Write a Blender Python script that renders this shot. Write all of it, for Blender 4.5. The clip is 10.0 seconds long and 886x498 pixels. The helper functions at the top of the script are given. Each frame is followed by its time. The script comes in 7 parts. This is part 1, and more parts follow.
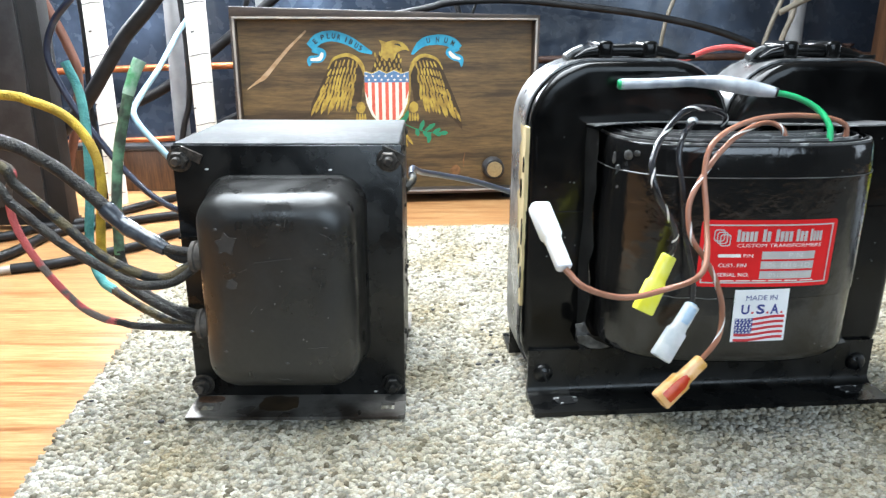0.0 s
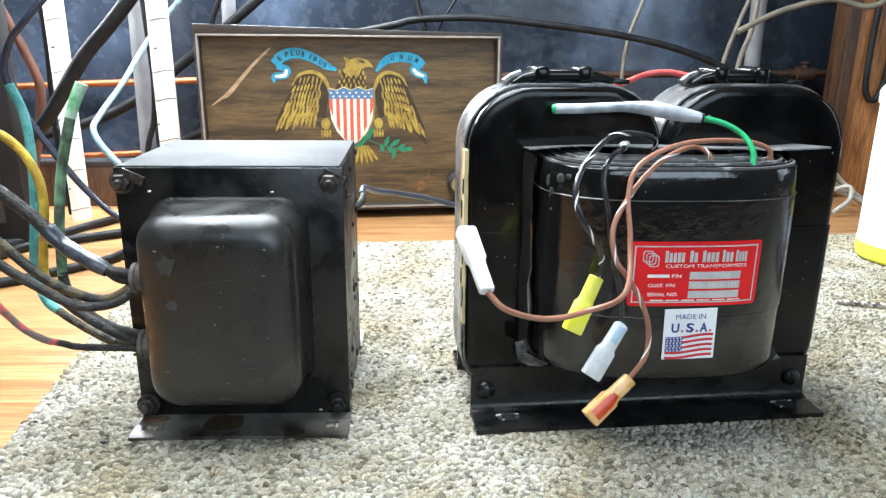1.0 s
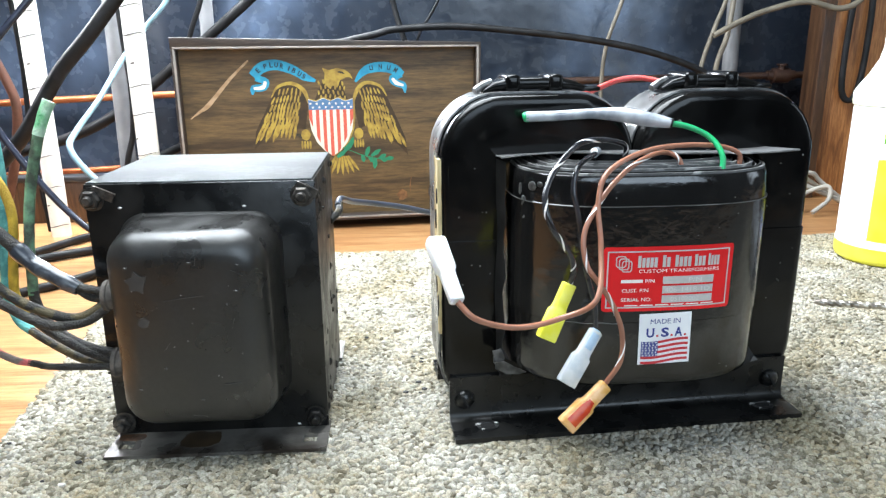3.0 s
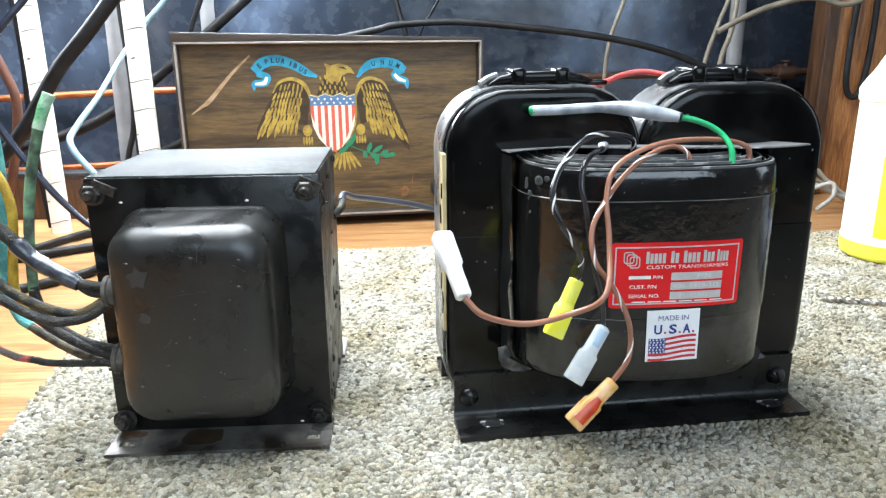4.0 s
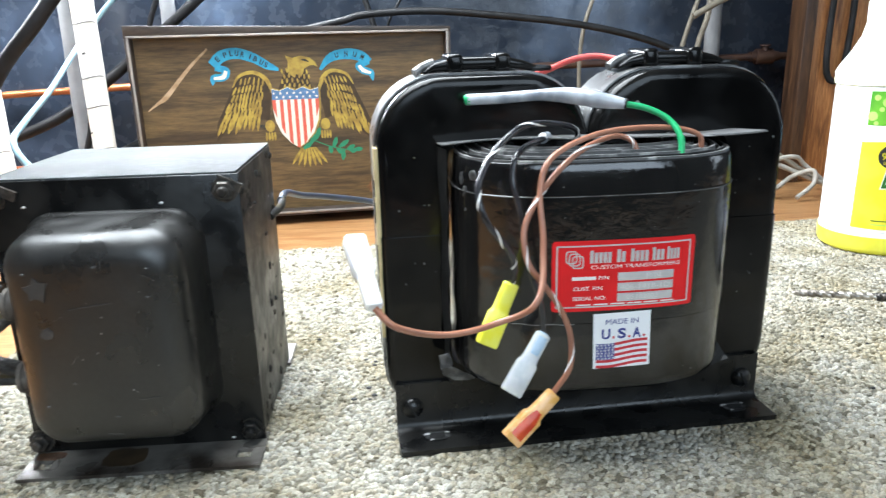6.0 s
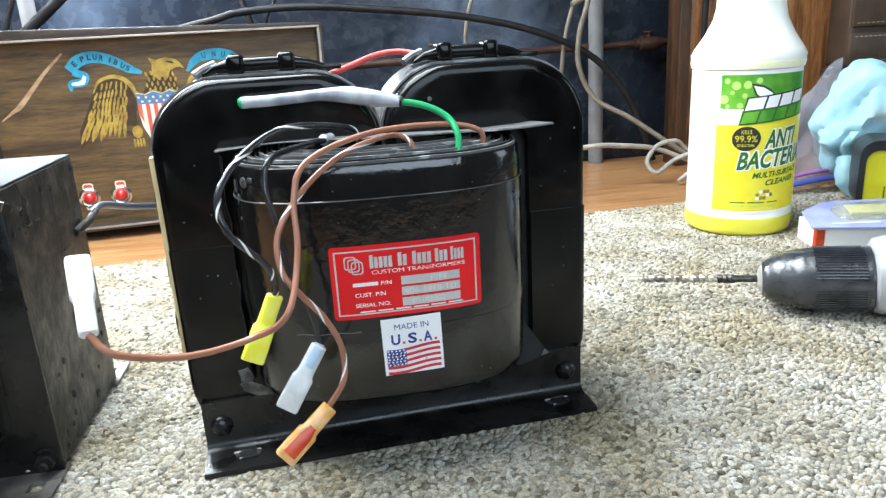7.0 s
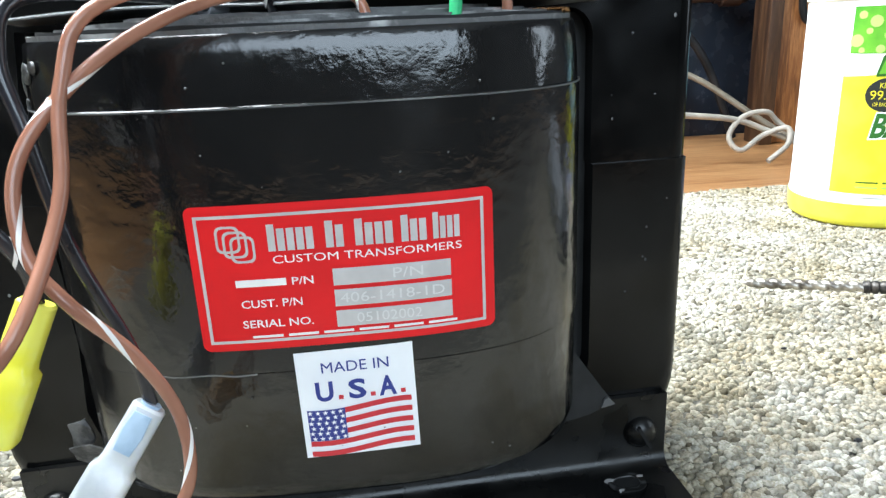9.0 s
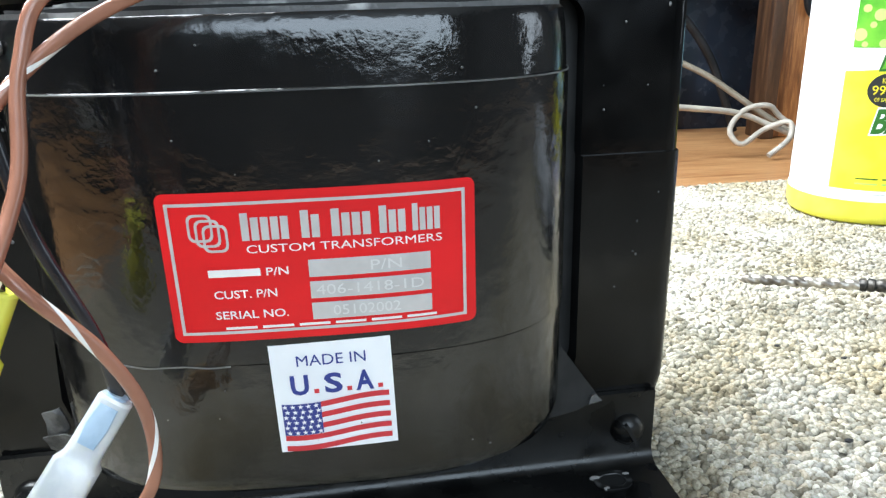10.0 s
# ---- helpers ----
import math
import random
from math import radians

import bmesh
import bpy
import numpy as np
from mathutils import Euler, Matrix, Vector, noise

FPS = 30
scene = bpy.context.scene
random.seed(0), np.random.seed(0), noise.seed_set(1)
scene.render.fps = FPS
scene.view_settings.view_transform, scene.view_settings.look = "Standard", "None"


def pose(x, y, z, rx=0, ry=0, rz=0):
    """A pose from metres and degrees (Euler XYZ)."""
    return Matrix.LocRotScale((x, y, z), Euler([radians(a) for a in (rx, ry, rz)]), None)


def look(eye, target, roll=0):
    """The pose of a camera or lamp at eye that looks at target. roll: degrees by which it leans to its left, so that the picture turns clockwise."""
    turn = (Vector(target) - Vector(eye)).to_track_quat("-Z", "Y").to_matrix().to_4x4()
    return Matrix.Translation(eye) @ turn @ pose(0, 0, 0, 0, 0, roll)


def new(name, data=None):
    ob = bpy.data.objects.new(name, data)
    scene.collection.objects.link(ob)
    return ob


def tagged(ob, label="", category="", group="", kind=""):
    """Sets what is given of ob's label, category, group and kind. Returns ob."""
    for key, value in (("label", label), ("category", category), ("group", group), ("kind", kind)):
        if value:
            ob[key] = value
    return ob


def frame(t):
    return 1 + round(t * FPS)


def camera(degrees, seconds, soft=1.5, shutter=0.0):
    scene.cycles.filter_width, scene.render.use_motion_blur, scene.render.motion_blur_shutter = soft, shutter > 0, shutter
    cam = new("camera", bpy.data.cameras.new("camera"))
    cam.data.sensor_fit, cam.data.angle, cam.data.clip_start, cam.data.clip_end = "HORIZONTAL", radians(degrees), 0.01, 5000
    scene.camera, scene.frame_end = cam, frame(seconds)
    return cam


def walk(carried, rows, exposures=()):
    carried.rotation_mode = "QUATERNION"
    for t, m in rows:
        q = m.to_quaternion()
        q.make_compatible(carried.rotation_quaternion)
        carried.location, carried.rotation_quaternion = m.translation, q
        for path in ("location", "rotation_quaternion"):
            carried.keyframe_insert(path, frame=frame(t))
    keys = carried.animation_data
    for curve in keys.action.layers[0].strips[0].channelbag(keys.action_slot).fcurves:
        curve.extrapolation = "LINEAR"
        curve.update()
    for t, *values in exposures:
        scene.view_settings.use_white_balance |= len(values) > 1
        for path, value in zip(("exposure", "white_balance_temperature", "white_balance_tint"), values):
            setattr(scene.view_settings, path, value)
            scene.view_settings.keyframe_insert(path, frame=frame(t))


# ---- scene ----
cam = camera(64.0, 10.0, soft=1.3, shutter=0.25)
PATH = [
    (0, (0.0064, -0.0156, 0.1898), (0.0387, 1.7446, -0.3557), 0.2),
    (0.5, (0.0221, -0.0239, 0.1964), (0.0783, 1.7409, -0.3327), 0.7),
    (1, (0.0268, -0.0212, 0.1964), (0.106, 1.7455, -0.3217), 0.5),
    (1.5, (0.0276, -0.0202, 0.1953), (0.1198, 1.7492, -0.3133), 0.4),
    (2, (0.0351, -0.0202, 0.1981), (0.142, 1.7501, -0.3041), -0.1),
    (2.5, (0.0351, -0.0221, 0.1981), (0.142, 1.7482, -0.3004), -0.6),
    (4, (0.0323, -0.0166, 0.1953), (0.1382, 1.7528, -0.3105), -0.5),
    (4.5, (0.034, -0.0184, 0.1964), (0.1411, 1.7501, -0.3133), -0.6),
    (5, (0.0323, -0.0166, 0.1953), (0.1411, 1.7492, -0.3208), -0.6),
    (5.2, (0.0314, -0.0156, 0.1953), (0.1373, 1.7482, -0.3263), -0.6),
    (6.3, (0.1042, 0.011, 0.1907), (0.2442, 1.7713, -0.3346), -2.9),
    (6.5, (0.1308, 0.0101, 0.1917), (0.3023, 1.7667, -0.3382), -4.8),
    (7, (0.1318, 0.011, 0.1907), (0.388, 1.7528, -0.3548), -3.2),
    (7.5, (0.1512, 0.0305, 0.1852), (0.4479, 1.7667, -0.3585), -3.2),
    (8, (0.165, 0.0792, 0.1687), (0.388, 1.8257, -0.375), -4.1),
    (8.5, (0.1696, 0.118, 0.1567), (0.3309, 1.87, -0.3935), -3.3),
    (9, (0.1659, 0.1446, 0.1428), (0.3023, 1.8948, -0.4193), -2.6),
    (9.5, (0.1733, 0.1492, 0.14), (0.2995, 1.8957, -0.434), -2.3),
    (10, (0.1705, 0.1484, 0.142), (0.3032, 1.8902, -0.447), -1.7),
]
EXPOSURE = 0.0
walk(cam, [(t, look(eye, target, roll)) for t, eye, target, roll in PATH], [(t, EXPOSURE + stops, 6250, 11) for t, stops in ((0.0, 0.0), (7.5, 0.0), (8.1, 0.0), (8.9, 0.30), (10.0, 0.34))])

# ---- light ----
U = 1.28   # the plan below is drawn in units of 1.28 m

world = bpy.data.worlds.new("room_air")
world.use_nodes = True
world.node_tree.nodes["Background"].inputs[0].default_value = (0.55, 0.62, 0.75, 1)
world.node_tree.nodes["Background"].inputs[1].default_value = 0.015
scene.world = world


def area_lamp(name, eye, target, sx, sy, watts, colour):
    data = bpy.data.lights.new(name, "AREA")
    data.shape, data.size, data.size_y, data.energy, data.color = "RECTANGLE", sx * U, sy * U, watts, colour
    ob = new(name, data)
    ob.matrix_world = look(Vector(eye) * U, Vector(target) * U)
    return ob


area_lamp("bench_light", (-0.08, 0.40, 0.60), (0.0, 0.36, 0.0), 0.62, 0.44, 28.0, (0.91, 0.98, 1.0))
area_lamp("shelf_light", (-0.30, 0.70, 0.31), (-0.24, 0.52, 0.0), 0.60, 0.05, 16.0, (0.93, 0.97, 1.0))
area_lamp("window_light", (0.30, -1.10, 0.66), (0.10, 0.3, 0.30), 1.3, 0.84, 29.0, (0.74, 0.89, 1.0))
area_lamp("side_window_light", (1.27, 0.16, 0.30), (0.12, 0.26, 0.10), 0.34, 0.62, 3.5, (0.80, 0.92, 1.0))

# ---- materials ----
def material(name, colour, rough=0.5, metal=0.0, alpha_mix=None, grain=0.0, grain_scale=300.0, blotch=None, blotch_scale=25.0,
             bump=0.0, bump_scale=400.0, stretch=(1, 1, 1), spread=(0.4, 0.6), rough_var=0.0, transmission=0.0, subsurface=0.0, coat=0.0, ior=1.45):
    """A procedural surface: base colour with blotches of a second colour, fine grain and relief."""
    m = bpy.data.materials.new(name)
    m.use_nodes = True
    nt, nodes = m.node_tree, m.node_tree.nodes
    bsdf = nodes["Principled BSDF"]
    bsdf.inputs["Roughness"].default_value, bsdf.inputs["Metallic"].default_value = rough, metal
    bsdf.inputs["Transmission Weight"].default_value = transmission
    bsdf.inputs["Coat Weight"].default_value = coat
    bsdf.inputs["IOR"].default_value = ior
    if subsurface:
        bsdf.inputs["Subsurface Weight"].default_value = subsurface
        bsdf.inputs["Subsurface Radius"].default_value = (0.006, 0.006, 0.004)
    co = nodes.new("ShaderNodeTexCoord")
    mp = nodes.new("ShaderNodeMapping")
    mp.inputs["Scale"].default_value = stretch
    nt.links.new(co.outputs["Object"], mp.inputs["Vector"])

    def noise_node(scale, detail=6.0):
        n = nodes.new("ShaderNodeTexNoise")
        n.inputs["Scale"].default_value, n.inputs["Detail"].default_value = scale, detail
        nt.links.new(mp.outputs[0], n.inputs["Vector"])
        return n

    def mix(fac, a, b, mode="MIX"):
        n = nodes.new("ShaderNodeMix")
        n.data_type, n.blend_type = "RGBA", mode
        for socket, value in ((n.inputs[0], fac), (n.inputs[6], a), (n.inputs[7], b)):
            if isinstance(value, (int, float)):
                socket.default_value = value
            elif isinstance(value, tuple):
                socket.default_value = (*value, 1)
            else:
                nt.links.new(value, socket)
        return n.outputs[2]

    def ramp(fac, lo, hi):
        n = nodes.new("ShaderNodeMapRange")
        n.inputs["From Min"].default_value, n.inputs["From Max"].default_value = lo, hi
        nt.links.new(fac, n.inputs["Value"])
        return n.outputs[0]

    col = colour
    if blotch is not None:
        col = mix(ramp(noise_node(blotch_scale).outputs[0], *spread), colour, blotch)
    if grain:
        dark = tuple(c * (1 - grain) for c in colour)
        g = ramp(noise_node(grain_scale, 3.0).outputs[0], 0.35, 0.65)
        col = mix(g, col, dark) if blotch is None else mix(g, col, mix(0.6, col, dark))
    if isinstance(col, tuple):
        bsdf.inputs["Base Color"].default_value = (*col, 1)
    else:
        nt.links.new(col, bsdf.inputs["Base Color"])
    if rough_var:
        r = nodes.new("ShaderNodeMapRange")
        r.inputs["To Min"].default_value, r.inputs["To Max"].default_value = max(rough - rough_var, 0.02), rough + rough_var
        r.inputs["From Min"].default_value, r.inputs["From Max"].default_value = 0.35, 0.65
        nt.links.new(noise_node(60.0).outputs[0], r.inputs["Value"])
        nt.links.new(r.outputs[0], bsdf.inputs["Roughness"])
    if bump:
        b = nodes.new("ShaderNodeBump")
        b.inputs["Strength"].default_value, b.inputs["Distance"].default_value = bump, 0.002
        nt.links.new(noise_node(bump_scale).outputs[0], b.inputs["Height"])
        nt.links.new(b.outputs[0], bsdf.inputs["Normal"])
    return m


def wood(name, light, dark, scale, stretch, rough=0.45, knots=0.0, coat=0.0):
    """Board with long grain: stretched noise, thin dark streaks and a slow change of tone."""
    m = bpy.data.materials.new(name)
    m.use_nodes = True
    nt, nodes = m.node_tree, m.node_tree.nodes
    bsdf = nodes["Principled BSDF"]
    bsdf.inputs["Roughness"].default_value, bsdf.inputs["Coat Weight"].default_value = rough, coat
    co, mp = nodes.new("ShaderNodeTexCoord"), nodes.new("ShaderNodeMapping")
    mp.inputs["Scale"].default_value = stretch
    nt.links.new(co.outputs["Object"], mp.inputs["Vector"])
    big, fine = nodes.new("ShaderNodeTexNoise"), nodes.new("ShaderNodeTexNoise")
    big.inputs["Scale"].default_value, big.inputs["Detail"].default_value, big.inputs["Distortion"].default_value = scale, 4, 0.8
    fine.inputs["Scale"].default_value, fine.inputs["Detail"].default_value, fine.inputs["Roughness"].default_value = scale * 5, 8, 0.7
    for n in (big, fine):
        nt.links.new(mp.outputs[0], n.inputs["Vector"])
    cr = nodes.new("ShaderNodeValToRGB")
    cr.color_ramp.elements[0].position, cr.color_ramp.elements[0].color = 0.34, (*dark, 1)
    cr.color_ramp.elements[1].position, cr.color_ramp.elements[1].color = 0.62, (*light, 1)
    mid = cr.color_ramp.elements.new(0.46)
    mid.color = (*[(a * 0.65 + b * 0.35) for a, b in zip(light, dark)], 1)
    nt.links.new(big.outputs[0], cr.inputs[0])
    mr = nodes.new("ShaderNodeMapRange")
    mr.inputs["From Min"].default_value, mr.inputs["From Max"].default_value = 0.42, 0.62
    mr.inputs["To Min"].default_value, mr.inputs["To Max"].default_value = 1.0, 0.0
    nt.links.new(fine.outputs[0], mr.inputs["Value"])
    mx = nodes.new("ShaderNodeMix")
    mx.data_type, mx.blend_type = "RGBA", "MULTIPLY"
    sc = nodes.new("ShaderNodeMath")
    sc.operation = "MULTIPLY"
    sc.inputs[1].default_value = 0.7
    nt.links.new(mr.outputs[0], sc.inputs[0])
    nt.links.new(sc.outputs[0], mx.inputs[0])
    nt.links.new(cr.outputs[0], mx.inputs[6])
    mx.inputs[7].default_value = (*[min(1, 0.25 + c) for c in dark], 1)
    nt.links.new(mx.outputs[2], bsdf.inputs["Base Color"])
    b = nodes.new("ShaderNodeBump")
    b.inputs["Strength"].default_value, b.inputs["Distance"].default_value = 0.15, 0.001
    nt.links.new(fine.outputs[0], b.inputs["Height"])
    nt.links.new(b.outputs[0], bsdf.inputs["Normal"])
    return m


def pile_material():
    """Looped wool: each loop takes its own tone between cream, grey and dark brown-grey."""
    m = bpy.data.materials.new("carpet_pile")
    m.use_nodes = True
    nt, nodes = m.node_tree, m.node_tree.nodes
    bsdf = nodes["Principled BSDF"]
    bsdf.inputs["Roughness"].default_value = 0.95
    bsdf.inputs["Specular IOR Level"].default_value = 0.15
    geo, cr = nodes.new("ShaderNodeNewGeometry"), nodes.new("ShaderNodeValToRGB")
    stops = ((0.0, (0.15, 0.132, 0.10)), (0.12, (0.29, 0.272, 0.228)), (0.32, (0.38, 0.37, 0.335)), (0.52, (0.46, 0.41, 0.325)), (0.78, (0.50, 0.485, 0.44)), (1.0, (0.58, 0.555, 0.485)))
    cr.color_ramp.elements[0].color, cr.color_ramp.elements[1].color = (*stops[0][1], 1), (*stops[-1][1], 1)
    for at, c in stops[1:-1]:
        cr.color_ramp.elements.new(at).color = (*c, 1)
    nt.links.new(geo.outputs["Random Per Island"], cr.inputs[0])
    co, big, fib = nodes.new("ShaderNodeTexCoord"), nodes.new("ShaderNodeTexNoise"), nodes.new("ShaderNodeTexNoise")
    big.inputs["Scale"].default_value, fib.inputs["Scale"].default_value = 22.0, 1000.0
    for n in (big, fib):
        nt.links.new(co.outputs["Object"], n.inputs["Vector"])
    mr = nodes.new("ShaderNodeMapRange")
    mr.inputs["From Min"].default_value, mr.inputs["From Max"].default_value = 0.4, 0.68
    mr.inputs["To Max"].default_value = 0.8
    nt.links.new(big.outputs[0], mr.inputs["Value"])
    mx = nodes.new("ShaderNodeMix")
    mx.data_type, mx.blend_type = "RGBA", "MULTIPLY"
    mx.inputs[7].default_value = (0.66, 0.63, 0.54, 1)
    nt.links.new(mr.outputs[0], mx.inputs[0])
    nt.links.new(cr.outputs[0], mx.inputs[6])
    stain, sr, smx = nodes.new("ShaderNodeTexNoise"), nodes.new("ShaderNodeMapRange"), nodes.new("ShaderNodeMix")
    stain.inputs["Scale"].default_value, stain.inputs["Detail"].default_value = 14.0, 1.5
    nt.links.new(co.outputs["Object"], stain.inputs["Vector"])
    sr.inputs["From Min"].default_value, sr.inputs["From Max"].default_value = 0.48, 0.80
    nt.links.new(stain.outputs[0], sr.inputs["Value"])
    smx.data_type, smx.blend_type = "RGBA", "MULTIPLY"
    smx.inputs[7].default_value = (0.80, 0.73, 0.56, 1)
    nt.links.new(sr.outputs[0], smx.inputs[0])
    nt.links.new(mx.outputs[2], smx.inputs[6])
    fine = nodes.new("ShaderNodeMix")
    fine.data_type, fine.blend_type = "RGBA", "MULTIPLY"
    fr = nodes.new("ShaderNodeMapRange")
    fr.inputs["From Min"].default_value, fr.inputs["From Max"].default_value = 0.42, 0.62
    nt.links.new(fib.outputs[0], fr.inputs["Value"])
    nt.links.new(fr.outputs[0], fine.inputs[0])
    nt.links.new(smx.outputs[2], fine.inputs[6])
    fine.inputs[7].default_value = (0.70, 0.68, 0.63, 1)
    nt.links.new(fine.outputs[2], bsdf.inputs["Base Color"])
    b = nodes.new("ShaderNodeBump")
    b.inputs["Strength"].default_value, b.inputs["Distance"].default_value = 0.4, 0.0008
    nt.links.new(fib.outputs[0], b.inputs["Height"])
    nt.links.new(b.outputs[0], bsdf.inputs["Normal"])
    return m


TAPELINE = material("dull_tape_edge", (0.05, 0.05, 0.05), 0.5, blotch=(0.16, 0.16, 0.155), blotch_scale=60)
ROUGHPAPER = material("black_paper", (0.010, 0.010, 0.010), 0.75, blotch=(0.02, 0.02, 0.02), blotch_scale=90)
PILE = pile_material()
BACKING = material("carpet_backing", (0.21, 0.195, 0.165), 0.95, blotch=(0.15, 0.138, 0.11), blotch_scale=30, grain=0.4, grain_scale=420, bump=0.8, bump_scale=500)
HOLE = material("dark_hole", (0.01, 0.01, 0.01), 0.9, grain=0.2)
DESK = wood("desk_wood", (0.57, 0.335, 0.150), (0.37, 0.178, 0.068), 9.0, (0.7, 9, 9), 0.33, coat=0.15)
VENEER = wood("veneer", (0.145, 0.089, 0.032), (0.050, 0.028, 0.010), 7.0, (0.9, 8, 8), 0.5)
DARKWOOD = wood("dark_trim_wood", (0.052, 0.035, 0.025), (0.021, 0.014, 0.011), 12.0, (1, 8, 8), 0.5)
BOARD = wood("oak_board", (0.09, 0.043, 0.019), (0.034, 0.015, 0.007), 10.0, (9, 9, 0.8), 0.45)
GREYTRIM = material("grey_trim", (0.20, 0.18, 0.165), 0.5, blotch=(0.28, 0.24, 0.2), blotch_scale=60, bump=0.1)
# the pale blotch colour paints in part of the sheeting's sheen
WALLBLUE = material("blue_sheet_sheen", (0.012, 0.016, 0.024), 0.23, blotch=(0.115, 0.158, 0.235), blotch_scale=4, spread=(0.47, 0.82), grain=0.12, grain_scale=25, bump=0.9, bump_scale=13, rough_var=0.12)
ROOMWALL = material("room_paint", (0.13, 0.128, 0.126), 0.9, blotch=(0.10, 0.098, 0.096), blotch_scale=3)
CEILING = material("ceiling_paint", (0.42, 0.42, 0.41), 0.9, blotch=(0.36, 0.36, 0.35), blotch_scale=3)
FLOORMAT = material("room_floor", (0.12, 0.11, 0.10), 0.8, blotch=(0.09, 0.083, 0.078), blotch_scale=4)
IRON = material("black_painted_iron", (0.0040, 0.0041, 0.0042), 0.30, ior=1.42, blotch=(0.010, 0.0097, 0.009), blotch_scale=60, bump=0.07, bump_scale=220, rough_var=0.1)
DUSTYIRON = material("dusty_black_iron", (0.030, 0.036, 0.038), 0.6, ior=1.3, blotch=(0.058, 0.066, 0.068), blotch_scale=30, grain=0.3, grain_scale=260, bump=0.04, bump_scale=120)
BELL = material("worn_bell_paint", (0.014, 0.0138, 0.0132), 0.34, ior=1.58, blotch=(0.024, 0.0225, 0.021), blotch_scale=34, spread=(0.45, 0.70), grain=0.3, grain_scale=500, bump=0.10, bump_scale=150, rough_var=0.12)
FADED = material("rubbed_paint", (0.038, 0.037, 0.036), 0.45, blotch=(0.055, 0.053, 0.051), blotch_scale=150)
DARKPAPER = material("dark_flap_paper", (0.13, 0.13, 0.132), 0.42, ior=1.45, blotch=(0.34, 0.34, 0.34), blotch_scale=140, spread=(0.6, 0.75))
SLOTRIM = material("chipped_slot_rim", (0.012, 0.012, 0.012), 0.4, metal=0.1, blotch=(0.07, 0.07, 0.07), blotch_scale=260, spread=(0.5, 0.6))
IRONTOP = material("worn_iron_edge", (0.018, 0.017, 0.016), 0.42, blotch=(0.06, 0.054, 0.046), blotch_scale=90, spread=(0.5, 0.66), bump=0.5, bump_scale=160, rough_var=0.12)
RUST = material("rust_stain", (0.13, 0.065, 0.032), 0.75, blotch=(0.055, 0.030, 0.018), blotch_scale=160, bump=0.3, bump_scale=500)
BROWNPATCH = material("dull_brown", (0.062, 0.042, 0.024), 0.42, blotch=(0.035, 0.025, 0.016), blotch_scale=90)
FLANGE = material("scuffed_steel_flange", (0.18, 0.168, 0.152), 0.34, metal=0.3, blotch=(0.045, 0.036, 0.029), blotch_scale=45, bump=0.15, bump_scale=200, rough_var=0.1)
BOLT = material("dark_bolt_steel", (0.032, 0.030, 0.028), 0.38, metal=0.5, blotch=(0.09, 0.08, 0.07), blotch_scale=300, bump=0.15)
CORE = material("black_varnished_core", (0.0024, 0.0024, 0.0025), 0.16, blotch=(0.007, 0.0068, 0.0065), blotch_scale=35, ior=1.33, bump=0.06, bump_scale=120, rough_var=0.08)
STRAP = material("varnished_steel_strap", (0.30, 0.30, 0.30), 0.32, metal=0.5, blotch=(0.13, 0.13, 0.13), blotch_scale=70, rough_var=0.1)
COIL = material("black_coil_tape", (0.005, 0.0050, 0.0053), 0.12, blotch=(0.010, 0.0098, 0.0096), blotch_scale=28, ior=1.62, bump=0.17, bump_scale=160, rough_var=0.07)
PAPER = material("grey_insulating_paper", (0.11, 0.11, 0.11), 0.42, blotch=(0.42, 0.42, 0.41), blotch_scale=110, spread=(0.55, 0.68), bump=0.3)
CREAM = material("bare_cream_paper", (0.62, 0.5, 0.27), 0.55, blotch=(0.3, 0.2, 0.08), blotch_scale=90, spread=(0.5, 0.7), stretch=(1, 1, 0.25))
FOIL = material("crumpled_foil_tape", (0.035, 0.035, 0.036), 0.28, metal=0.2, blotch=(0.12, 0.12, 0.12), blotch_scale=200, bump=0.6, bump_scale=300)
REDLABEL = material("red_label", (0.78, 0.010, 0.014), 0.36, blotch=(0.70, 0.009, 0.012), blotch_scale=60)
SILVERINK = material("silver_ink", (0.62, 0.6, 0.59), 0.38, metal=0.25, grain=0.12, grain_scale=200)
WHITEINK = material("white_ink", (0.84, 0.82, 0.79), 0.45, grain=0.05)
EMBOSS = material("embossed_figures", (0.72, 0.71, 0.7), 0.35, metal=0.25)
STICKER = material("white_sticker", (0.87, 0.88, 0.90), 0.4, blotch=(0.82, 0.83, 0.86), blotch_scale=60, bump=0.06, bump_scale=80)
BLUEINK = material("blue_ink", (0.035, 0.05, 0.25), 0.5, grain=0.1)
REDINK = material("red_ink", (0.6, 0.035, 0.045), 0.5, grain=0.1)
BLACKINK = material("black_ink", (0.02, 0.022, 0.02), 0.5, grain=0.1)
BROWNWIRE = material("brown_wire", (0.34, 0.15, 0.095), 0.27, blotch=(0.28, 0.12, 0.075), blotch_scale=80, coat=0.2)
BLACKWIRE = material("black_wire", (0.014, 0.014, 0.016), 0.24, blotch=(0.025, 0.025, 0.03), blotch_scale=120, coat=0.3)
GREENWIRE = material("green_wire", (0.02, 0.38, 0.14), 0.35, blotch=(0.015, 0.3, 0.1), blotch_scale=100)
REDWIRE = material("red_wire", (0.60, 0.085, 0.075), 0.3, blotch=(0.52, 0.06, 0.055), blotch_scale=100)
SHRINK = material("grey_shrink_tube", (0.22, 0.245, 0.275), 0.22, blotch=(0.46, 0.49, 0.53), blotch_scale=70, bump=0.15, bump_scale=120, coat=0.3)
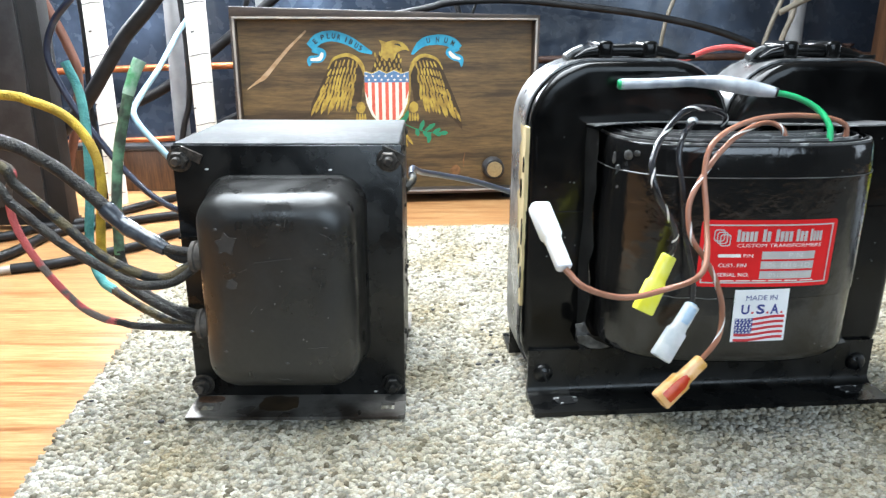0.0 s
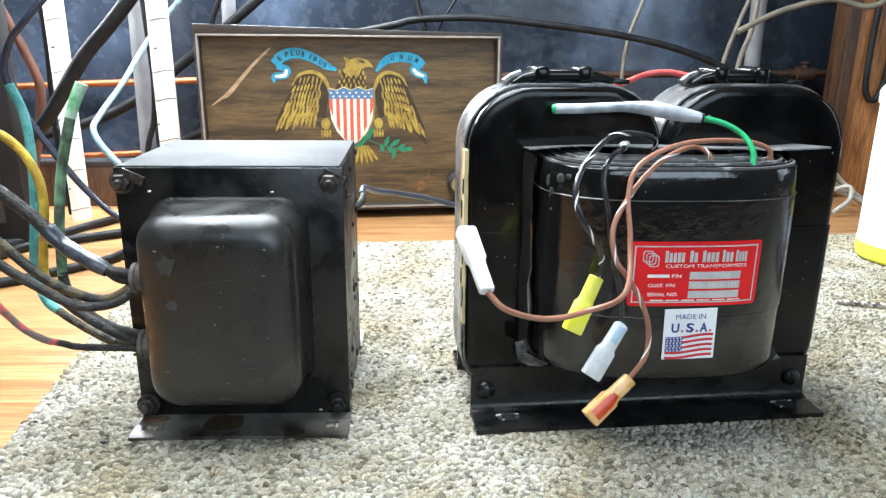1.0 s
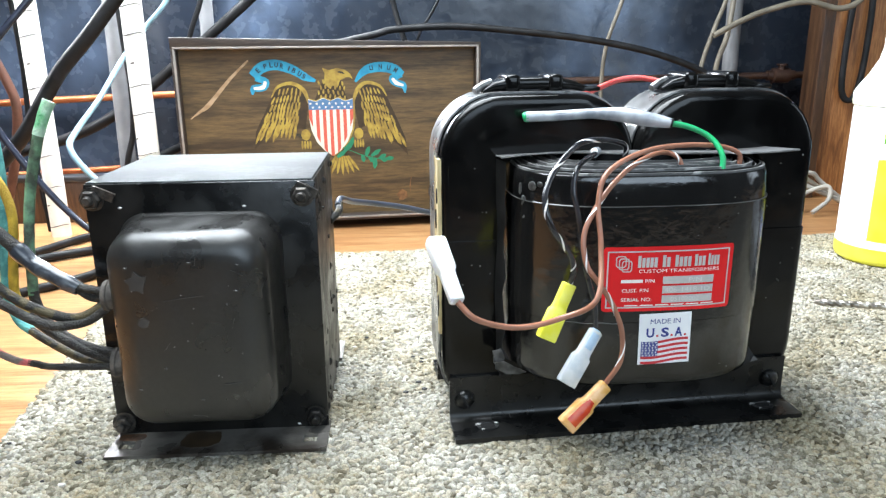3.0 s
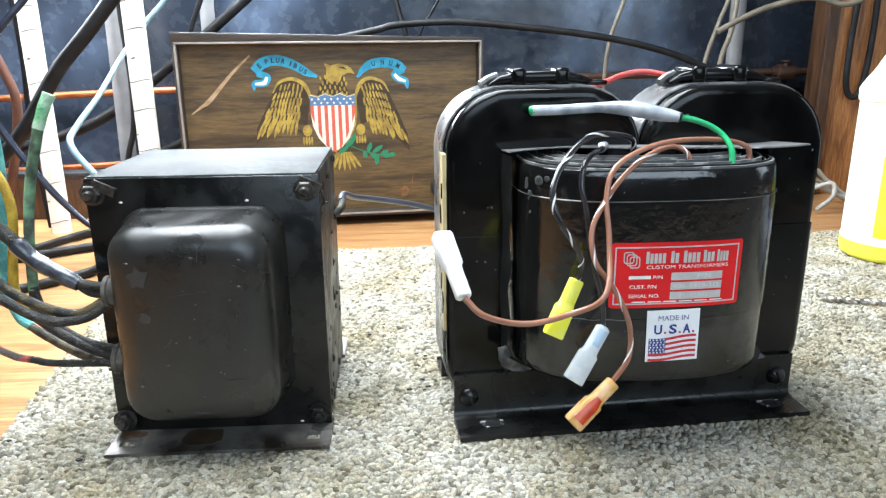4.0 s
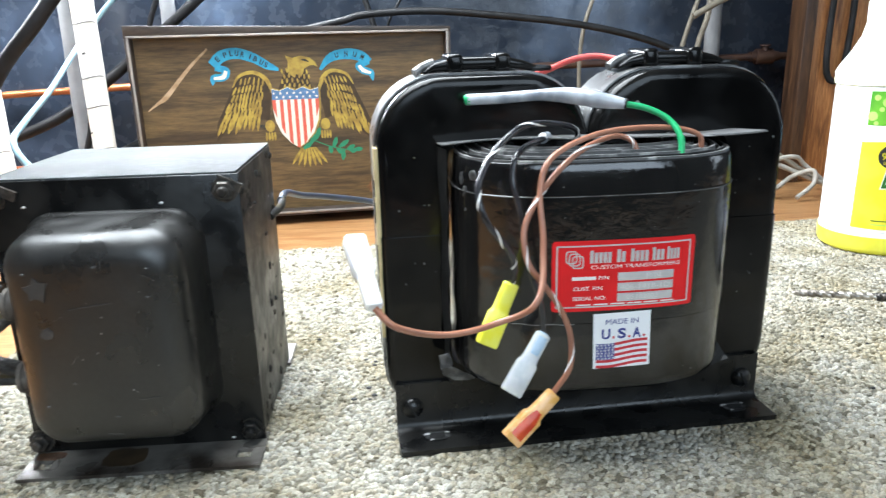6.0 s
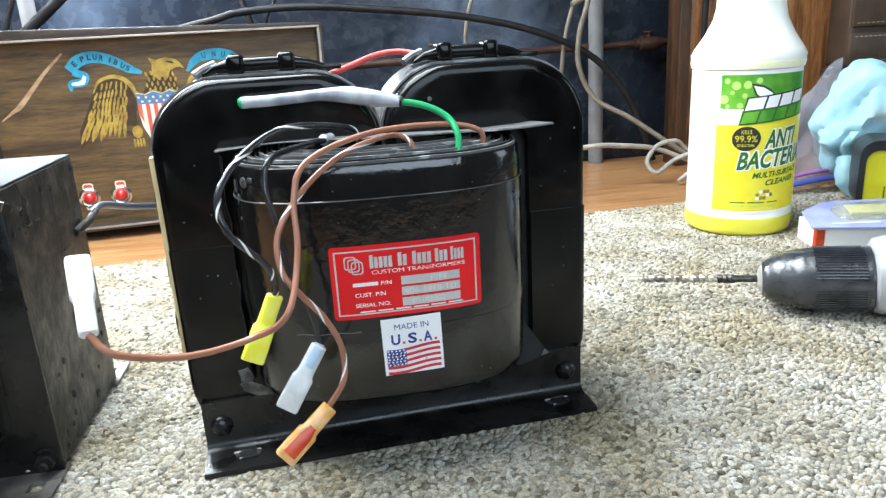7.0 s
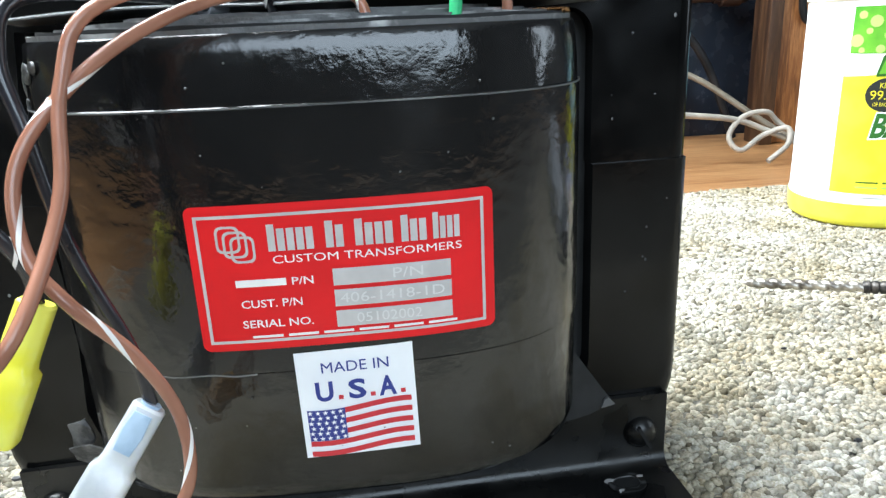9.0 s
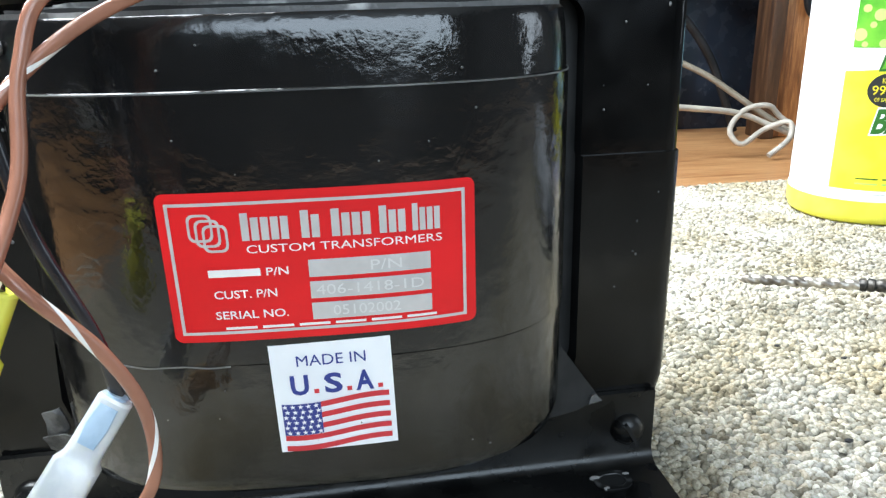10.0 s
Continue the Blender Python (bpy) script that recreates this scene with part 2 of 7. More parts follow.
DARKSHRINK = material("dark_shrink_tube", (0.035, 0.04, 0.05), 0.22, blotch=(0.10, 0.11, 0.125), blotch_scale=90, spread=(0.5, 0.65), bump=0.5, bump_scale=110, coat=0.3)
GROMMET = material("dusty_grommet", (0.10, 0.088, 0.076), 0.8, blotch=(0.05, 0.043, 0.037), blotch_scale=200, bump=0.3)
NYLON = material("white_nylon", (0.90, 0.90, 0.90), 0.35, blotch=(0.85, 0.86, 0.87), blotch_scale=150, subsurface=0.25)
CLEARNYLON = material("milky_nylon", (0.84, 0.86, 0.86), 0.15, blotch=(0.70, 0.74, 0.76), blotch_scale=170, subsurface=0.3, transmission=0.3)
YELLOWNYLON = material("yellow_nylon", (0.80, 0.79, 0.13), 0.2, blotch=(0.80, 0.77, 0.06), blotch_scale=150, subsurface=0.2)
REDNYLON = material("orange_red_nylon", (0.52, 0.035, 0.012), 0.25, blotch=(0.60, 0.08, 0.02), blotch_scale=150, transmission=0.15)
AMBER = material("amber_nylon_edge", (0.84, 0.50, 0.24), 0.16, blotch=(0.7, 0.38, 0.1), blotch_scale=200, transmission=0.15)
CLOTHBLACK = material("black_cloth_lead", (0.014, 0.0135, 0.013), 0.62, blotch=(0.038, 0.035, 0.030), blotch_scale=220, bump=0.6, bump_scale=900)
CLOTHYELLOW = material("yellow_cloth_lead", (0.55, 0.36, 0.035), 0.8, blotch=(0.33, 0.21, 0.02), blotch_scale=130, bump=0.5, bump_scale=900)
CLOTHTEAL = material("teal_cloth_lead", (0.11, 0.36, 0.34), 0.85, blotch=(0.05, 0.2, 0.2), blotch_scale=130, bump=0.5, bump_scale=900)
CLOTHGREEN = material("mottled_green_cloth_lead", (0.17, 0.33, 0.19), 0.85, blotch=(0.065, 0.085, 0.06), blotch_scale=110, bump=0.5, bump_scale=900)
CLOTHGREENTIP = material("bright_green_cloth_tip", (0.48, 0.66, 0.50), 0.85, blotch=(0.16, 0.46, 0.22), blotch_scale=120, bump=0.5, bump_scale=900)
CLOTHRED = material("red_grey_cloth_lead", (0.52, 0.11, 0.11), 0.85, blotch=(0.16, 0.13, 0.115), blotch_scale=55, spread=(0.47, 0.53), bump=0.5, bump_scale=900)
CLOTHOLIVE = material("olive_tracer_cloth_lead", (0.016, 0.0155, 0.013), 0.62, blotch=(0.075, 0.060, 0.028), blotch_scale=95, spread=(0.5, 0.56), bump=0.5, bump_scale=900)
RUBBER = material("black_rubber_cable", (0.006, 0.006, 0.0065), 0.5, ior=1.3, blotch=(0.012, 0.012, 0.013), blotch_scale=60, bump=0.1)
GREYCORD = material("grey_blue_cord", (0.040, 0.050, 0.070), 0.35, blotch=(0.05, 0.06, 0.09), blotch_scale=60)
NAVY = material("navy_cable", (0.012, 0.014, 0.024), 0.22, blotch=(0.02, 0.024, 0.04), blotch_scale=60)
PALEBLUE = material("pale_blue_cord", (0.20, 0.32, 0.37), 0.4, blotch=(0.15, 0.25, 0.30), blotch_scale=60)
BROWNCORD = material("brown_cord", (0.13, 0.05, 0.03), 0.5, blotch=(0.09, 0.035, 0.02), blotch_scale=60)
BEIGECORD = material("beige_cord", (0.15, 0.128, 0.095), 0.55, blotch=(0.11, 0.095, 0.07), blotch_scale=60)
WHITECORD = material("white_cord", (0.37, 0.345, 0.30), 0.45, blotch=(0.28, 0.26, 0.225), blotch_scale=60)
PVC = material("white_pipe", (0.82, 0.81, 0.76), 0.5, blotch=(0.70, 0.67, 0.57), blotch_scale=40, spread=(0.45, 0.75), bump=0.1)
PVCMARK = material("dark_pipe_marks", (0.05, 0.044, 0.036), 0.7, grain=0.3)
GREYPIPE = material("grey_pipe", (0.175, 0.176, 0.18), 0.5, blotch=(0.135, 0.135, 0.14), blotch_scale=40)
COPPER = material("copper_pipe", (0.42, 0.15, 0.06), 0.4, metal=0.7, blotch=(0.28, 0.08, 0.03), blotch_scale=40)
DARKPIPE = material("tarnished_pipe", (0.04, 0.02, 0.015), 0.5, metal=0.4, blotch=(0.065, 0.033, 0.02), blotch_scale=60)
BLACKCASE = material("black_cabinet_paint", (0.005, 0.005, 0.0055), 0.65, blotch=(0.009, 0.009, 0.010), blotch_scale=30, bump=0.1)


# ---- builders ----
def thing(name, label, category, at=(0, 0, 0), turn=0.0, group=""):
    """An Empty at the base of a thing, in plan units."""
    ob = new(name)
    ob.empty_display_size = 0.02
    ob.matrix_basis = pose(at[0] * U, at[1] * U, at[2] * U, 0, 0, turn)
    return tagged(ob, label, category, group)


def part(name, bm, mat, parent=None, label="", smooth=40, keep=False):
    """Links a bmesh drawn in plan units as one mesh object."""
    for v in bm.verts:
        v.co *= U
    me = bpy.data.meshes.new(name)
    bm.normal_update()
    bm.to_mesh(me)
    bm.free()
    for m in (mat if isinstance(mat, (list, tuple)) else [mat]):
        me.materials.append(m)
    if smooth:
        me.polygons.foreach_set("use_smooth", [True] * len(me.polygons))
        me.set_sharp_from_angle(angle=radians(smooth))
    ob = new(name, me)
    ob.parent = parent
    if label:
        ob["label"] = label
    return ob


def block(x0, x1, y0, y1, z0, z1, bevel=0.0, segs=2, bm=None):
    bm = bm or bmesh.new()
    got = bmesh.ops.create_cube(bm, size=1.0, matrix=Matrix.Translation(((x0 + x1) / 2, (y0 + y1) / 2, (z0 + z1) / 2)) @ Matrix.Diagonal((x1 - x0, y1 - y0, z1 - z0, 1)))
    if bevel:
        edges = list({e for v in got["verts"] for e in v.link_edges})
        bmesh.ops.bevel(bm, geom=edges, offset=bevel, segments=segs, affect="EDGES", profile=0.5)
    return bm


def loft(rings, caps=True, closed=True, bm=None):
    """Skin over rings of equal length."""
    bm = bm or bmesh.new()
    rows = [[bm.verts.new(p) for p in ring] for ring in rings]
    n = len(rows[0])
    for a, b in zip(rows, rows[1:]):
        for i in range(n if closed else n - 1):
            j = (i + 1) % n
            bm.faces.new((a[i], a[j], b[j], b[i]))
    if caps:
        bm.faces.new(rows[0][::-1])
        bm.faces.new(rows[-1])
    bmesh.ops.recalc_face_normals(bm, faces=bm.faces)
    return bm


def lathe(profile, centre=(0, 0, 0), axis=(0, 0, 1), segs=32, bm=None):
    """Turned shape: profile rows of (radius, height) round an axis."""
    q = Vector((0, 0, 1)).rotation_difference(Vector(axis).normalized())
    c = Vector(centre)
    rings = [[c + q @ Vector((max(r, 1e-5) * math.cos(2 * math.pi * i / segs), max(r, 1e-5) * math.sin(2 * math.pi * i / segs), h)) for i in range(segs)] for r, h in profile]
    return loft(rings, bm=bm)


def spline(points, steps=8):
    """Catmull-Rom through the points."""
    p = [Vector(v) for v in points]
    p = [2 * p[0] - p[1]] + p + [2 * p[-1] - p[-2]]
    out = []
    for i in range(1, len(p) - 2):
        for k in range(steps):
            t = k / steps
            a, b, c, d = p[i - 1], p[i], p[i + 1], p[i + 2]
            out.append(0.5 * ((2 * b) + (c - a) * t + (2 * a - 5 * b + 4 * c - d) * t * t + (3 * b - a - 3 * c + d) * t ** 3))
    out.append(p[-2])
    return out


def tube(points, radius, segs=10, steps=8, bm=None, wobble=0.0, tracer=0.0):
    """A round wire along a smooth path; radius is a number or a function of 0..1."""
    path = spline(points, steps)
    rings, up = [], None
    for i, c in enumerate(path):
        wind = 2 * math.pi * tracer * i / (len(path) - 1)
        d = (path[min(i + 1, len(path) - 1)] - path[max(i - 1, 0)]).normalized()
        if up is None:
            up = d.orthogonal().normalized()
        up = (up - d * up.dot(d)).normalized()
        side = d.cross(up)
        f = i / (len(path) - 1)
        r = radius(f) if callable(radius) else radius
        if wobble:
            r *= 1 + wobble * noise.noise(c * 300)
        rings.append([c + r * (math.cos(2 * math.pi * k / segs + wind) * up + math.sin(2 * math.pi * k / segs + wind) * side) for k in range(segs)])
    bm = loft(rings, bm=bm)
    if tracer:
        # a second colour winds round the wire
        bm.faces.ensure_lookup_table()
        for i in range(len(rings) - 1):
            for k in range(max(1, segs // 7)):
                bm.faces[i * segs + k].material_index = 1
    return bm


def rounded(w, h, r, n=6, cx=0.0, cy=0.0):
    """Outline of a rounded rectangle."""
    out = []
    for sx, sy, a0 in ((1, 1, 0), (-1, 1, 90), (-1, -1, 180), (1, -1, 270)):
        for k in range(n + 1):
            a = radians(a0 + 90 * k / n)
            out.append((cx + sx * (w / 2 - r) + r * math.cos(a), cy + sy * (h / 2 - r) + r * math.sin(a)))
    return out


def slab(outline, z0, z1, bm=None):
    return loft([[(x, y, z0) for x, y in outline], [(x, y, z1) for x, y in outline]], bm=bm)


def flat(outline, bm=None):
    """One flat face in the x, y plane."""
    bm = bm or bmesh.new()
    bm.faces.new([bm.verts.new((x, y, 0)) for x, y in outline])
    return bm


def lettering(text, width, height, cx, cy, slant=0.0, bold=0.0):
    """Letters as a flat mesh, fitted into width and height round (cx, cy)."""
    cu = bpy.data.curves.new("letters", "FONT")
    cu.body, cu.size, cu.resolution_u, cu.offset, cu.shear = text, 1.0, 3, bold, slant
    ob = new("letters", cu)
    dg = bpy.context.evaluated_depsgraph_get()
    me = bpy.data.meshes.new_from_object(ob.evaluated_get(dg))
    bm = bmesh.new()
    bm.from_mesh(me)
    bpy.data.objects.remove(ob)
    bpy.data.curves.remove(cu)
    bpy.data.meshes.remove(me)
    xs, ys = [v.co.x for v in bm.verts], [v.co.y for v in bm.verts]
    x0, x1, y0, y1 = min(xs), max(xs), min(ys), max(ys)
    for v in bm.verts:
        v.co = Vector((cx + ((v.co.x - x0) / (x1 - x0) - 0.5) * width, cy + ((v.co.y - y0) / (y1 - y0) - 0.5) * height, 0))
    return bm


def dense(x0, x1, y0, y1, nx, ny=1, bm=None):
    """A flat grid, to be bent later."""
    bm = bm or bmesh.new()
    rows = [[bm.verts.new((x0 + (x1 - x0) * i / nx, y0 + (y1 - y0) * j / ny, 0)) for i in range(nx + 1)] for j in range(ny + 1)]
    for a, b in zip(rows, rows[1:]):
        for i in range(nx):
            bm.faces.new((a[i], a[i + 1], b[i + 1], b[i]))
    return bm


def bend(bm, place, lift):
    """Moves a flat mesh onto a curved surface: place(a, b, lift) gives the point."""
    for v in bm.verts:
        v.co = Vector(place(v.co.x, v.co.y, lift + v.co.z))
    return bm


def turned(bm, m):
    bmesh.ops.transform(bm, matrix=m, verts=bm.verts)
    return bm


# ---- the setting ----
def structure(name, bm, mat, label, category):
    return tagged(part(name, bm, mat, None, label, 30), label, category, kind="structure")


structure("wall_north", block(-1.3, 1.3, 0.805, 0.85, -0.6, 1.1), WALLBLUE, "back wall hung with wrinkled blue-grey sheeting, its pale sheen partly painted in", "wall")
structure("wall_south", block(-1.3, 1.3, -1.25, -1.2, -0.6, 1.1), ROOMWALL, "plain pale painted room wall", "wall")
structure("wall_west", block(-1.35, -1.3, -1.25, 0.85, -0.6, 1.1), ROOMWALL, "plain pale painted room wall", "wall")
structure("wall_east", block(1.3, 1.35, -1.25, 0.85, -0.6, 1.1), ROOMWALL, "plain pale painted room wall", "wall")
structure("floor", block(-1.35, 1.35, -1.25, 0.85, -0.65, -0.6), FLOORMAT, "plain dull room floor", "floor")
structure("ceiling", block(-1.35, 1.35, -1.25, 0.85, 1.1, 1.15), CEILING, "plain pale ceiling", "ceiling")

desk = thing("workbench", "orange-brown wood workbench with glossy long grain", "workbench", (0, 0, -0.008))
part("top", block(-0.9, 0.95, -0.12, 0.800, -0.03, 0.0, 0.002), DESK, desk)
for lx in (-0.86, 0.91):
    for ly in (-0.08, 0.76):
        part("leg", block(lx - 0.03, lx + 0.03, ly - 0.03, ly + 0.03, -0.592, -0.03, 0.003), DESK, desk)

# carpet offcut: slanted sheet with a looped pile
CARPET = ((-0.108, -0.05), (0.73, -0.05), (0.67, 0.562), (-0.170, 0.522))
carpet = thing("carpet_piece", "grey-beige looped wool carpet offcut lying on the workbench", "carpet", (0, 0, -0.0075))
part("backing", slab(CARPET, 0.0, 0.0064), BACKING, carpet)


def inside(x, y):
    return all((bx - ax) * (y - ay) - (by - ay) * (x - ax) > 0 for (ax, ay), (bx, by) in zip(CARPET, CARPET[1:] + CARPET[:1]))


def pile():
    """Thousands of small uneven loops, each a squat dome lying its own way."""
    rng = np.random.default_rng(4)
    pitch = 0.00190
    dome = []
    for ring, (r, h) in enumerate(((1.0, -0.5), (0.92, 0.35), (0.52, 0.86))):
        dome += [(r * math.cos(2 * math.pi * (k + 0.5 * ring) / 5), r * math.sin(2 * math.pi * (k + 0.5 * ring) / 5), h) for k in range(5)]
    dome = np.array(dome + [(0, 0, 1.0)])
    tris = []
    for ring in range(2):
        for k in range(5):
            a, b, c, d = ring * 5 + k, ring * 5 + (k + 1) % 5, ring * 5 + 5 + k, ring * 5 + 5 + (k + 1) % 5
            tris += [(a, b, c), (b, d, c)]
    tris += [(10 + k, 10 + (k + 1) % 5, 15) for k in range(5)]
    tris = np.array(tris)
    verts, faces, count = [], [], 0
    turn = radians(3.0)
    for j in range(-36, 316):
        for i in range(-109, 400):
            gx, gy = i * pitch + (j % 2) * pitch / 2, j * pitch
            x = gx * math.cos(turn) - gy * math.sin(turn) + rng.normal(0, 0.0004)
            y = gx * math.sin(turn) + gy * math.cos(turn) + rng.normal(0, 0.0005)
            a, s = rng.normal(0.15, 0.62), rng.uniform(0.8, 1.25)
            ln, wd, ht = 0.00178 * s * rng.uniform(0.8, 1.35), 0.00114 * s, 0.00096 * s
            top = rng.normal(-0.0001, 0.0003) + 0.0006 * noise.noise(Vector((x * 90, y * 90, 0)))
            tilt = rng.normal(0, 0.28)
            if y < 0.12 or x > 0.60 or not inside(x, y):
                continue
            p = dome * (ln, wd, ht)
            p[:, 2] += tilt * p[:, 0]
            q = np.empty_like(p)
            q[:, 0] = x + p[:, 0] * math.cos(a) - p[:, 1] * math.sin(a)
            q[:, 1] = y + p[:, 0] * math.sin(a) + p[:, 1] * math.cos(a)
            q[:, 2] = min(top, 0.0006) - ht + p[:, 2] + 0.0075
            verts.append(q)
            faces.append(tris + count * 16)
            count += 1
    v, f = np.concatenate(verts) * U, np.concatenate(faces)
    me = bpy.data.meshes.new("looped_face")
    me.vertices.add(len(v))
    me.vertices.foreach_set("co", v.astype(np.float32).ravel())
    me.loops.add(f.size)
    me.loops.foreach_set("vertex_index", f.astype(np.int32).ravel())
    me.polygons.add(len(f))
    me.polygons.foreach_set("loop_start", np.arange(0, f.size, 3, dtype=np.int32))
    me.polygons.foreach_set("use_smooth", np.ones(len(f), dtype=bool))
    me.update(calc_edges=True)
    me.validate()
    me.materials.append(PILE)
    ob = new("looped_face", me)
    ob.parent = carpet
    return tagged(ob, "tight looped wool pile in grey, cream and brown", kind="stuff")


pile()


# ---- transformer with the pressed bell cover ----
def hex_bolt(parent, x, y, z, r=0.0037, name="bolt", mat=None):
    """Nut on a stud, facing the front."""
    bm = lathe(((0.0, 0.0), (r * 1.25, 0.0), (r * 1.25, 0.0007), (r * 0.98, 0.0008)), (x, y, z), (0, -1, 0), 20)
    lathe(((0.0, 0.0006), (r * 0.93, 0.0006), (r, 0.0010), (r, 0.0032), (r * 0.85, 0.0037), (0.0, 0.0037)), (x, y, z), (0, -1, 0), 6, bm)
    lathe(((0.0, 0.003), (r * 0.5, 0.003), (r * 0.5, 0.0054), (r * 0.35, 0.0060), (0.0, 0.0060)), (x, y, z), (0, -1, 0), 14, bm)
    return part(name, bm, mat or BOLT, parent, smooth=30)


def bell_transformer():
    t = thing("bell_transformer", "old black iron transformer with a pressed bell cover and cloth-covered leads", "transformer", (0, 0, 0))
    x0, x1, y0, y1, z1 = -0.0925, -0.0058, 0.2548, 0.3280, 0.1065
    bm = block(x0 + 0.0008, x1 - 0.0008, y0 + 0.0016, y1, 0.0020, z1 - 0.0004, 0.0006)
    part("iron_body", bm, IRONTOP, t, "black-painted lamination edges with chips and dents")
    rng = random.Random(3)
    part("front_plate", block(x0, x1, y0, y0 + 0.0016, 0.0012, z1, 0.0005), IRON, t)
    part("top_plate", block(x0 + 0.0005, x1 - 0.0012, y0 + 0.0012, y1 + 0.0006, z1 - 0.0004, z1 + 0.0006, 0.0003), DUSTYIRON, t, "dusty flat top of the iron stack")
    for zc in (0.0295, 0.0705):
        part("clamp_ridge", block(x0 - 0.0006, x0 + 0.0100, y0 - 0.0006, y0, zc - 0.0006, zc + 0.0006, 0.0002), IRON, t)
    # weld beads and chips on the side
    for k in range(26):
        y, z = rng.uniform(y0 + 0.004, y1 - 0.003), rng.choice((rng.uniform(0.003, 0.012), rng.uniform(0.003, 0.1), rng.uniform(0.09, 0.104)))
        bm = bmesh.new()
        bmesh.ops.create_icosphere(bm, subdivisions=1, radius=1.0, matrix=Matrix.Translation((x1 - 0.0006, y, z)) @ Matrix.Diagonal((rng.uniform(0.0005, 0.0012), rng.uniform(0.0006, 0.0022), rng.uniform(0.0006, 0.0022), 1)))
        part("paint_lump", bm, IRONTOP, t)
    for k in range(12):
        y, z, r = rng.uniform(y0 + 0.008, y1 - 0.008), rng.uniform(0.012, 0.098), rng.uniform(0.0007, 0.0018)
        bm = lathe(((0.0, 0.0), (r, 0.0), (r * 0.8, 0.0002), (0.0, 0.0002)), (x1 - 0.0008, y, z), (1, 0, 0), 9)
        for v in bm.verts:
            v.co.z += 0.0007 * noise.noise(v.co * 700)
            v.co.y += 0.0007 * noise.noise(v.co * 700 + Vector((3, 3, 3)))
        part("chip", bm, ROUGHPAPER, t, "dark chip in the paint")
    # mounting flange: thin turned-out foot with a bolt slot at each end
    def foot(y_out, y_in, name):
        hole_y = y_out + (y_in - y_out) * 0.36
        bm = bmesh.new()
        xs = (x0 + 0.0005, x0 + 0.0040, x0 + 0.0095, x1 - 0.0095, x1 - 0.0040, x1 + 0.0005)
        ys = sorted((y_out, hole_y - 0.0027, hole_y + 0.0027, y_in))
        for i in range(5):
            for j in range(3):
                if j == 1 and i in (1, 3):
                    continue
                block(xs[i], xs[i + 1], ys[j], ys[j + 1], 0.0004, 0.0017, 0.0, bm=bm)
        bmesh.ops.remove_doubles(bm, verts=bm.verts, dist=1e-5)
        return part(name, bm, FLANGE, t, "scuffed bare-edged mounting foot", 30)
    foot(0.2368, 0.2600, "front_foot")
    foot(0.3460, 0.3230, "rear_foot")
    # rust round the foot's bolt and a brown patch on the foot
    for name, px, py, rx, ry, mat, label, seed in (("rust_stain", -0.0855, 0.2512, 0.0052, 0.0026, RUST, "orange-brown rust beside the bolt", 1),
                                                   ("brown_patch", -0.0570, 0.2475, 0.0078, 0.0060, BROWNPATCH, "brown patch on the steel", 2)):
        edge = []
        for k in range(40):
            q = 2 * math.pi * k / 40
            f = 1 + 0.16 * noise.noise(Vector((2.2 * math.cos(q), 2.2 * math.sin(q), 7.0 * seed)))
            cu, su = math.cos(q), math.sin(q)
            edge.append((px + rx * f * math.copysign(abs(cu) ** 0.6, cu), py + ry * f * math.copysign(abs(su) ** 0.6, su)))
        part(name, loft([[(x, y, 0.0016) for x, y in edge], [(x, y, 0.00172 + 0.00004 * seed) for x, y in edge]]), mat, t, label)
    # bell cover: rounded box whose front edge rolls over
    bx0, bx1, bz0, bz1 = -0.0804, -0.0206, 0.0158, 0.0942
    cx, cz = (bx0 + bx1) / 2, (bz0 + bz1) / 2
    w, h = bx1 - bx0, bz1 - bz0
    face = 0.2268
    rings = [[(x, 0.2550, z) for x, z in rounded(w + 0.0020, h + 0.0020, 0.011, 9, cx, cz)],
             [(x, 0.2540, z) for x, z in rounded(w + 0.0020, h + 0.0020, 0.011, 9, cx, cz)],
             [(x, 0.2532, z) for x, z in rounded(w + 0.0010, h + 0.0010, 0.011, 9, cx, cz)],
             [(x, 0.2512, z) for x, z in rounded(w, h, 0.0112, 9, cx, cz)],
             [(x, 0.2420, z) for x, z in rounded(w - 0.0012, h - 0.0012, 0.0115, 9, cx, cz)]]
    for k in range(0, 11):
        a = radians(90 * k / 10)
        inset = 0.0104 * (1 - math.cos(a)) + 0.0012
        rings.append([(x, 0.2365 - (0.2365 - face - 0.0004) * math.sin(a), z) for x, z in rounded(w - 2 * inset, h - 2 * inset, max(0.0122 - inset * 0.62, 0.004), 9, cx, cz)])
    for f in (0.8, 0.45, 0.1):
        rings.append([(x, face + 0.0003 * f, z) for x, z in rounded((w - 0.0232) * f, (h - 0.0232) * f, 0.005 * f, 9, cx, cz)])
    part("bell_cover", loft(rings), BELL, t, "pressed black bell cover with worn satin paint", 50)
    # worn spots on the cover
    star = [(0.0043 * (1 if k % 2 else 0.62) * math.cos(2 * math.pi * k / 11) - 0.0666, 0.0043 * (1 if k % 2 else 0.62) * math.sin(2 * math.pi * k / 11) + 0.0760) for k in range(11)]
    bm = loft([[(x, face + 0.0004, z) for x, z in star], [(x, face - 0.0001, z) for x, z in star]])
    part("worn_patch", bm, FADED, t, "rubbed grey patch in the paint")
    smudge = [(0.0022 * math.cos(q) - 0.0660, 0.0020 * math.sin(q) + 0.0610) for q in (0.3, 1.4, 2.2, 3.5, 4.4, 5.4)]
    part("worn_patch", loft([[(x, face + 0.0004, z) for x, z in smudge], [(x, face - 0.0001, z) for x, z in smudge]]), FADED, t, "rubbed grey patch in the paint")
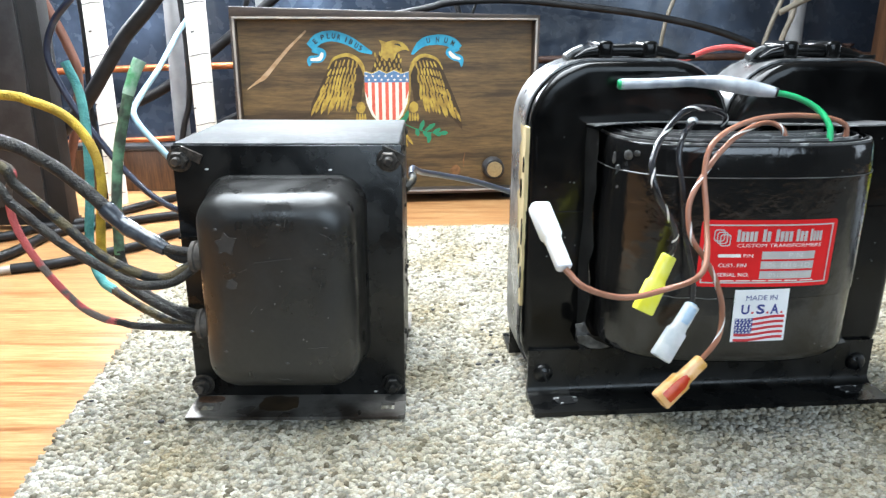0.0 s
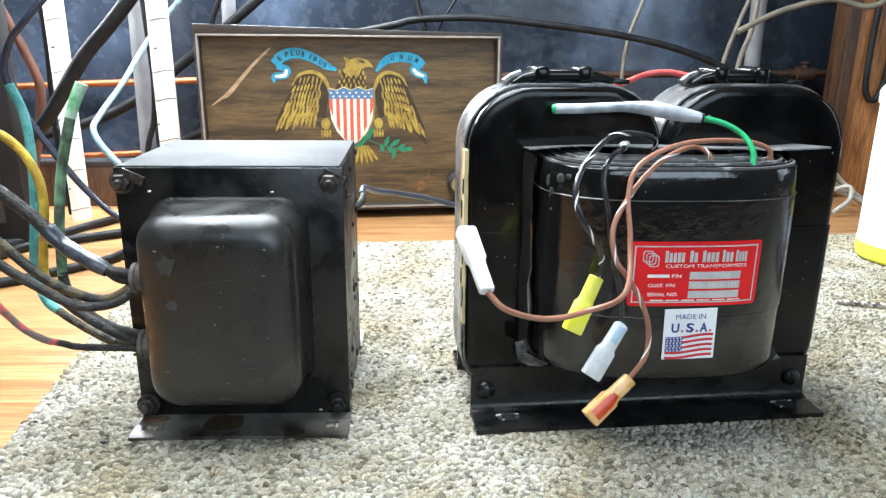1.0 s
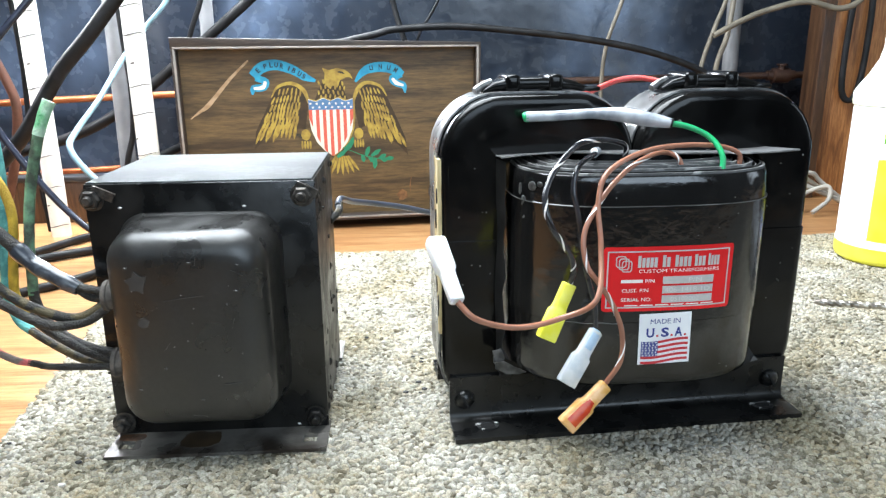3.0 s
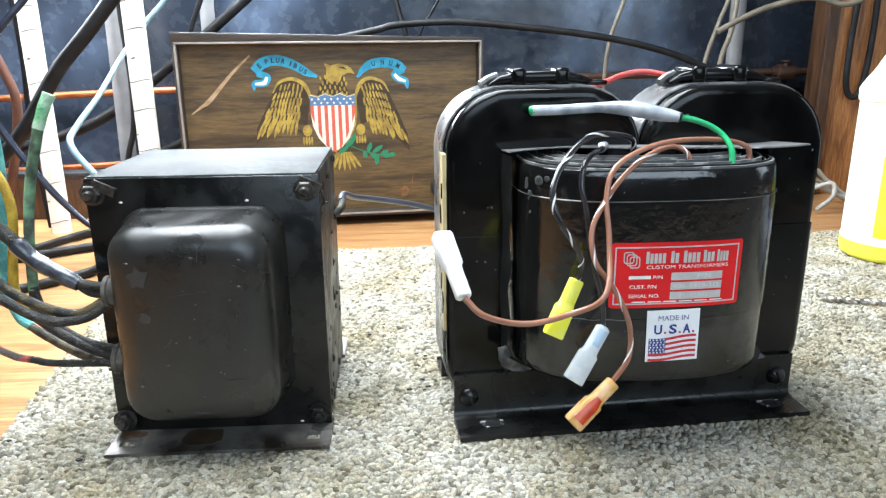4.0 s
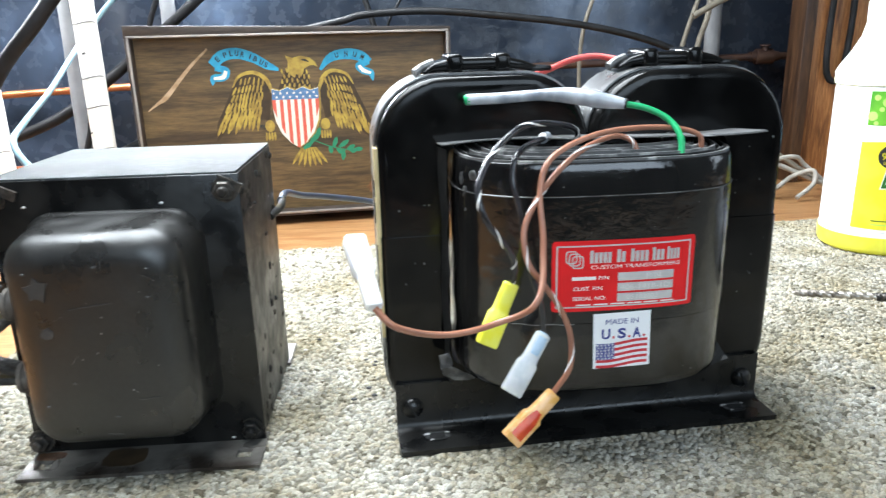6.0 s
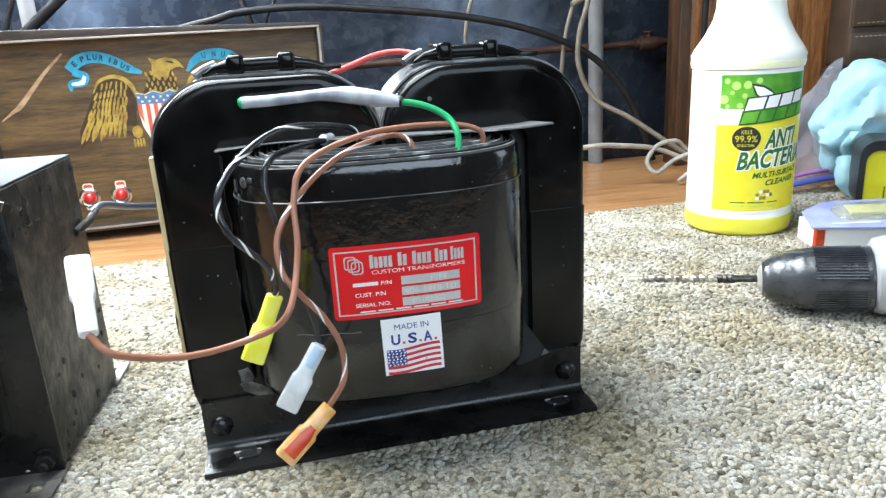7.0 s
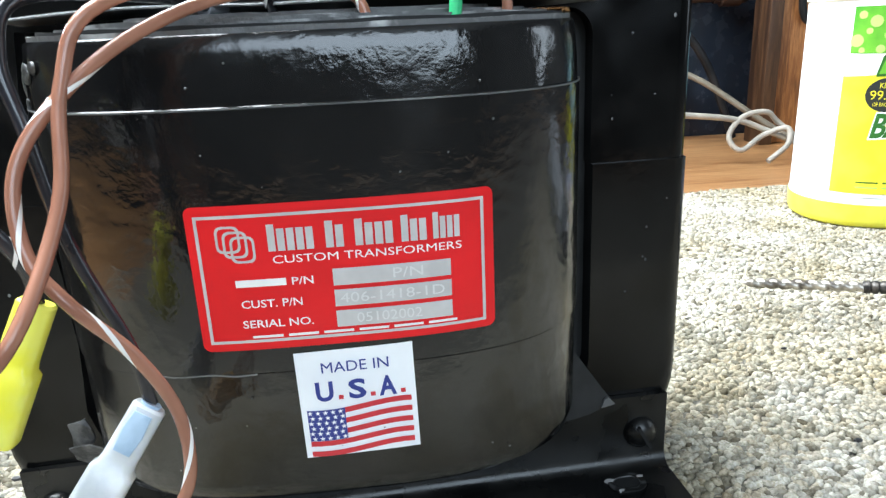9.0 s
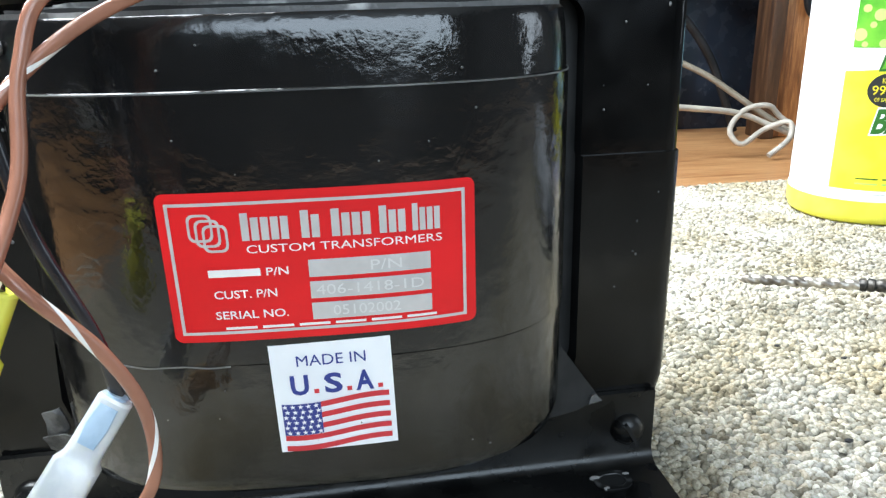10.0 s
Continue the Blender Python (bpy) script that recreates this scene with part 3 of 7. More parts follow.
    for x, y, z in ((-0.0795, 0.2540, 0.0975), (-0.0330, 0.2540, 0.0972), (-0.0180, 0.2540, 0.0035), (-0.0205, 0.2540, 0.0600), (-0.0700, 0.2266, 0.0815), (-0.0316, 0.2266, 0.0818), (-0.0325, 0.2266, 0.0722), (-0.0480, 0.2266, 0.0830), (-0.0600, 0.2266, 0.0430), (-0.0480, 0.2266, 0.0300), (-0.0700, 0.2266, 0.0350)):
        bm = bmesh.new()
        bmesh.ops.create_icosphere(bm, subdivisions=1, radius=1.0, matrix=Matrix.Translation((x, y, z)) @ Matrix.Diagonal((0.0009, 0.0004, 0.0005, 1)))
        part("paint_fleck", bm, SILVERINK if y > 0.25 else FADED, t, "pale fleck on the paint")
    # faint scratches across the front
    rng = random.Random(21)
    for x, z, ln, a in ((-0.058, 0.0690, 0.014, 0.12), (-0.034, 0.080, 0.005, -0.5), (-0.060, 0.050, 0.004, 0.9), (-0.040, 0.036, 0.007, 0.05), (-0.052, 0.024, 0.005, -0.2), (-0.035, 0.058, 0.004, 1.3), (-0.063, 0.0655, 0.003, 0.4), (-0.057, 0.083, 0.004, 1.5), (-0.046, 0.082, 0.003, 1.4)):
        pts = [(x + ln * f * math.cos(a), face - 0.0001, z + ln * f * math.sin(a) + rng.uniform(-0.0002, 0.0002)) for f in (0, 0.35, 0.7, 1)]
        part("scratch", tube(pts, 0.00016, 4, 2), FADED, t, "fine scratch in the paint")
    for k in range(12):
        bm = bmesh.new()
        bmesh.ops.create_icosphere(bm, subdivisions=1, radius=rng.uniform(0.0002, 0.0004), matrix=Matrix.Translation((rng.uniform(-0.070, -0.032), face, rng.uniform(0.028, 0.080))))
        part("dust_speck", bm, TAPELINE, t)
    # leads leave through two grommets in the cover's side
    for z in (0.0675, 0.0405):
        part("grommet", lathe(((0.003, -0.002), (0.0052, -0.002), (0.0052, 0.0002), (0.0058, 0.0006), (0.0057, 0.0020), (0.0042, 0.0027), (0.003, 0.0024)), (-0.0812, 0.2400, z), (-1, 0, 0), 20), GROMMET, t)
    for x, z in ((-0.0895, 0.1010), (-0.0108, 0.1010), (-0.0895, 0.0068), (-0.0108, 0.0068)):
        hex_bolt(t, x, y0, z, mat=IRON if x > -0.05 and z < 0.05 else BOLT)
    for x in (-0.0880, -0.0120):
        bm = bmesh.new()
        bmesh.ops.create_cube(bm, size=1, matrix=Matrix.Translation((x + 0.003, y0 - 0.0010, 0.1030)) @ pose(0, 0, 0, 0, 25, 0) @ Matrix.Diagonal((0.0085, 0.0014, 0.0035, 1)))
        part("washer_tab", bm, BOLT, t)
    # leads
    part("black_lead", tube([(-0.215, 0.24, 0.120), (-0.155, 0.245, 0.1105), (-0.137, 0.248, 0.1020), (-0.124, 0.249, 0.0910), (-0.112, 0.248, 0.0790), (-0.104, 0.246, 0.0735)], 0.0026, wobble=0.08), CLOTHBLACK, t, "thick black cloth lead")
    part("shrink_sleeve", tube([(-0.117, 0.2485, 0.0840), (-0.111, 0.2475, 0.0780), (-0.103, 0.2455, 0.0735), (-0.0945, 0.244, 0.0690)], lambda f: 0.0034 - 0.0005 * f + 0.0002 * math.sin(17 * f)), DARKSHRINK, t, "shiny grey heat-shrink sleeve")
    part("lead_end", tube([(-0.0955, 0.244, 0.0698), (-0.0900, 0.243, 0.0690), (-0.0830, 0.242, 0.0680)], 0.0017), CLOTHBLACK, t)
    part("lead_end", tube([(-0.0955, 0.2455, 0.0685), (-0.0900, 0.244, 0.0655), (-0.0830, 0.2425, 0.0655)], 0.0017), CLOTHBLACK, t)
    part("olive_lead", tube([(-0.215, 0.235, 0.116), (-0.153, 0.238, 0.1040), (-0.143, 0.239, 0.0945), (-0.130, 0.240, 0.0810), (-0.117, 0.240, 0.0680), (-0.105, 0.240, 0.0612), (-0.094, 0.240, 0.0590), (-0.083, 0.242, 0.0645)], 0.0019, wobble=0.06), CLOTHOLIVE, t, "dark lead with an olive tracer")
    part("dark_lead", tube([(-0.215, 0.229, 0.100), (-0.154, 0.232, 0.0990), (-0.142, 0.233, 0.0890), (-0.129, 0.2335, 0.0760), (-0.116, 0.235, 0.0655), (-0.104, 0.236, 0.0580), (-0.092, 0.239, 0.0575), (-0.083, 0.241, 0.0630)], 0.0018, wobble=0.06), CLOTHBLACK, t, "dark cloth lead")
    part("yellow_lead", tube([(-0.215, 0.25, 0.128), (-0.156, 0.256, 0.1250), (-0.143, 0.258, 0.1222), (-0.131, 0.258, 0.1165), (-0.123, 0.257, 0.1060), (-0.120, 0.255, 0.0930), (-0.122, 0.253, 0.0740), (-0.1215, 0.251, 0.0640), (-0.116, 0.249, 0.0560)], 0.0018, wobble=0.06), CLOTHYELLOW, t, "yellow cloth lead")
    part("teal_lead", tube([(-0.1405, 0.282, 0.1355), (-0.1365, 0.282, 0.1235), (-0.1350, 0.280, 0.1070), (-0.1355, 0.277, 0.0850), (-0.1370, 0.273, 0.0610), (-0.1320, 0.268, 0.0490), (-0.1250, 0.264, 0.0450)], 0.0019, wobble=0.06), CLOTHTEAL, t, "teal cloth lead with a cut end")
    part("green_lead", tube([(-0.1070, 0.258, 0.1250), (-0.1130, 0.258, 0.1050), (-0.1157, 0.256, 0.0850), (-0.1165, 0.254, 0.0640)], 0.0020, wobble=0.06), CLOTHGREEN, t, "mottled green cloth lead")
    part("green_lead", tube([(-0.1164, 0.2541, 0.0655), (-0.1160, 0.2538, 0.0610), (-0.1120, 0.252, 0.0530), (-0.099, 0.248, 0.0450), (-0.083, 0.2435, 0.0420)], 0.0020, wobble=0.06), CLOTHBLACK, t, "darkened end of the green lead")
    part("green_tip", tube([(-0.1020, 0.260, 0.1372), (-0.1042, 0.259, 0.1325), (-0.1071, 0.258, 0.1248)], lambda f: 0.0024 - 0.0003 * f, wobble=0.08), CLOTHGREENTIP, t, "bright green end of the lead")
    part("red_lead", tube([(-0.160, 0.25, 0.104), (-0.146, 0.243, 0.0990), (-0.1475, 0.241, 0.0910), (-0.1465, 0.240, 0.0800), (-0.140, 0.239, 0.0660), (-0.1285, 0.239, 0.0498), (-0.120, 0.239, 0.0435), (-0.114, 0.2395, 0.0415)], 0.0014, wobble=0.06), CLOTHRED, t, "faded red and grey cloth lead")
    part("grey_lead", tube([(-0.1150, 0.2394, 0.0418), (-0.112, 0.2396, 0.0410), (-0.106, 0.240, 0.0395), (-0.083, 0.2425, 0.0375)], 0.0014, wobble=0.08), CLOTHBLACK, t, "worn dark grey cloth lead")
    part("dark_sleeve", tube([(-0.1170, 0.2495, 0.0575), (-0.1130, 0.2485, 0.0535), (-0.105, 0.247, 0.0480), (-0.094, 0.245, 0.0425), (-0.083, 0.243, 0.0395)], 0.0018, wobble=0.06), CLOTHBLACK, t)
    part("dark_sleeve", tube([(-0.1270, 0.265, 0.0460), (-0.1180, 0.260, 0.0425), (-0.100, 0.250, 0.0380), (-0.083, 0.243, 0.0360)], 0.0017, wobble=0.06), CLOTHOLIVE, t)
    # cord leaving the rear of the side, with a brown sleeve
    part("side_sleeve", tube([(-0.0070, 0.316, 0.0760), (-0.0035, 0.325, 0.0785), (-0.0040, 0.335, 0.0800)], 0.0018), CLOTHOLIVE, t, "frayed brown sleeve")
    return t


bell_transformer()


# ---- strapped double-core transformer ----
RX, RY, RTURN = 0.0468, 0.2412, 3.9
ZCUT = 0.080
CU, CV = 0.0700, 0.034            # middle of the coil in plan
CHW, CHD, CFD, CPOW = 0.0490, 0.0588, 0.0370, 3.0   # half width, half depth, depth of the rounding, its fullness


def coil_turn(x, y):
    """The winding sits a little twisted against its cores."""
    a = radians(-3.2)
    dx, dy = x - CU, y - (CV - CHD)
    return CU + dx * math.cos(a) - dy * math.sin(a), CV - CHD + dx * math.sin(a) + dy * math.cos(a)


def coil_quarter(lift, n):
    """From the middle of the front round to the flank: a full, bowed curve."""
    out = []
    for k in range(n + 1):
        g = 0.5 * math.pi * k / n
        out.append(((CHW + lift) * math.sin(g) ** (2 / CPOW), -CHD - lift + (CFD + lift) * (1 - max(math.cos(g), 0.0) ** (2 / CPOW))))
    return out


def coil_outline(lift=0.0, n=22):
    q = coil_quarter(lift, n)
    back = [(x, -y) for x, y in q]
    loop = q + back[::-1] + [(-x, y) for x, y in back[1:]] + [(-x, y) for x, y in q[:0:-1]]
    return [coil_turn(CU + x, CV + y) for x, y in loop]


def arc_table():
    """Length along the front curve, with the point and the outward normal there."""
    pts = coil_quarter(0.0, 500)
    rows, s = [], 0.0
    for k, (x, y) in enumerate(pts):
        if k:
            s += math.dist(pts[k - 1], (x, y))
        (ax, ay), (bx, by) = pts[max(k - 1, 0)], pts[min(k + 1, 500)]
        d = Vector((bx - ax, by - ay)).normalized()
        rows.append((s, x, y, d.y, -d.x))
    return rows


ARC = arc_table()
ARC_S = np.array([r[0] for r in ARC])


def on_coil(a, b, lift):
    """Point on the coil's front: a metres along the surface from its middle, b up."""
    x, y, nx, ny = (float(np.interp(abs(a), ARC_S, [r[k] for r in ARC])) for k in (1, 2, 3, 4))
    return (*coil_turn(CU + math.copysign(x + nx * lift, a), CV + y + ny * lift), b)


def half_core(u0, u1, z_end, upper, v0, v1, left, right):
    """One cut C of a wound core, round the coil's window."""
    r, n = 0.0245, 9
    z_in = z_end - 0.0235 if upper else z_end + 0.0235
    s = 1 if upper else -1

    def arch(a, b, ze, rad):
        pts = [(a, ZCUT)]
        for k in range(n + 1):
            g = radians(90 * k / n)
            pts.append((a + rad - rad * math.cos(g), ze - s * rad + s * rad * math.sin(g)))
        for k in range(n + 1):
            g = radians(90 * k / n)
            pts.append((b - rad + rad * math.sin(g), ze - s * rad + s * rad * math.cos(g)))
        return pts + [(b, ZCUT)]

    outer, inner = arch(u0, u1, z_end, r), arch(u0 + left, u1 - right, z_in, 0.006)
    e = 0.0030
    rings = []
    for v, grow in ((v0, -1.3 * e), (v0, -e), (v0 + 0.1 * e, -0.55 * e), (v0 + 0.35 * e, -0.18 * e), (v0 + e, 0), (v1 - e, 0), (v1, -e)):
        mid = ((u0 + u1) / 2, ZCUT)
        rings.append([(x - math.copysign(grow * -1 if abs(x - mid[0]) > 0.02 else 0, x - mid[0]), v, z + (s * grow if abs(z - ZCUT) > 0.04 else 0)) for x, z in outer] + [(x, v, z) for x, z in reversed(inner)])
    bm = bmesh.new()
    rows = [[bm.verts.new(p) for p in ring] for ring in rings]
    m, total = len(outer), len(rings[0])
    for a, b in zip(rows, rows[1:]):
        for i in range(total):
            bm.faces.new((a[i], a[(i + 1) % total], b[(i + 1) % total], b[i]))
    for row in (rows[0], rows[-1]):
        for i in range(m - 1):
            bm.faces.new((row[i], row[i + 1], row[total - 2 - i], row[total - 1 - i]))
    bmesh.ops.recalc_face_normals(bm, faces=bm.faces)
    return bm


def strap_ring(u0, u1, z0, z1, v0, v1):
    r, th = 0.0252, 0.0008
    w, h = u1 - u0, z1 - z0
    o = rounded(w + 2 * th, h + 2 * th, r, 9, (u0 + u1) / 2, (z0 + z1) / 2)
    i = rounded(w + 0.0001, h + 0.0001, r - th, 9, (u0 + u1) / 2, (z0 + z1) / 2)
    bm = bmesh.new()
    rows = [[bm.verts.new(p) for p in ring] for ring in ([(x, v0, z) for x, z in o], [(x, v1, z) for x, z in o], [(x, v1, z) for x, z in i], [(x, v0, z) for x, z in i])]
    n = len(o)
    for a, b in zip(rows, rows[1:] + rows[:1]):
        for k in range(n):
            bm.faces.new((a[k], a[(k + 1) % n], b[(k + 1) % n], b[k]))
    bmesh.ops.recalc_face_normals(bm, faces=bm.faces)
    return bm


def slide_connector(parent, start, end, mat, name, label, wide=0.0034, thick=0.0023, roll=0.0, inner=None, core=None):
    """Insulated push-on terminal: narrow wire barrel, shoulder and flat mouth."""
    a, b = Vector(start), Vector(end)
    d = b - a
    ln = d.length
    d.normalize()
    side = d.cross(Vector((0, -1, 0.3))).normalized()
    side = Matrix.Rotation(radians(roll), 3, d) @ side
    up = side.cross(d)
    rings = []
    for f, w, h, r in ((0.0, 0.62, 0.66, 0.4), (0.02, 0.72, 0.80, 0.4), (0.40, 0.74, 0.84, 0.4), (0.46, 0.78, 0.86, 0.35), (0.50, 0.95, 0.95, 0.25), (0.97, 1.0, 1.0, 0.3), (1.0, 0.95, 0.92, 0.3), (1.0, 0.78, 0.6, 0.3), (0.86, 0.74, 0.55, 0.3)):
        ww, hh = 2 * wide * w, 2 * thick * h
        rings.append([a + d * (ln * f) + side * x + up * y for x, y in rounded(ww, hh, r * min(ww, hh) * 0.98 / 1.0 * 0.9, 3)])
    ob = part(name, loft(rings), mat, parent, label, 35)
    if core:
        # the coloured terminal sleeve shows through the mouth
        secs = [[a + d * (ln * f) + side * x + up * (y + thick * g) for x, y in rounded(wide * ww, 0.0006, 0.0002, 2)] for f, ww, g in ((0.10, 0.6, 0.62), (0.42, 0.8, 0.72), (0.55, 1.15, 0.92), (0.90, 1.2, 0.94))]
        part("red_sleeve", loft(secs), core, ob, "deep red sleeve inside the mouth")
    if inner:
        secs = [[a + d * (ln * f) + side * x + up * (y + thick * g) for x, y in rounded(wide * ww, 0.0006, 0.0002, 2)] for f, ww, g in ((0.05, 0.80, 0.76), (0.20, 0.95, 0.86), (0.34, 0.75, 0.86))]
        part("blue_sleeve", loft(secs), inner, ob, "pale blue sleeve showing through the barrel")
        part("crimp_sleeve", tube([a - d * 0.0004, a + d * ln * 0.2, a + d * ln * 0.45], wide * 0.45, 12, 3), inner, ob)
    return ob


def maker_label(parent, coil_part):
    """Red maker's plate wrapped on the coil."""
    s0, s1, z0, z1 = -0.0200, 0.0284, 0.0619, 0.0862
    w, h = s1 - s0, z1 - z0
    cx = (s0 + s1) / 2

    def at(fx, fy):
        return s0 + fx * w, z1 - fy * h

    bm = bmesh.new()
    cols = []
    for k in range(61):
        x = s0 + w * (0.5 - 0.5 * math.cos(math.pi * k / 60))
        edge, rad = min(x - s0, s1 - x), 0.0013
        cut = rad - math.sqrt(max(rad * rad - max(rad - edge, 0) ** 2, 0))
        cols.append([bm.verts.new((x, z0 + cut + (h - 2 * cut) * j / 4, 0)) for j in range(5)])
    for a, b in zip(cols, cols[1:]):
        for j in range(4):
            bm.faces.new((a[j], b[j], b[j + 1], a[j + 1]))
    plate = part("maker_plate", bend(bm, on_coil, 0.00045), REDLABEL, parent, "glossy red printed plate with silver lettering", 60)
    # printed rim
    rim = bmesh.new()
    for fx0, fx1, fy0, fy1 in ((0.028, 0.965, 0.062, 0.083), (0.028, 0.965, 0.925, 0.946), (0.028, 0.039, 0.062, 0.946), (0.954, 0.965, 0.062, 0.946)):
        a, b = at(fx0, fy1), at(fx1, fy0)
        dense(a[0], b[0], a[1], b[1], 30 if fx1 - fx0 > 0.1 else 1, 1, rim)
    part("printed_rim", bend(rim, on_coil, 0.00060), SILVERINK, plate)

    def put(bm, mat, name, lift=0.00062):
        return part(name, bend(bm, on_coil, lift), mat, plate, smooth=0)

    # maker's name as plain bars
    for f0, f1, letters in ((0.255, 0.408, 5), (0.44, 0.505, 2), (0.535, 0.665, 4), (0.685, 0.775, 3), (0.79, 0.885, 4)):
        bars = bmesh.new()
        for k in range(letters):
            g0, g1 = f0 + (f1 - f0) * k / letters, f0 + (f1 - f0) * (k + 0.78) / letters
            a, b = at(g0, 0.315), at(g1, 0.135 if k == 0 else 0.165)
            dense(a[0], b[0], a[1], b[1], 2, 1, bars)
        put(bars, SILVERINK, "name_bar")
    # small picture mark: three nested rounded frames
    mark = bmesh.new()
    for k in range(3):
        ox, oy = s0 + (0.105 + 0.022 * k) * w, z1 - (0.19 + 0.035 * k) * h
        o = rounded(0.0038, 0.0044, 0.0010, 3, ox + 0.0012, oy - 0.0008)
        i = rounded(0.0030, 0.0036, 0.0008, 3, ox + 0.0012, oy - 0.0008)
        vo, vi = [mark.verts.new((x, y, 0)) for x, y in o], [mark.verts.new((x, y, 0)) for x, y in i]
        for q in range(len(o)):
            mark.faces.new((vo[q], vo[(q + 1) % len(o)], vi[(q + 1) % len(o)], vi[q]))
    put(mark, SILVERINK, "picture_mark")
    for text, f0, f1, fy, hh, mat in (("CUSTOM TRANSFORMERS", 0.265, 0.885, 0.372, 0.0013, WHITEINK), ("P/N", 0.318, 0.388, 0.525, 0.0013, WHITEINK),
                                      ("CUST. P/N", 0.146, 0.345, 0.67, 0.00135, WHITEINK), ("SERIAL NO.", 0.143, 0.375, 0.812, 0.00135, WHITEINK)):
        c = at((f0 + f1) / 2, fy)
        put(lettering(text, (f1 - f0) * w, hh, c[0], c[1], bold=0.0 if "CUSTOM" in text else 0.01), mat, "lettering")
    for f0, f1, fy0, fy1 in [(0.136, 0.300, 0.50, 0.55)] + [(0.17 + 0.118 * k, 0.27 + 0.118 * k, 0.896, 0.914) for k in range(6)]:
        a, b = at(f0, fy1), at(f1, fy0)
        put(dense(a[0], b[0], a[1], b[1], 4, 1), WHITEINK, "print_bar")
    for k in range(3):
        a, b = at(0.452, 0.580 + 0.148 * k), at(0.845, 0.462 + 0.148 * k)
        put(dense(a[0], b[0], a[1], b[1], 12, 1), SILVERINK, "blank_field")
    for text, k, f0, f1 in (("406-1418-1D", 1, 0.47, 0.82), ("05102002", 2, 0.52, 0.74), ("P/N", 0, 0.65, 0.75)):
        c = at((f0 + f1) / 2, 0.521 + 0.148 * k)
        put(lettering(text, (f1 - f0) * w, 0.0017, c[0], c[1]), EMBOSS, "embossed_number", 0.00072)
    return plate


def flag_sticker(parent):
    s0, s1, z0, z1 = -0.0058, 0.0138, 0.0408, 0.0607
    w, h = s1 - s0, z1 - z0
    sheet = part("origin_sticker", bend(dense(s0, s1, z0, z1, 12, 8), lambda a, b, l: on_coil(a + (z1 - b) * 0.02, b + (a - s0) * 0.02, l), 0.0005), STICKER, parent, "white paper sticker with a printed flag", 60)

    def put(bm, mat, name, lift=0.00066):
        return part(name, bend(bm, lambda a, b, l: on_coil(a + (z1 - b) * 0.02, b + (a - s0) * 0.02 + (0.0006 * math.sin((a - s0) / w * 5 + 3.6) if b < z1 - 0.5 * h else 0.0), l), lift), mat, sheet, smooth=0)

    put(lettering("MADE IN", 0.57 * w, 0.0019, s0 + 0.5 * w, z1 - 0.155 * h), BLUEINK, "lettering")
    for ch, f in (("U", 0.22), ("S", 0.50), ("A", 0.76)):
        put(lettering(ch, 0.15 * w, 0.0037, s0 + f * w, z1 - 0.375 * h, bold=0.03), BLUEINK, "lettering")
    for f in (0.355, 0.63, 0.89):
        put(dense(s0 + f * w - 0.0004, s0 + f * w + 0.0004, z1 - 0.46 * h, z1 - 0.42 * h, 1), REDINK, "full_stop")
    fx0, fx1, fy0, fy1 = s0 + 0.05 * w, s0 + 0.955 * w, z0 + 0.03 * h, z1 - 0.52 * h
    n = 9
    for k in range(0, n, 2):
        a, b = fy1 - (fy1 - fy0) * (k + 1) / n, fy1 - (fy1 - fy0) * k / n
        put(dense(fx0 if k > 5 else fx0 + 0.36 * (fx1 - fx0), fx1, a, b, 10), REDINK, "red_stripe", 0.00064)
    put(dense(fx0, fx0 + 0.36 * (fx1 - fx0), fy1 - 0.66 * (fy1 - fy0), fy1, 4), BLUEINK, "blue_canton", 0.00066)
    stars = bmesh.new()
    for j in range(6):
        for i in range(5):
            cx = fx0 + 0.36 * (fx1 - fx0) * (i + 0.5 + 0.25 * (j % 2) - 0.12) / 5
            cy = fy1 - 0.66 * (fy1 - fy0) * (j + 0.5) / 6
            flat([(cx + 0.0005 * (1 if q % 2 == 0 else 0.4) * math.sin(q * math.pi / 5), cy + 0.0005 * (1 if q % 2 == 0 else 0.4) * math.cos(q * math.pi / 5)) for q in range(10)][::-1], stars)
    put(stars, STICKER, "star_field", 0.00074)


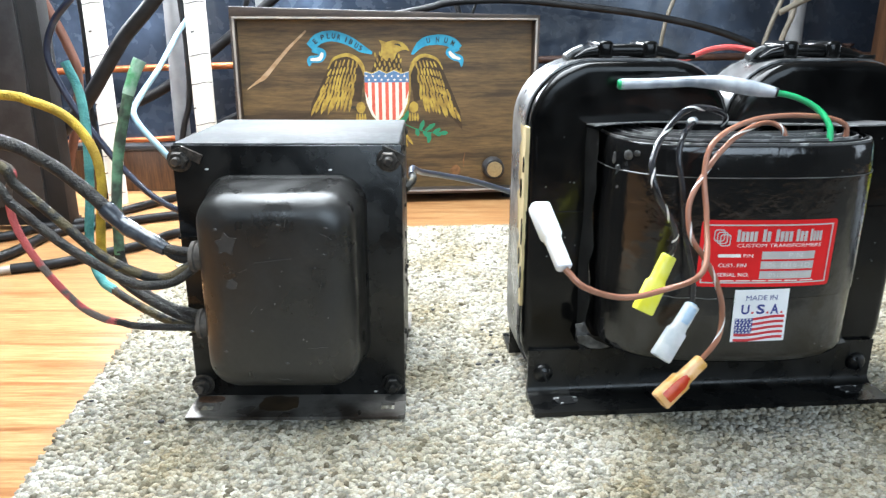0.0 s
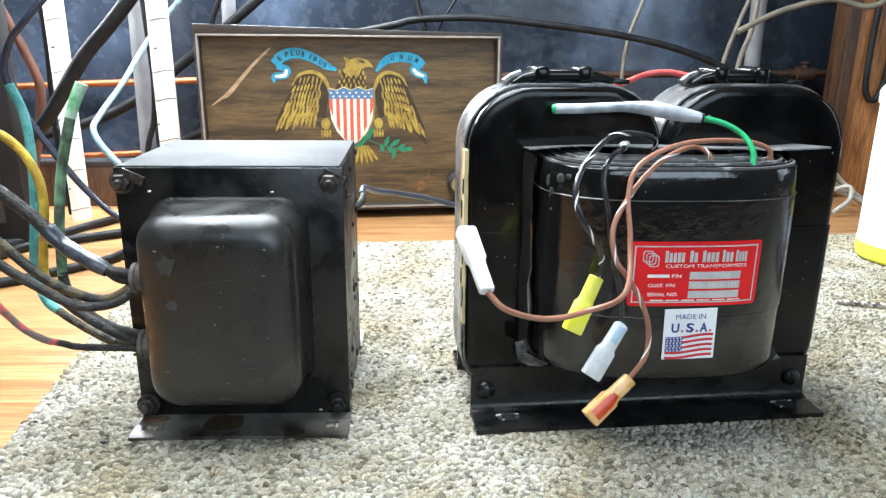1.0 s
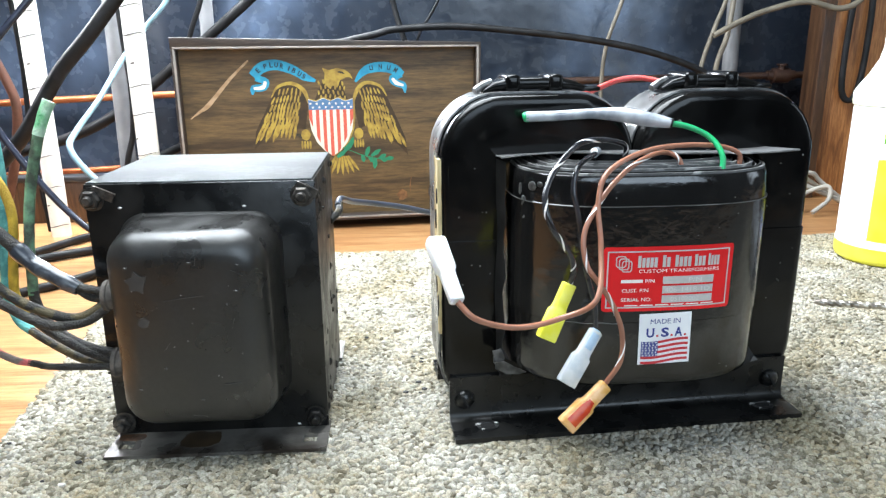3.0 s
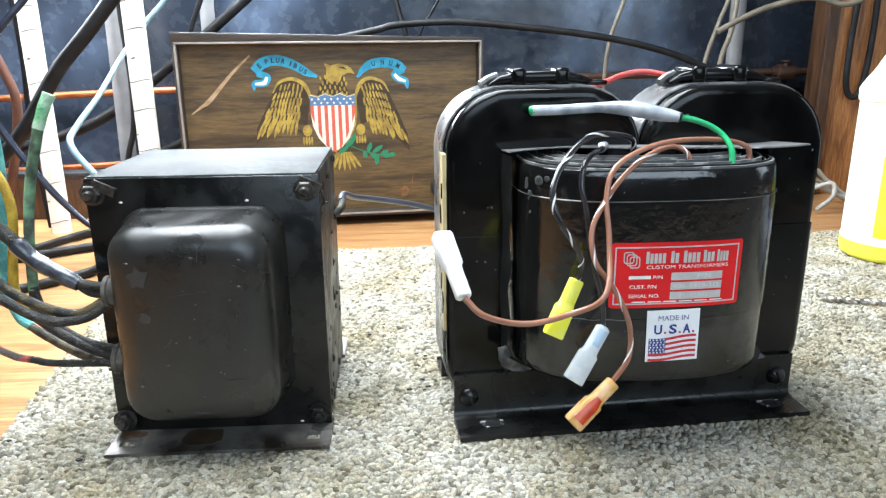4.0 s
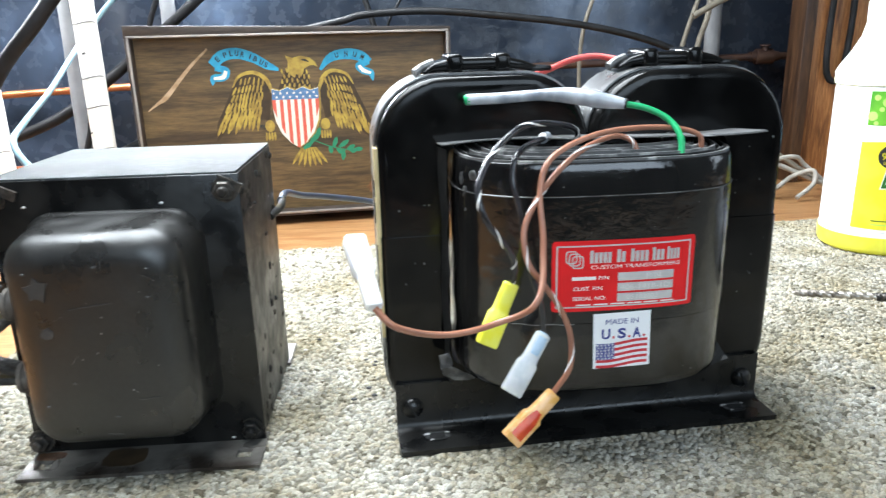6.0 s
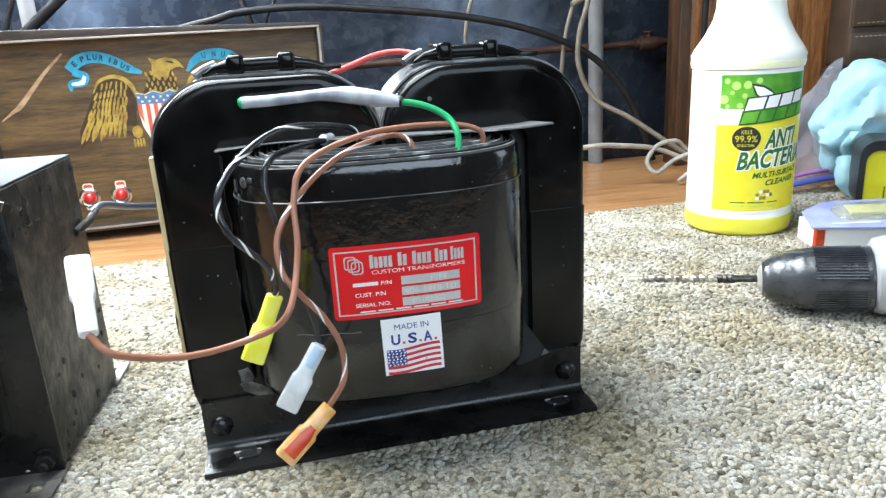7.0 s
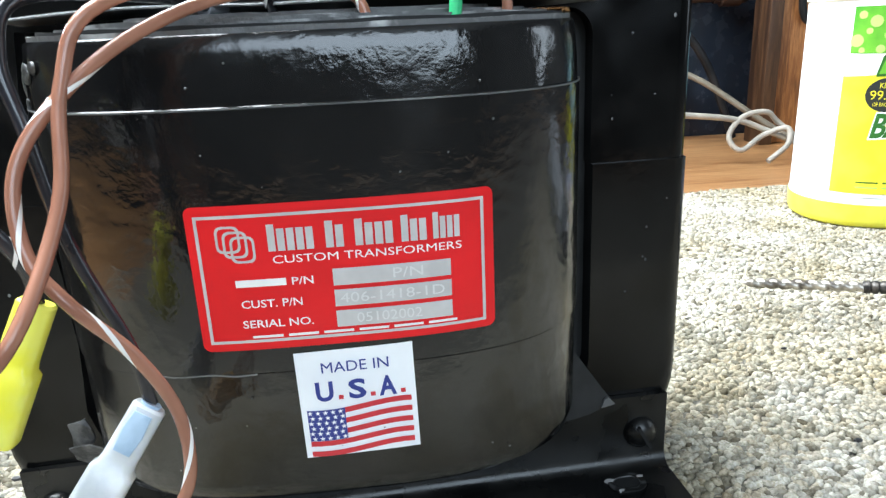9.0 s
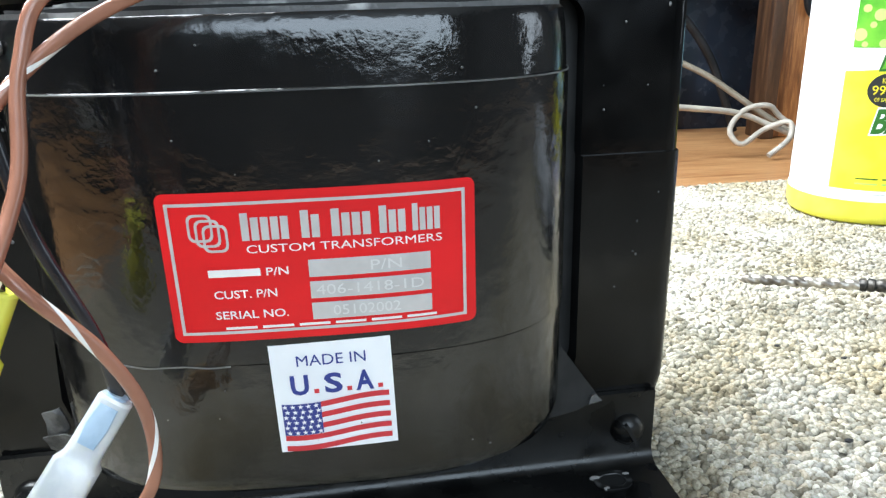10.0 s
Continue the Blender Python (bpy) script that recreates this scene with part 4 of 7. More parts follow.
def core_transformer():
    t = thing("core_transformer", "black varnished double-core transformer with strapped cores and a taped coil", "transformer", (RX, RY, 0), RTURN)
    v0, v1 = 0.0155, 0.0555
    for u0, u1, left, right in ((-0.0028, 0.0752, 0.0252, 0.018), (0.0768, 0.1528, 0.018, 0.0230)):
        part("upper_core", half_core(u0, u1, 0.1370, True, v0, v1, left, right), CORE, t, smooth=50)
        part("lower_core", half_core(u0 - 0.0003, u1 + 0.0003, 0.0030, False, v0 - 0.0007, v1, left, right), CORE, t, smooth=50)
        part("steel_strap", strap_ring(u0 - 0.0004, u1 + 0.0004, 0.0026, 0.1371, 0.0225, 0.0465), STRAP, t, "grey varnished steel strap", 45)
    # strap seals on top: crimped sleeve with two collars
    for uc, tilt in ((0.0375, 0.0), (0.1120, 0.0)):
        secs = []
        for du, z, hh, ww in ((-0.0215, 0.1378, 0.0012, 0.0130), (-0.0175, 0.1398, 0.0030, 0.0150), (-0.0110, 0.1408, 0.0046, 0.0165), (0.0090, 0.1408, 0.0046, 0.0165), (0.0160, 0.1398, 0.0032, 0.0150), (0.0230, 0.1378, 0.0014, 0.0130)):
            secs.append([(uc + du, 0.0345 + p, z + q) for p, q in rounded(ww, hh, 0.42 * hh, 4)])
        seal = part("strap_seal", loft(secs), CORE, t, "black crimped strap seal", 50)
        for du in (-0.0100, 0.0075):
            part("seal_collar", block(uc + du - 0.0030, uc + du + 0.0030, 0.0250, 0.0440, 0.1372, 0.1444, 0.0018, 3), CORE, seal, smooth=50)
        part("strap_tail", tube([(uc - 0.017, 0.0345, 0.1412), (uc - 0.021, 0.0335, 0.1398), (uc - 0.0245, 0.032, 0.1378)], 0.0016, 8, 4), STRAP, seal)
        part("strap_end", block(uc + 0.0185, uc + 0.0265, 0.0275, 0.0415, 0.1374, 0.1392, 0.0005), CORE, seal)
    # bare strip on the outer side of the core
    rng = random.Random(8)
    zs = [0.040 + 0.0028 * k for k in range(27)]
    front = [(0.0172 + 0.0014 * abs(noise.noise(Vector((z * 210, 0, 1)))), z) for z in zs]
    back = [(0.0172 + 0.0120 * min(1, (z - 0.028) / 0.045) + 0.0042 * noise.noise(Vector((z * 160, 0, 5))) - (0.004 if k % 7 == 3 else 0), z) for k, z in enumerate(zs)]
    o = front + back[::-1]
    part("bare_strip", loft([[(-0.0026, v, z) for v, z in o], [(-0.0041, v, z) for v, z in o]]), CREAM, t, "cream paper showing where the varnish peeled")
    for z, v, h, w in ((0.052, 0.0185, 0.0060, 0.0012), (0.060, 0.0225, 0.0045, 0.0010), (0.071, 0.0190, 0.0070, 0.0008), (0.088, 0.0230, 0.0050, 0.0012), (0.098, 0.0195, 0.0040, 0.0009)):
        flake = [(v + w * math.sin(q), z + h * math.cos(q) * (0.8 + 0.2 * math.sin(3 * q))) for q in (0, 0.8, 1.6, 2.4, 3.2, 4.0, 4.8, 5.6)]
        part("varnish_flake", loft([[(-0.0040, a, b) for a, b in flake], [(-0.0045, a, b) for a, b in flake]]), CORE, t, "remaining flake of dark varnish")
    # brackets front and rear: bent angle with bolt slots
    def angle(v_out, v_up, sign, name):
        bm = bmesh.new()
        prof = [(v_out, 0.0002), (v_out, 0.0022)]
        for k in range(6):
            a = radians(90 * k / 5)
            prof.append((v_up - sign * (0.0035 - 0.0035 * math.sin(a)) - sign * 0.0016, 0.0022 + 0.0035 - 0.0035 * math.cos(a)))
        prof += [(v_up - sign * 0.0016, 0.0215), (v_up, 0.0215), (v_up, 0.0002)]
        us = (-0.0005, 0.0100, 0.0190, 0.1325, 0.1415, 0.1500)
        loft([[(u, v, z) for v, z in prof] for u in (us[0], 0.004, 0.0745, 0.146, us[-1])], bm=bm)
        return part(name, bm, IRON, t, "black angle bracket with a turned-out foot", 35)
    br = angle(-0.0035, v0 - 0.0009, 1, "front_bracket")
    angle(0.0750, v1 + 0.0005, -1, "rear_bracket")
    for u in (0.0145, 0.1372):
        o = rounded(0.0092, 0.0070, 0.0033, 6, u, 0.0058)
        bm = loft([[(x, y, 0.00225) for x, y in o], [(x, y, 0.00262) for x, y in o], [(u + (x - u) * 0.72, 0.0058 + (y - 0.0058) * 0.66, 0.00262) for x, y in o], [(u + (x - u) * 0.66, 0.0058 + (y - 0.0058) * 0.6, 0.00230) for x, y in o]])
        part("slot_rim", bm, SLOTRIM, br, "chipped bright bolt slot")
        bm = bmesh.new()
        bm = slab([(u + (x - u) * 0.7, 0.0058 + (y - 0.0058) * 0.64) for x, y in o], 0.0020, 0.00236)
        part("slot", bm, HOLE, br)
        for ca, cr in ((0.5, 0.0007), (2.7, 0.0010), (4.1, 0.0006)):
            cx, cy = u + 0.0044 * math.cos(ca), 0.0058 + 0.0034 * math.sin(ca)
            chip = [(cx + cr * (1 + 0.4 * math.sin(5 * q)) * math.cos(q), cy + cr * 0.7 * math.sin(q)) for q in (0.2, 1.1, 2.0, 3.0, 4.2, 5.3)]
            part("paint_chip", slab(chip, 0.0021, 0.00268), SILVERINK, br, "bright metal where the paint chipped")
    for u in (0.0058, 0.1432):
        bm = lathe(((0, 0), (0.0042, 0), (0.0042, 0.0006), (0.0036, 0.0016), (0.0022, 0.0026), (0, 0.0029)), (u, 0.0130, 0.0115), (0, -1, 0), 18)
        b = part("bolt", bm, IRON, t, "slotted round-head bolt", 35)
        bm = block(-0.0034, 0.0034, -0.0005, 0.0005, -0.0004, 0.0004)
        turned(bm, pose(u, 0.0100, 0.0115, 0, 62, 0))
        part("slot", bm, HOLE, b)
    for u, z in ((0.0930, 0.1255), (0.030, 0.128)):
        part("varnish_bead", lathe(((0, 0), (0.0010, 0), (0.0008, 0.0006), (0, 0.0008)), (u, v0 + 0.0002, z), (0, -1, 0), 8), PAPER, t)
    # coil: taped winding with the steps of the tape's edges
    rings = []
    for z, lift in ((0.0305, -0.006), (0.0310, -0.0030), (0.0330, -0.0008), (0.0360, 0.0), (0.0572, 0.0), (0.0576, 0.00035), (0.1006, 0.00035), (0.1010, 0.0), (0.1045, -0.0001), (0.1085, -0.0004), (0.1108, -0.0007), (0.1113, -0.0011), (0.1113, -0.0016)):
        rings.append([(x, y, z) for x, y in coil_outline(lift)])
    part("coil", loft(rings), COIL, t, "glossy black taped winding", 35)
    for z in (0.1007,):
        o1, o2 = coil_outline(0.00042), coil_outline(0.0002)
        part("tape_edge", loft([[(x, y, z + 0.00014) for x, y in o2], [(x, y, z + 0.00010) for x, y in o1], [(x, y, z - 0.00010) for x, y in o1], [(x, y, z - 0.00014) for x, y in o2]], caps=False), TAPELINE, t)
    # edges of the winding's paper layers, standing unevenly at the top
    for k in range(13):
        g = -0.0014 - 0.0013 * k
        top = 0.1121 + 0.0005 * math.sin(2.4 * k) + 0.00016 * k
        wave = [0.00022 * noise.noise(Vector((x * 160, y * 160, k))) for x, y in coil_outline(g)]
        oo, ii = coil_outline(g), coil_outline(g - (0.0004 if k % 3 else 0.0008))
        bm = loft([[(x, y, 0.1108) for x, y in oo], [(x, y, top + w) for (x, y), w in zip(oo, wave)], [(x, y, top + w) for (x, y), w in zip(ii, wave)], [(x, y, 0.1108) for x, y in ii]], caps=False)
        part("paper_layer", bm, PAPER if k % 3 != 1 else ROUGHPAPER, t, "edge of a grey insulating paper layer" if k % 3 != 1 else "", 30)
    # the uppermost sheet is a bent flap
    flap = bmesh.new()
    n = 14
    top, low = [], []
    for k in range(n + 1):
        f = k / n
        u = 0.0185 + 0.1120 * f
        vf = 0.0045 - 0.0140 * f + 0.0022 * math.sin(7 * f)
        zz = 0.1140 + 0.0008 * math.sin(5 * f) + (0.0012 * max(0, f - 0.8) * 5)
        top.append(((u, 0.0150, zz), (u, vf, zz + 0.0008 + 0.0016 * f + 0.0004 * math.sin(11 * f))))
    for (a, b), (c, d) in zip(top, top[1:]):
        vs = [flap.verts.new(p) for p in (a, c, d, b)]
        flap.faces.new(vs)
    bmesh.ops.remove_doubles(flap, verts=flap.verts, dist=1e-6)
    bmesh.ops.solidify(flap, geom=flap.faces[:], thickness=0.0004)
    part("flap_edge", tube([b for a, b in top], 0.00028, 6, 2), PAPER, t, "pale torn edge of the flap")
    part("paper_flap", flap, DARKPAPER, t, "torn dark paper flap over the winding")
    # side papers standing between coil and core
    for u, lean in ((0.0190, 0.0012), (0.1185, 0.0008)):
        bm = bmesh.new()
        m = 12
        rows = []
        for k in range(m + 1):
            z = 0.0245 + (0.1130 - 0.0245) * k / m
            j = 0.0006 * math.sin(2.3 * k)
            rows.append([bm.verts.new((u + lean * math.sin(k) * 0.4, 0.0150, z)), bm.verts.new((u + lean + j, 0.0042 + 0.0015 * math.sin(1.7 * k), z))])
        for a, b in zip(rows, rows[1:]):
            bm.faces.new((a[0], a[1], b[1], b[0]))
        bmesh.ops.solidify(bm, geom=bm.faces[:], thickness=0.0010)
        part("side_paper", bm, ROUGHPAPER, t)
    part("window_liner", block(0.1176, 0.1310, 0.0200, 0.0225, 0.0240, 0.1125, 0.0004), ROUGHPAPER, t, "black insulating board beside the winding")
    fold_shape = ((0.1225, 0.0405), (0.1215, 0.0185), (0.1290, 0.0198), (0.1350, 0.0222), (0.1320, 0.0265), (0.1262, 0.0350))
    fold = loft([[(x, 0.0112 - 8 * (z - 0.03) ** 2, z) for x, z in fold_shape], [(x, 0.0124 - 8 * (z - 0.03) ** 2, z) for x, z in fold_shape]])
    fold = part("folded_paper", fold, ROUGHPAPER, t, "black folded end paper")
    part("paper_tip", loft([[(x, v, z) for x, z in ((0.1318, 0.0214), (0.1352, 0.0221), (0.1334, 0.0240), (0.1325, 0.0236))] for v in (0.0099, 0.0106)]), PAPER, fold, "pale torn tip")
    # stiff tape end, torn and folded over itself
    for o, dv in ((((0.0156, 0.0372), (0.0190, 0.0380), (0.0206, 0.0340), (0.0192, 0.0318), (0.0160, 0.0322)), 0.0030), (((0.0158, 0.0330), (0.0200, 0.0334), (0.0240, 0.0305), (0.0290, 0.0282), (0.0262, 0.0270), (0.0210, 0.0276), (0.0166, 0.0300)), 0.0012)):
        cu, cz = sum(x for x, z in o) / len(o), sum(z for x, z in o) / len(o)
        rings = []
        for lift in (0.0, 0.0005):
            rings.append([(x + (cu - x) * 0.5 * g, dv + lift + 0.0011 * noise.noise(Vector((x * 320, z * 320, g))), z + (cz - z) * 0.5 * g) for g in (0.0,) for x, z in [p for a, b in zip(o, o[1:] + o[:1]) for p in (a, ((a[0] + b[0]) / 2 + 0.0003, (a[1] + b[1]) / 2))]])
        bm = loft(rings)
        bmesh.ops.triangulate(bm, faces=bm.faces[:])
        part("torn_tape", bm, FOIL, t, "torn crumpled tape at the coil's foot", 10)
    # drops of set varnish on the coil's shoulder
    for a, z, w, h in ((-0.0520, 0.1000, 0.0016, 0.0024), (-0.0545, 0.1045, 0.0010, 0.0022), (-0.0475, 0.1065, 0.0020, 0.0016), (-0.0515, 0.0945, 0.0012, 0.0016), (-0.0440, 0.1075, 0.0012, 0.0011)):
        bm = bmesh.new()
        bmesh.ops.create_icosphere(bm, subdivisions=3, radius=1.0)
        for v in bm.verts:
            v.co *= 1 + 0.25 * noise.noise(v.co * 1.7 + Vector((a * 900, 0, 0)))
            v.co = Vector(on_coil(a + v.co.x * w, z + v.co.z * h, 0.0004 * max(v.co.y, -0.4)))
        part("varnish_drop", bm, FOIL, t, "dull grey drop of set varnish", 60)
    # specks of dust and a pale split along the tape
    rng = random.Random(13)
    for k in range(18):
        u = rng.choice((rng.uniform(0.0, 0.021), rng.uniform(0.132, 0.150)))
        bm = bmesh.new()
        bmesh.ops.create_icosphere(bm, subdivisions=1, radius=rng.uniform(0.00016, 0.00038), matrix=Matrix.Translation((u, v0 - 0.0001 if k % 2 else v0 - 0.0008, rng.uniform(0.084, 0.120) if k % 2 else rng.uniform(0.030, 0.078))) @ Matrix.Diagonal((1, 0.5, rng.uniform(0.7, 1.6), 1)))
        part("dust_speck", bm, TAPELINE, t)
    part("tape_split", tube([on_coil(-0.033 + 0.0035 * k, 0.0574 + 0.0002 * math.sin(2.1 * k), 0.00042) for k in range(7)], 0.00013, 5, 3), PAPER, t, "pale split along the tape's edge")
    for k in range(18):
        a, z = rng.uniform(-0.030, 0.034), rng.choice((rng.uniform(0.088, 0.108), rng.uniform(0.036, 0.056)))
        bm = bmesh.new()
        bmesh.ops.create_icosphere(bm, subdivisions=1, radius=rng.uniform(0.00012, 0.00026), matrix=Matrix.Translation(on_coil(a, z, 0.00035)))
        part("dust_speck", bm, TAPELINE, t)
    maker_label(t, None)
    flag_sticker(t)
    # leads
    part("brown_lead", tube([(0.1045, -0.0120, 0.1105), (0.1030, -0.0120, 0.1170), (0.0900, -0.0130, 0.1200), (0.0660, -0.0215, 0.1202), (0.0465, -0.0340, 0.1155), (0.0415, -0.0385, 0.1060), (0.0408, -0.0450, 0.0925), (0.0362, -0.0560, 0.0790), (0.0252, -0.0535, 0.0724), (0.0100, -0.0620, 0.0738), (-0.0037, -0.0695, 0.0800), (-0.0092, -0.0675, 0.0850)], 0.00092), BROWNWIRE, t, "brown insulated lead")
    part("brown_lead", tube([(0.0814, -0.0150, 0.1105), (0.0795, -0.0135, 0.1158), (0.0736, -0.0130, 0.1178), (0.0600, -0.0240, 0.1162), (0.0486, -0.0330, 0.1111), (0.0400, -0.0395, 0.1035), (0.0357, -0.0428, 0.0960), (0.0362, -0.0455, 0.0870), (0.0405, -0.0470, 0.0805), (0.0462, -0.0450, 0.0720), (0.0500, -0.0440, 0.0622), (0.0498, -0.0445, 0.0520), (0.0445, -0.0450, 0.0440)], 0.00090, 18, 16, tracer=6.4), [BROWNWIRE, WHITEINK], t, "brown insulated lead with a thin white tracer")
    part("black_lead", tube([(0.0660, 0.0020, 0.1125), (0.0620, -0.0050, 0.1200), (0.0424, -0.0233, 0.1240), (0.0300, -0.0350, 0.1195), (0.0222, -0.0440, 0.1105), (0.0234, -0.0475, 0.1010), (0.0310, -0.0430, 0.0905), (0.0335, -0.0405, 0.0840), (0.0330, -0.0382, 0.0780)], 0.00100, 18, 20, tracer=7.0), [BLACKWIRE, WHITEINK], t, "black insulated lead with a white tracer")
    part("black_lead", tube([(0.0545, 0.0030, 0.1158), (0.0480, -0.0120, 0.1172), (0.0367, -0.0316, 0.1168), (0.0340, -0.0355, 0.1100), (0.0357, -0.0368, 0.1005), (0.0382, -0.0370, 0.0850), (0.0428, -0.0360, 0.0700), (0.0440, -0.0352, 0.0600)], 0.00098), BLACKWIRE, t, "glossy black insulated lead")
    part("sealed_wire_end", tube([(0.0535, 0.0018, 0.1159), (0.0552, 0.0045, 0.1160), (0.0562, 0.0062, 0.1160)], 0.0018), SHRINK, t)
    part("cut_wire_end", lathe(((0, 0), (0.0014, 0), (0.0011, 0.0005), (0, 0.0006)), (0.0535, 0.0016, 0.1168), (-0.2, -0.8, 0.5), 12), WHITEINK, t, "pale cut end of a wire")
    part("green_lead", tube([(0.0941, -0.0190, 0.1105), (0.0948, -0.0165, 0.1168), (0.0925, -0.0115, 0.1222), (0.0850, -0.0090, 0.1262), (0.0740, -0.0070, 0.1282)], 0.00108), GREENWIRE, t, "green insulated lead")
    part("shrink_sleeve", tube([(0.0785, -0.0078, 0.1276), (0.0715, -0.0050, 0.1288), (0.0630, 0.0000, 0.1302), (0.0540, 0.0045, 0.1305), (0.0400, 0.0085, 0.1296), (0.0290, 0.0102, 0.1293)], lambda f: 0.0018 + 0.0010 * math.sin(min(1, f * 1.6) * math.pi) + 0.0002 * f), SHRINK, t, "long shiny grey heat-shrink sleeve")
    part("sleeve_collar", tube([(0.0792, -0.0080, 0.1275), (0.0765, -0.0070, 0.1280), (0.0738, -0.0059, 0.1284)], 0.0018, 12, 4), RUBBER, t, "dark shrunk collar where the green lead enters")
    part("green_end", tube([(0.0298, 0.0101, 0.1293), (0.0284, 0.0103, 0.1292), (0.0278, 0.0104, 0.1291)], lambda f: 0.0020 - 0.0008 * f * f), GREENWIRE, t)
    part("red_lead", tube([(0.0590, 0.0420, 0.1345), (0.0680, 0.0450, 0.1370), (0.0790, 0.0480, 0.1405), (0.0880, 0.0470, 0.1415), (0.0960, 0.0420, 0.1400)], 0.0012), REDWIRE, t, "red insulated lead between the cores")
    slide_connector(t, (-0.0092, -0.0672, 0.0850), (-0.0132, -0.0495, 0.0985), NYLON, "white_connector", "white nylon push-on connector", 0.0031, 0.0023, 20)
    slide_connector(t, (0.0331, -0.0380, 0.0785), (0.0245, -0.0412, 0.0605), YELLOWNYLON, "yellow_connector", "yellow nylon push-on connector")
    slide_connector(t, (0.0440, -0.0357, 0.0600), (0.0321, -0.0411, 0.0434), CLEARNYLON, "clear_connector", "milky clear push-on connector with a blue sleeve", inner=BLUESLEEVE)
    slide_connector(t, (0.0450, -0.0449, 0.0440), (0.0300, -0.0491, 0.0318), AMBER, "red_connector", "amber push-on connector with a deep red sleeve", core=REDNYLON)
    return t


BLUESLEEVE = material("pale_blue_sleeve", (0.42, 0.55, 0.68), 0.3, blotch=(0.30, 0.42, 0.55), blotch_scale=200, grain=0.1)
core_transformer()


# ---- wooden box with the eagle ----
EAGLEGOLD = material("gold_print", (0.37, 0.255, 0.045), 0.5, blotch=(0.23, 0.145, 0.028), blotch_scale=120)
EAGLEBROWN = material("brown_print", (0.042, 0.023, 0.008), 0.5, blotch=(0.026, 0.015, 0.006), blotch_scale=120)
RIBBON = material("ribbon_blue_print", (0.03, 0.29, 0.45), 0.5, blotch=(0.02, 0.22, 0.36), blotch_scale=120)
SHIELDBLUE = material("shield_blue_print", (0.08, 0.17, 0.32), 0.5, grain=0.15)
SHIELDRED = material("shield_red_print", (0.55, 0.10, 0.06), 0.5, grain=0.15)
PRINTWHITE = material("print_cream", (0.68, 0.62, 0.52), 0.5, grain=0.1)
LEAFGREEN = material("leaf_green_print", (0.02, 0.2, 0.1), 0.5, grain=0.15)
SCUFF = material("bare_scuff", (0.42, 0.29, 0.18), 0.7, blotch=(0.3, 0.19, 0.1), blotch_scale=150)
KNOTWOOD = material("dark_knot", (0.12, 0.055, 0.02), 0.5, blotch=(0.2, 0.1, 0.04), blotch_scale=200)
KNOBFACE = material("spun_brass_face", (0.46, 0.38, 0.22), 0.35, metal=0.85, grain=0.25, grain_scale=400)
CHROME = material("chrome", (0.6, 0.6, 0.6), 0.2, metal=1.0, grain=0.1)
REDGEM = material("red_lens", (0.5, 0.02, 0.02), 0.12, grain=0.1, coat=0.5)
BLACKPLASTIC = material("black_plastic", (0.018, 0.018, 0.02), 0.42, blotch=(0.03, 0.03, 0.032), blotch_scale=60, bump=0.1)

BX0, BX1, BZ0, BZ1 = -0.1665, 0.1040, 0.0005, 0.1605


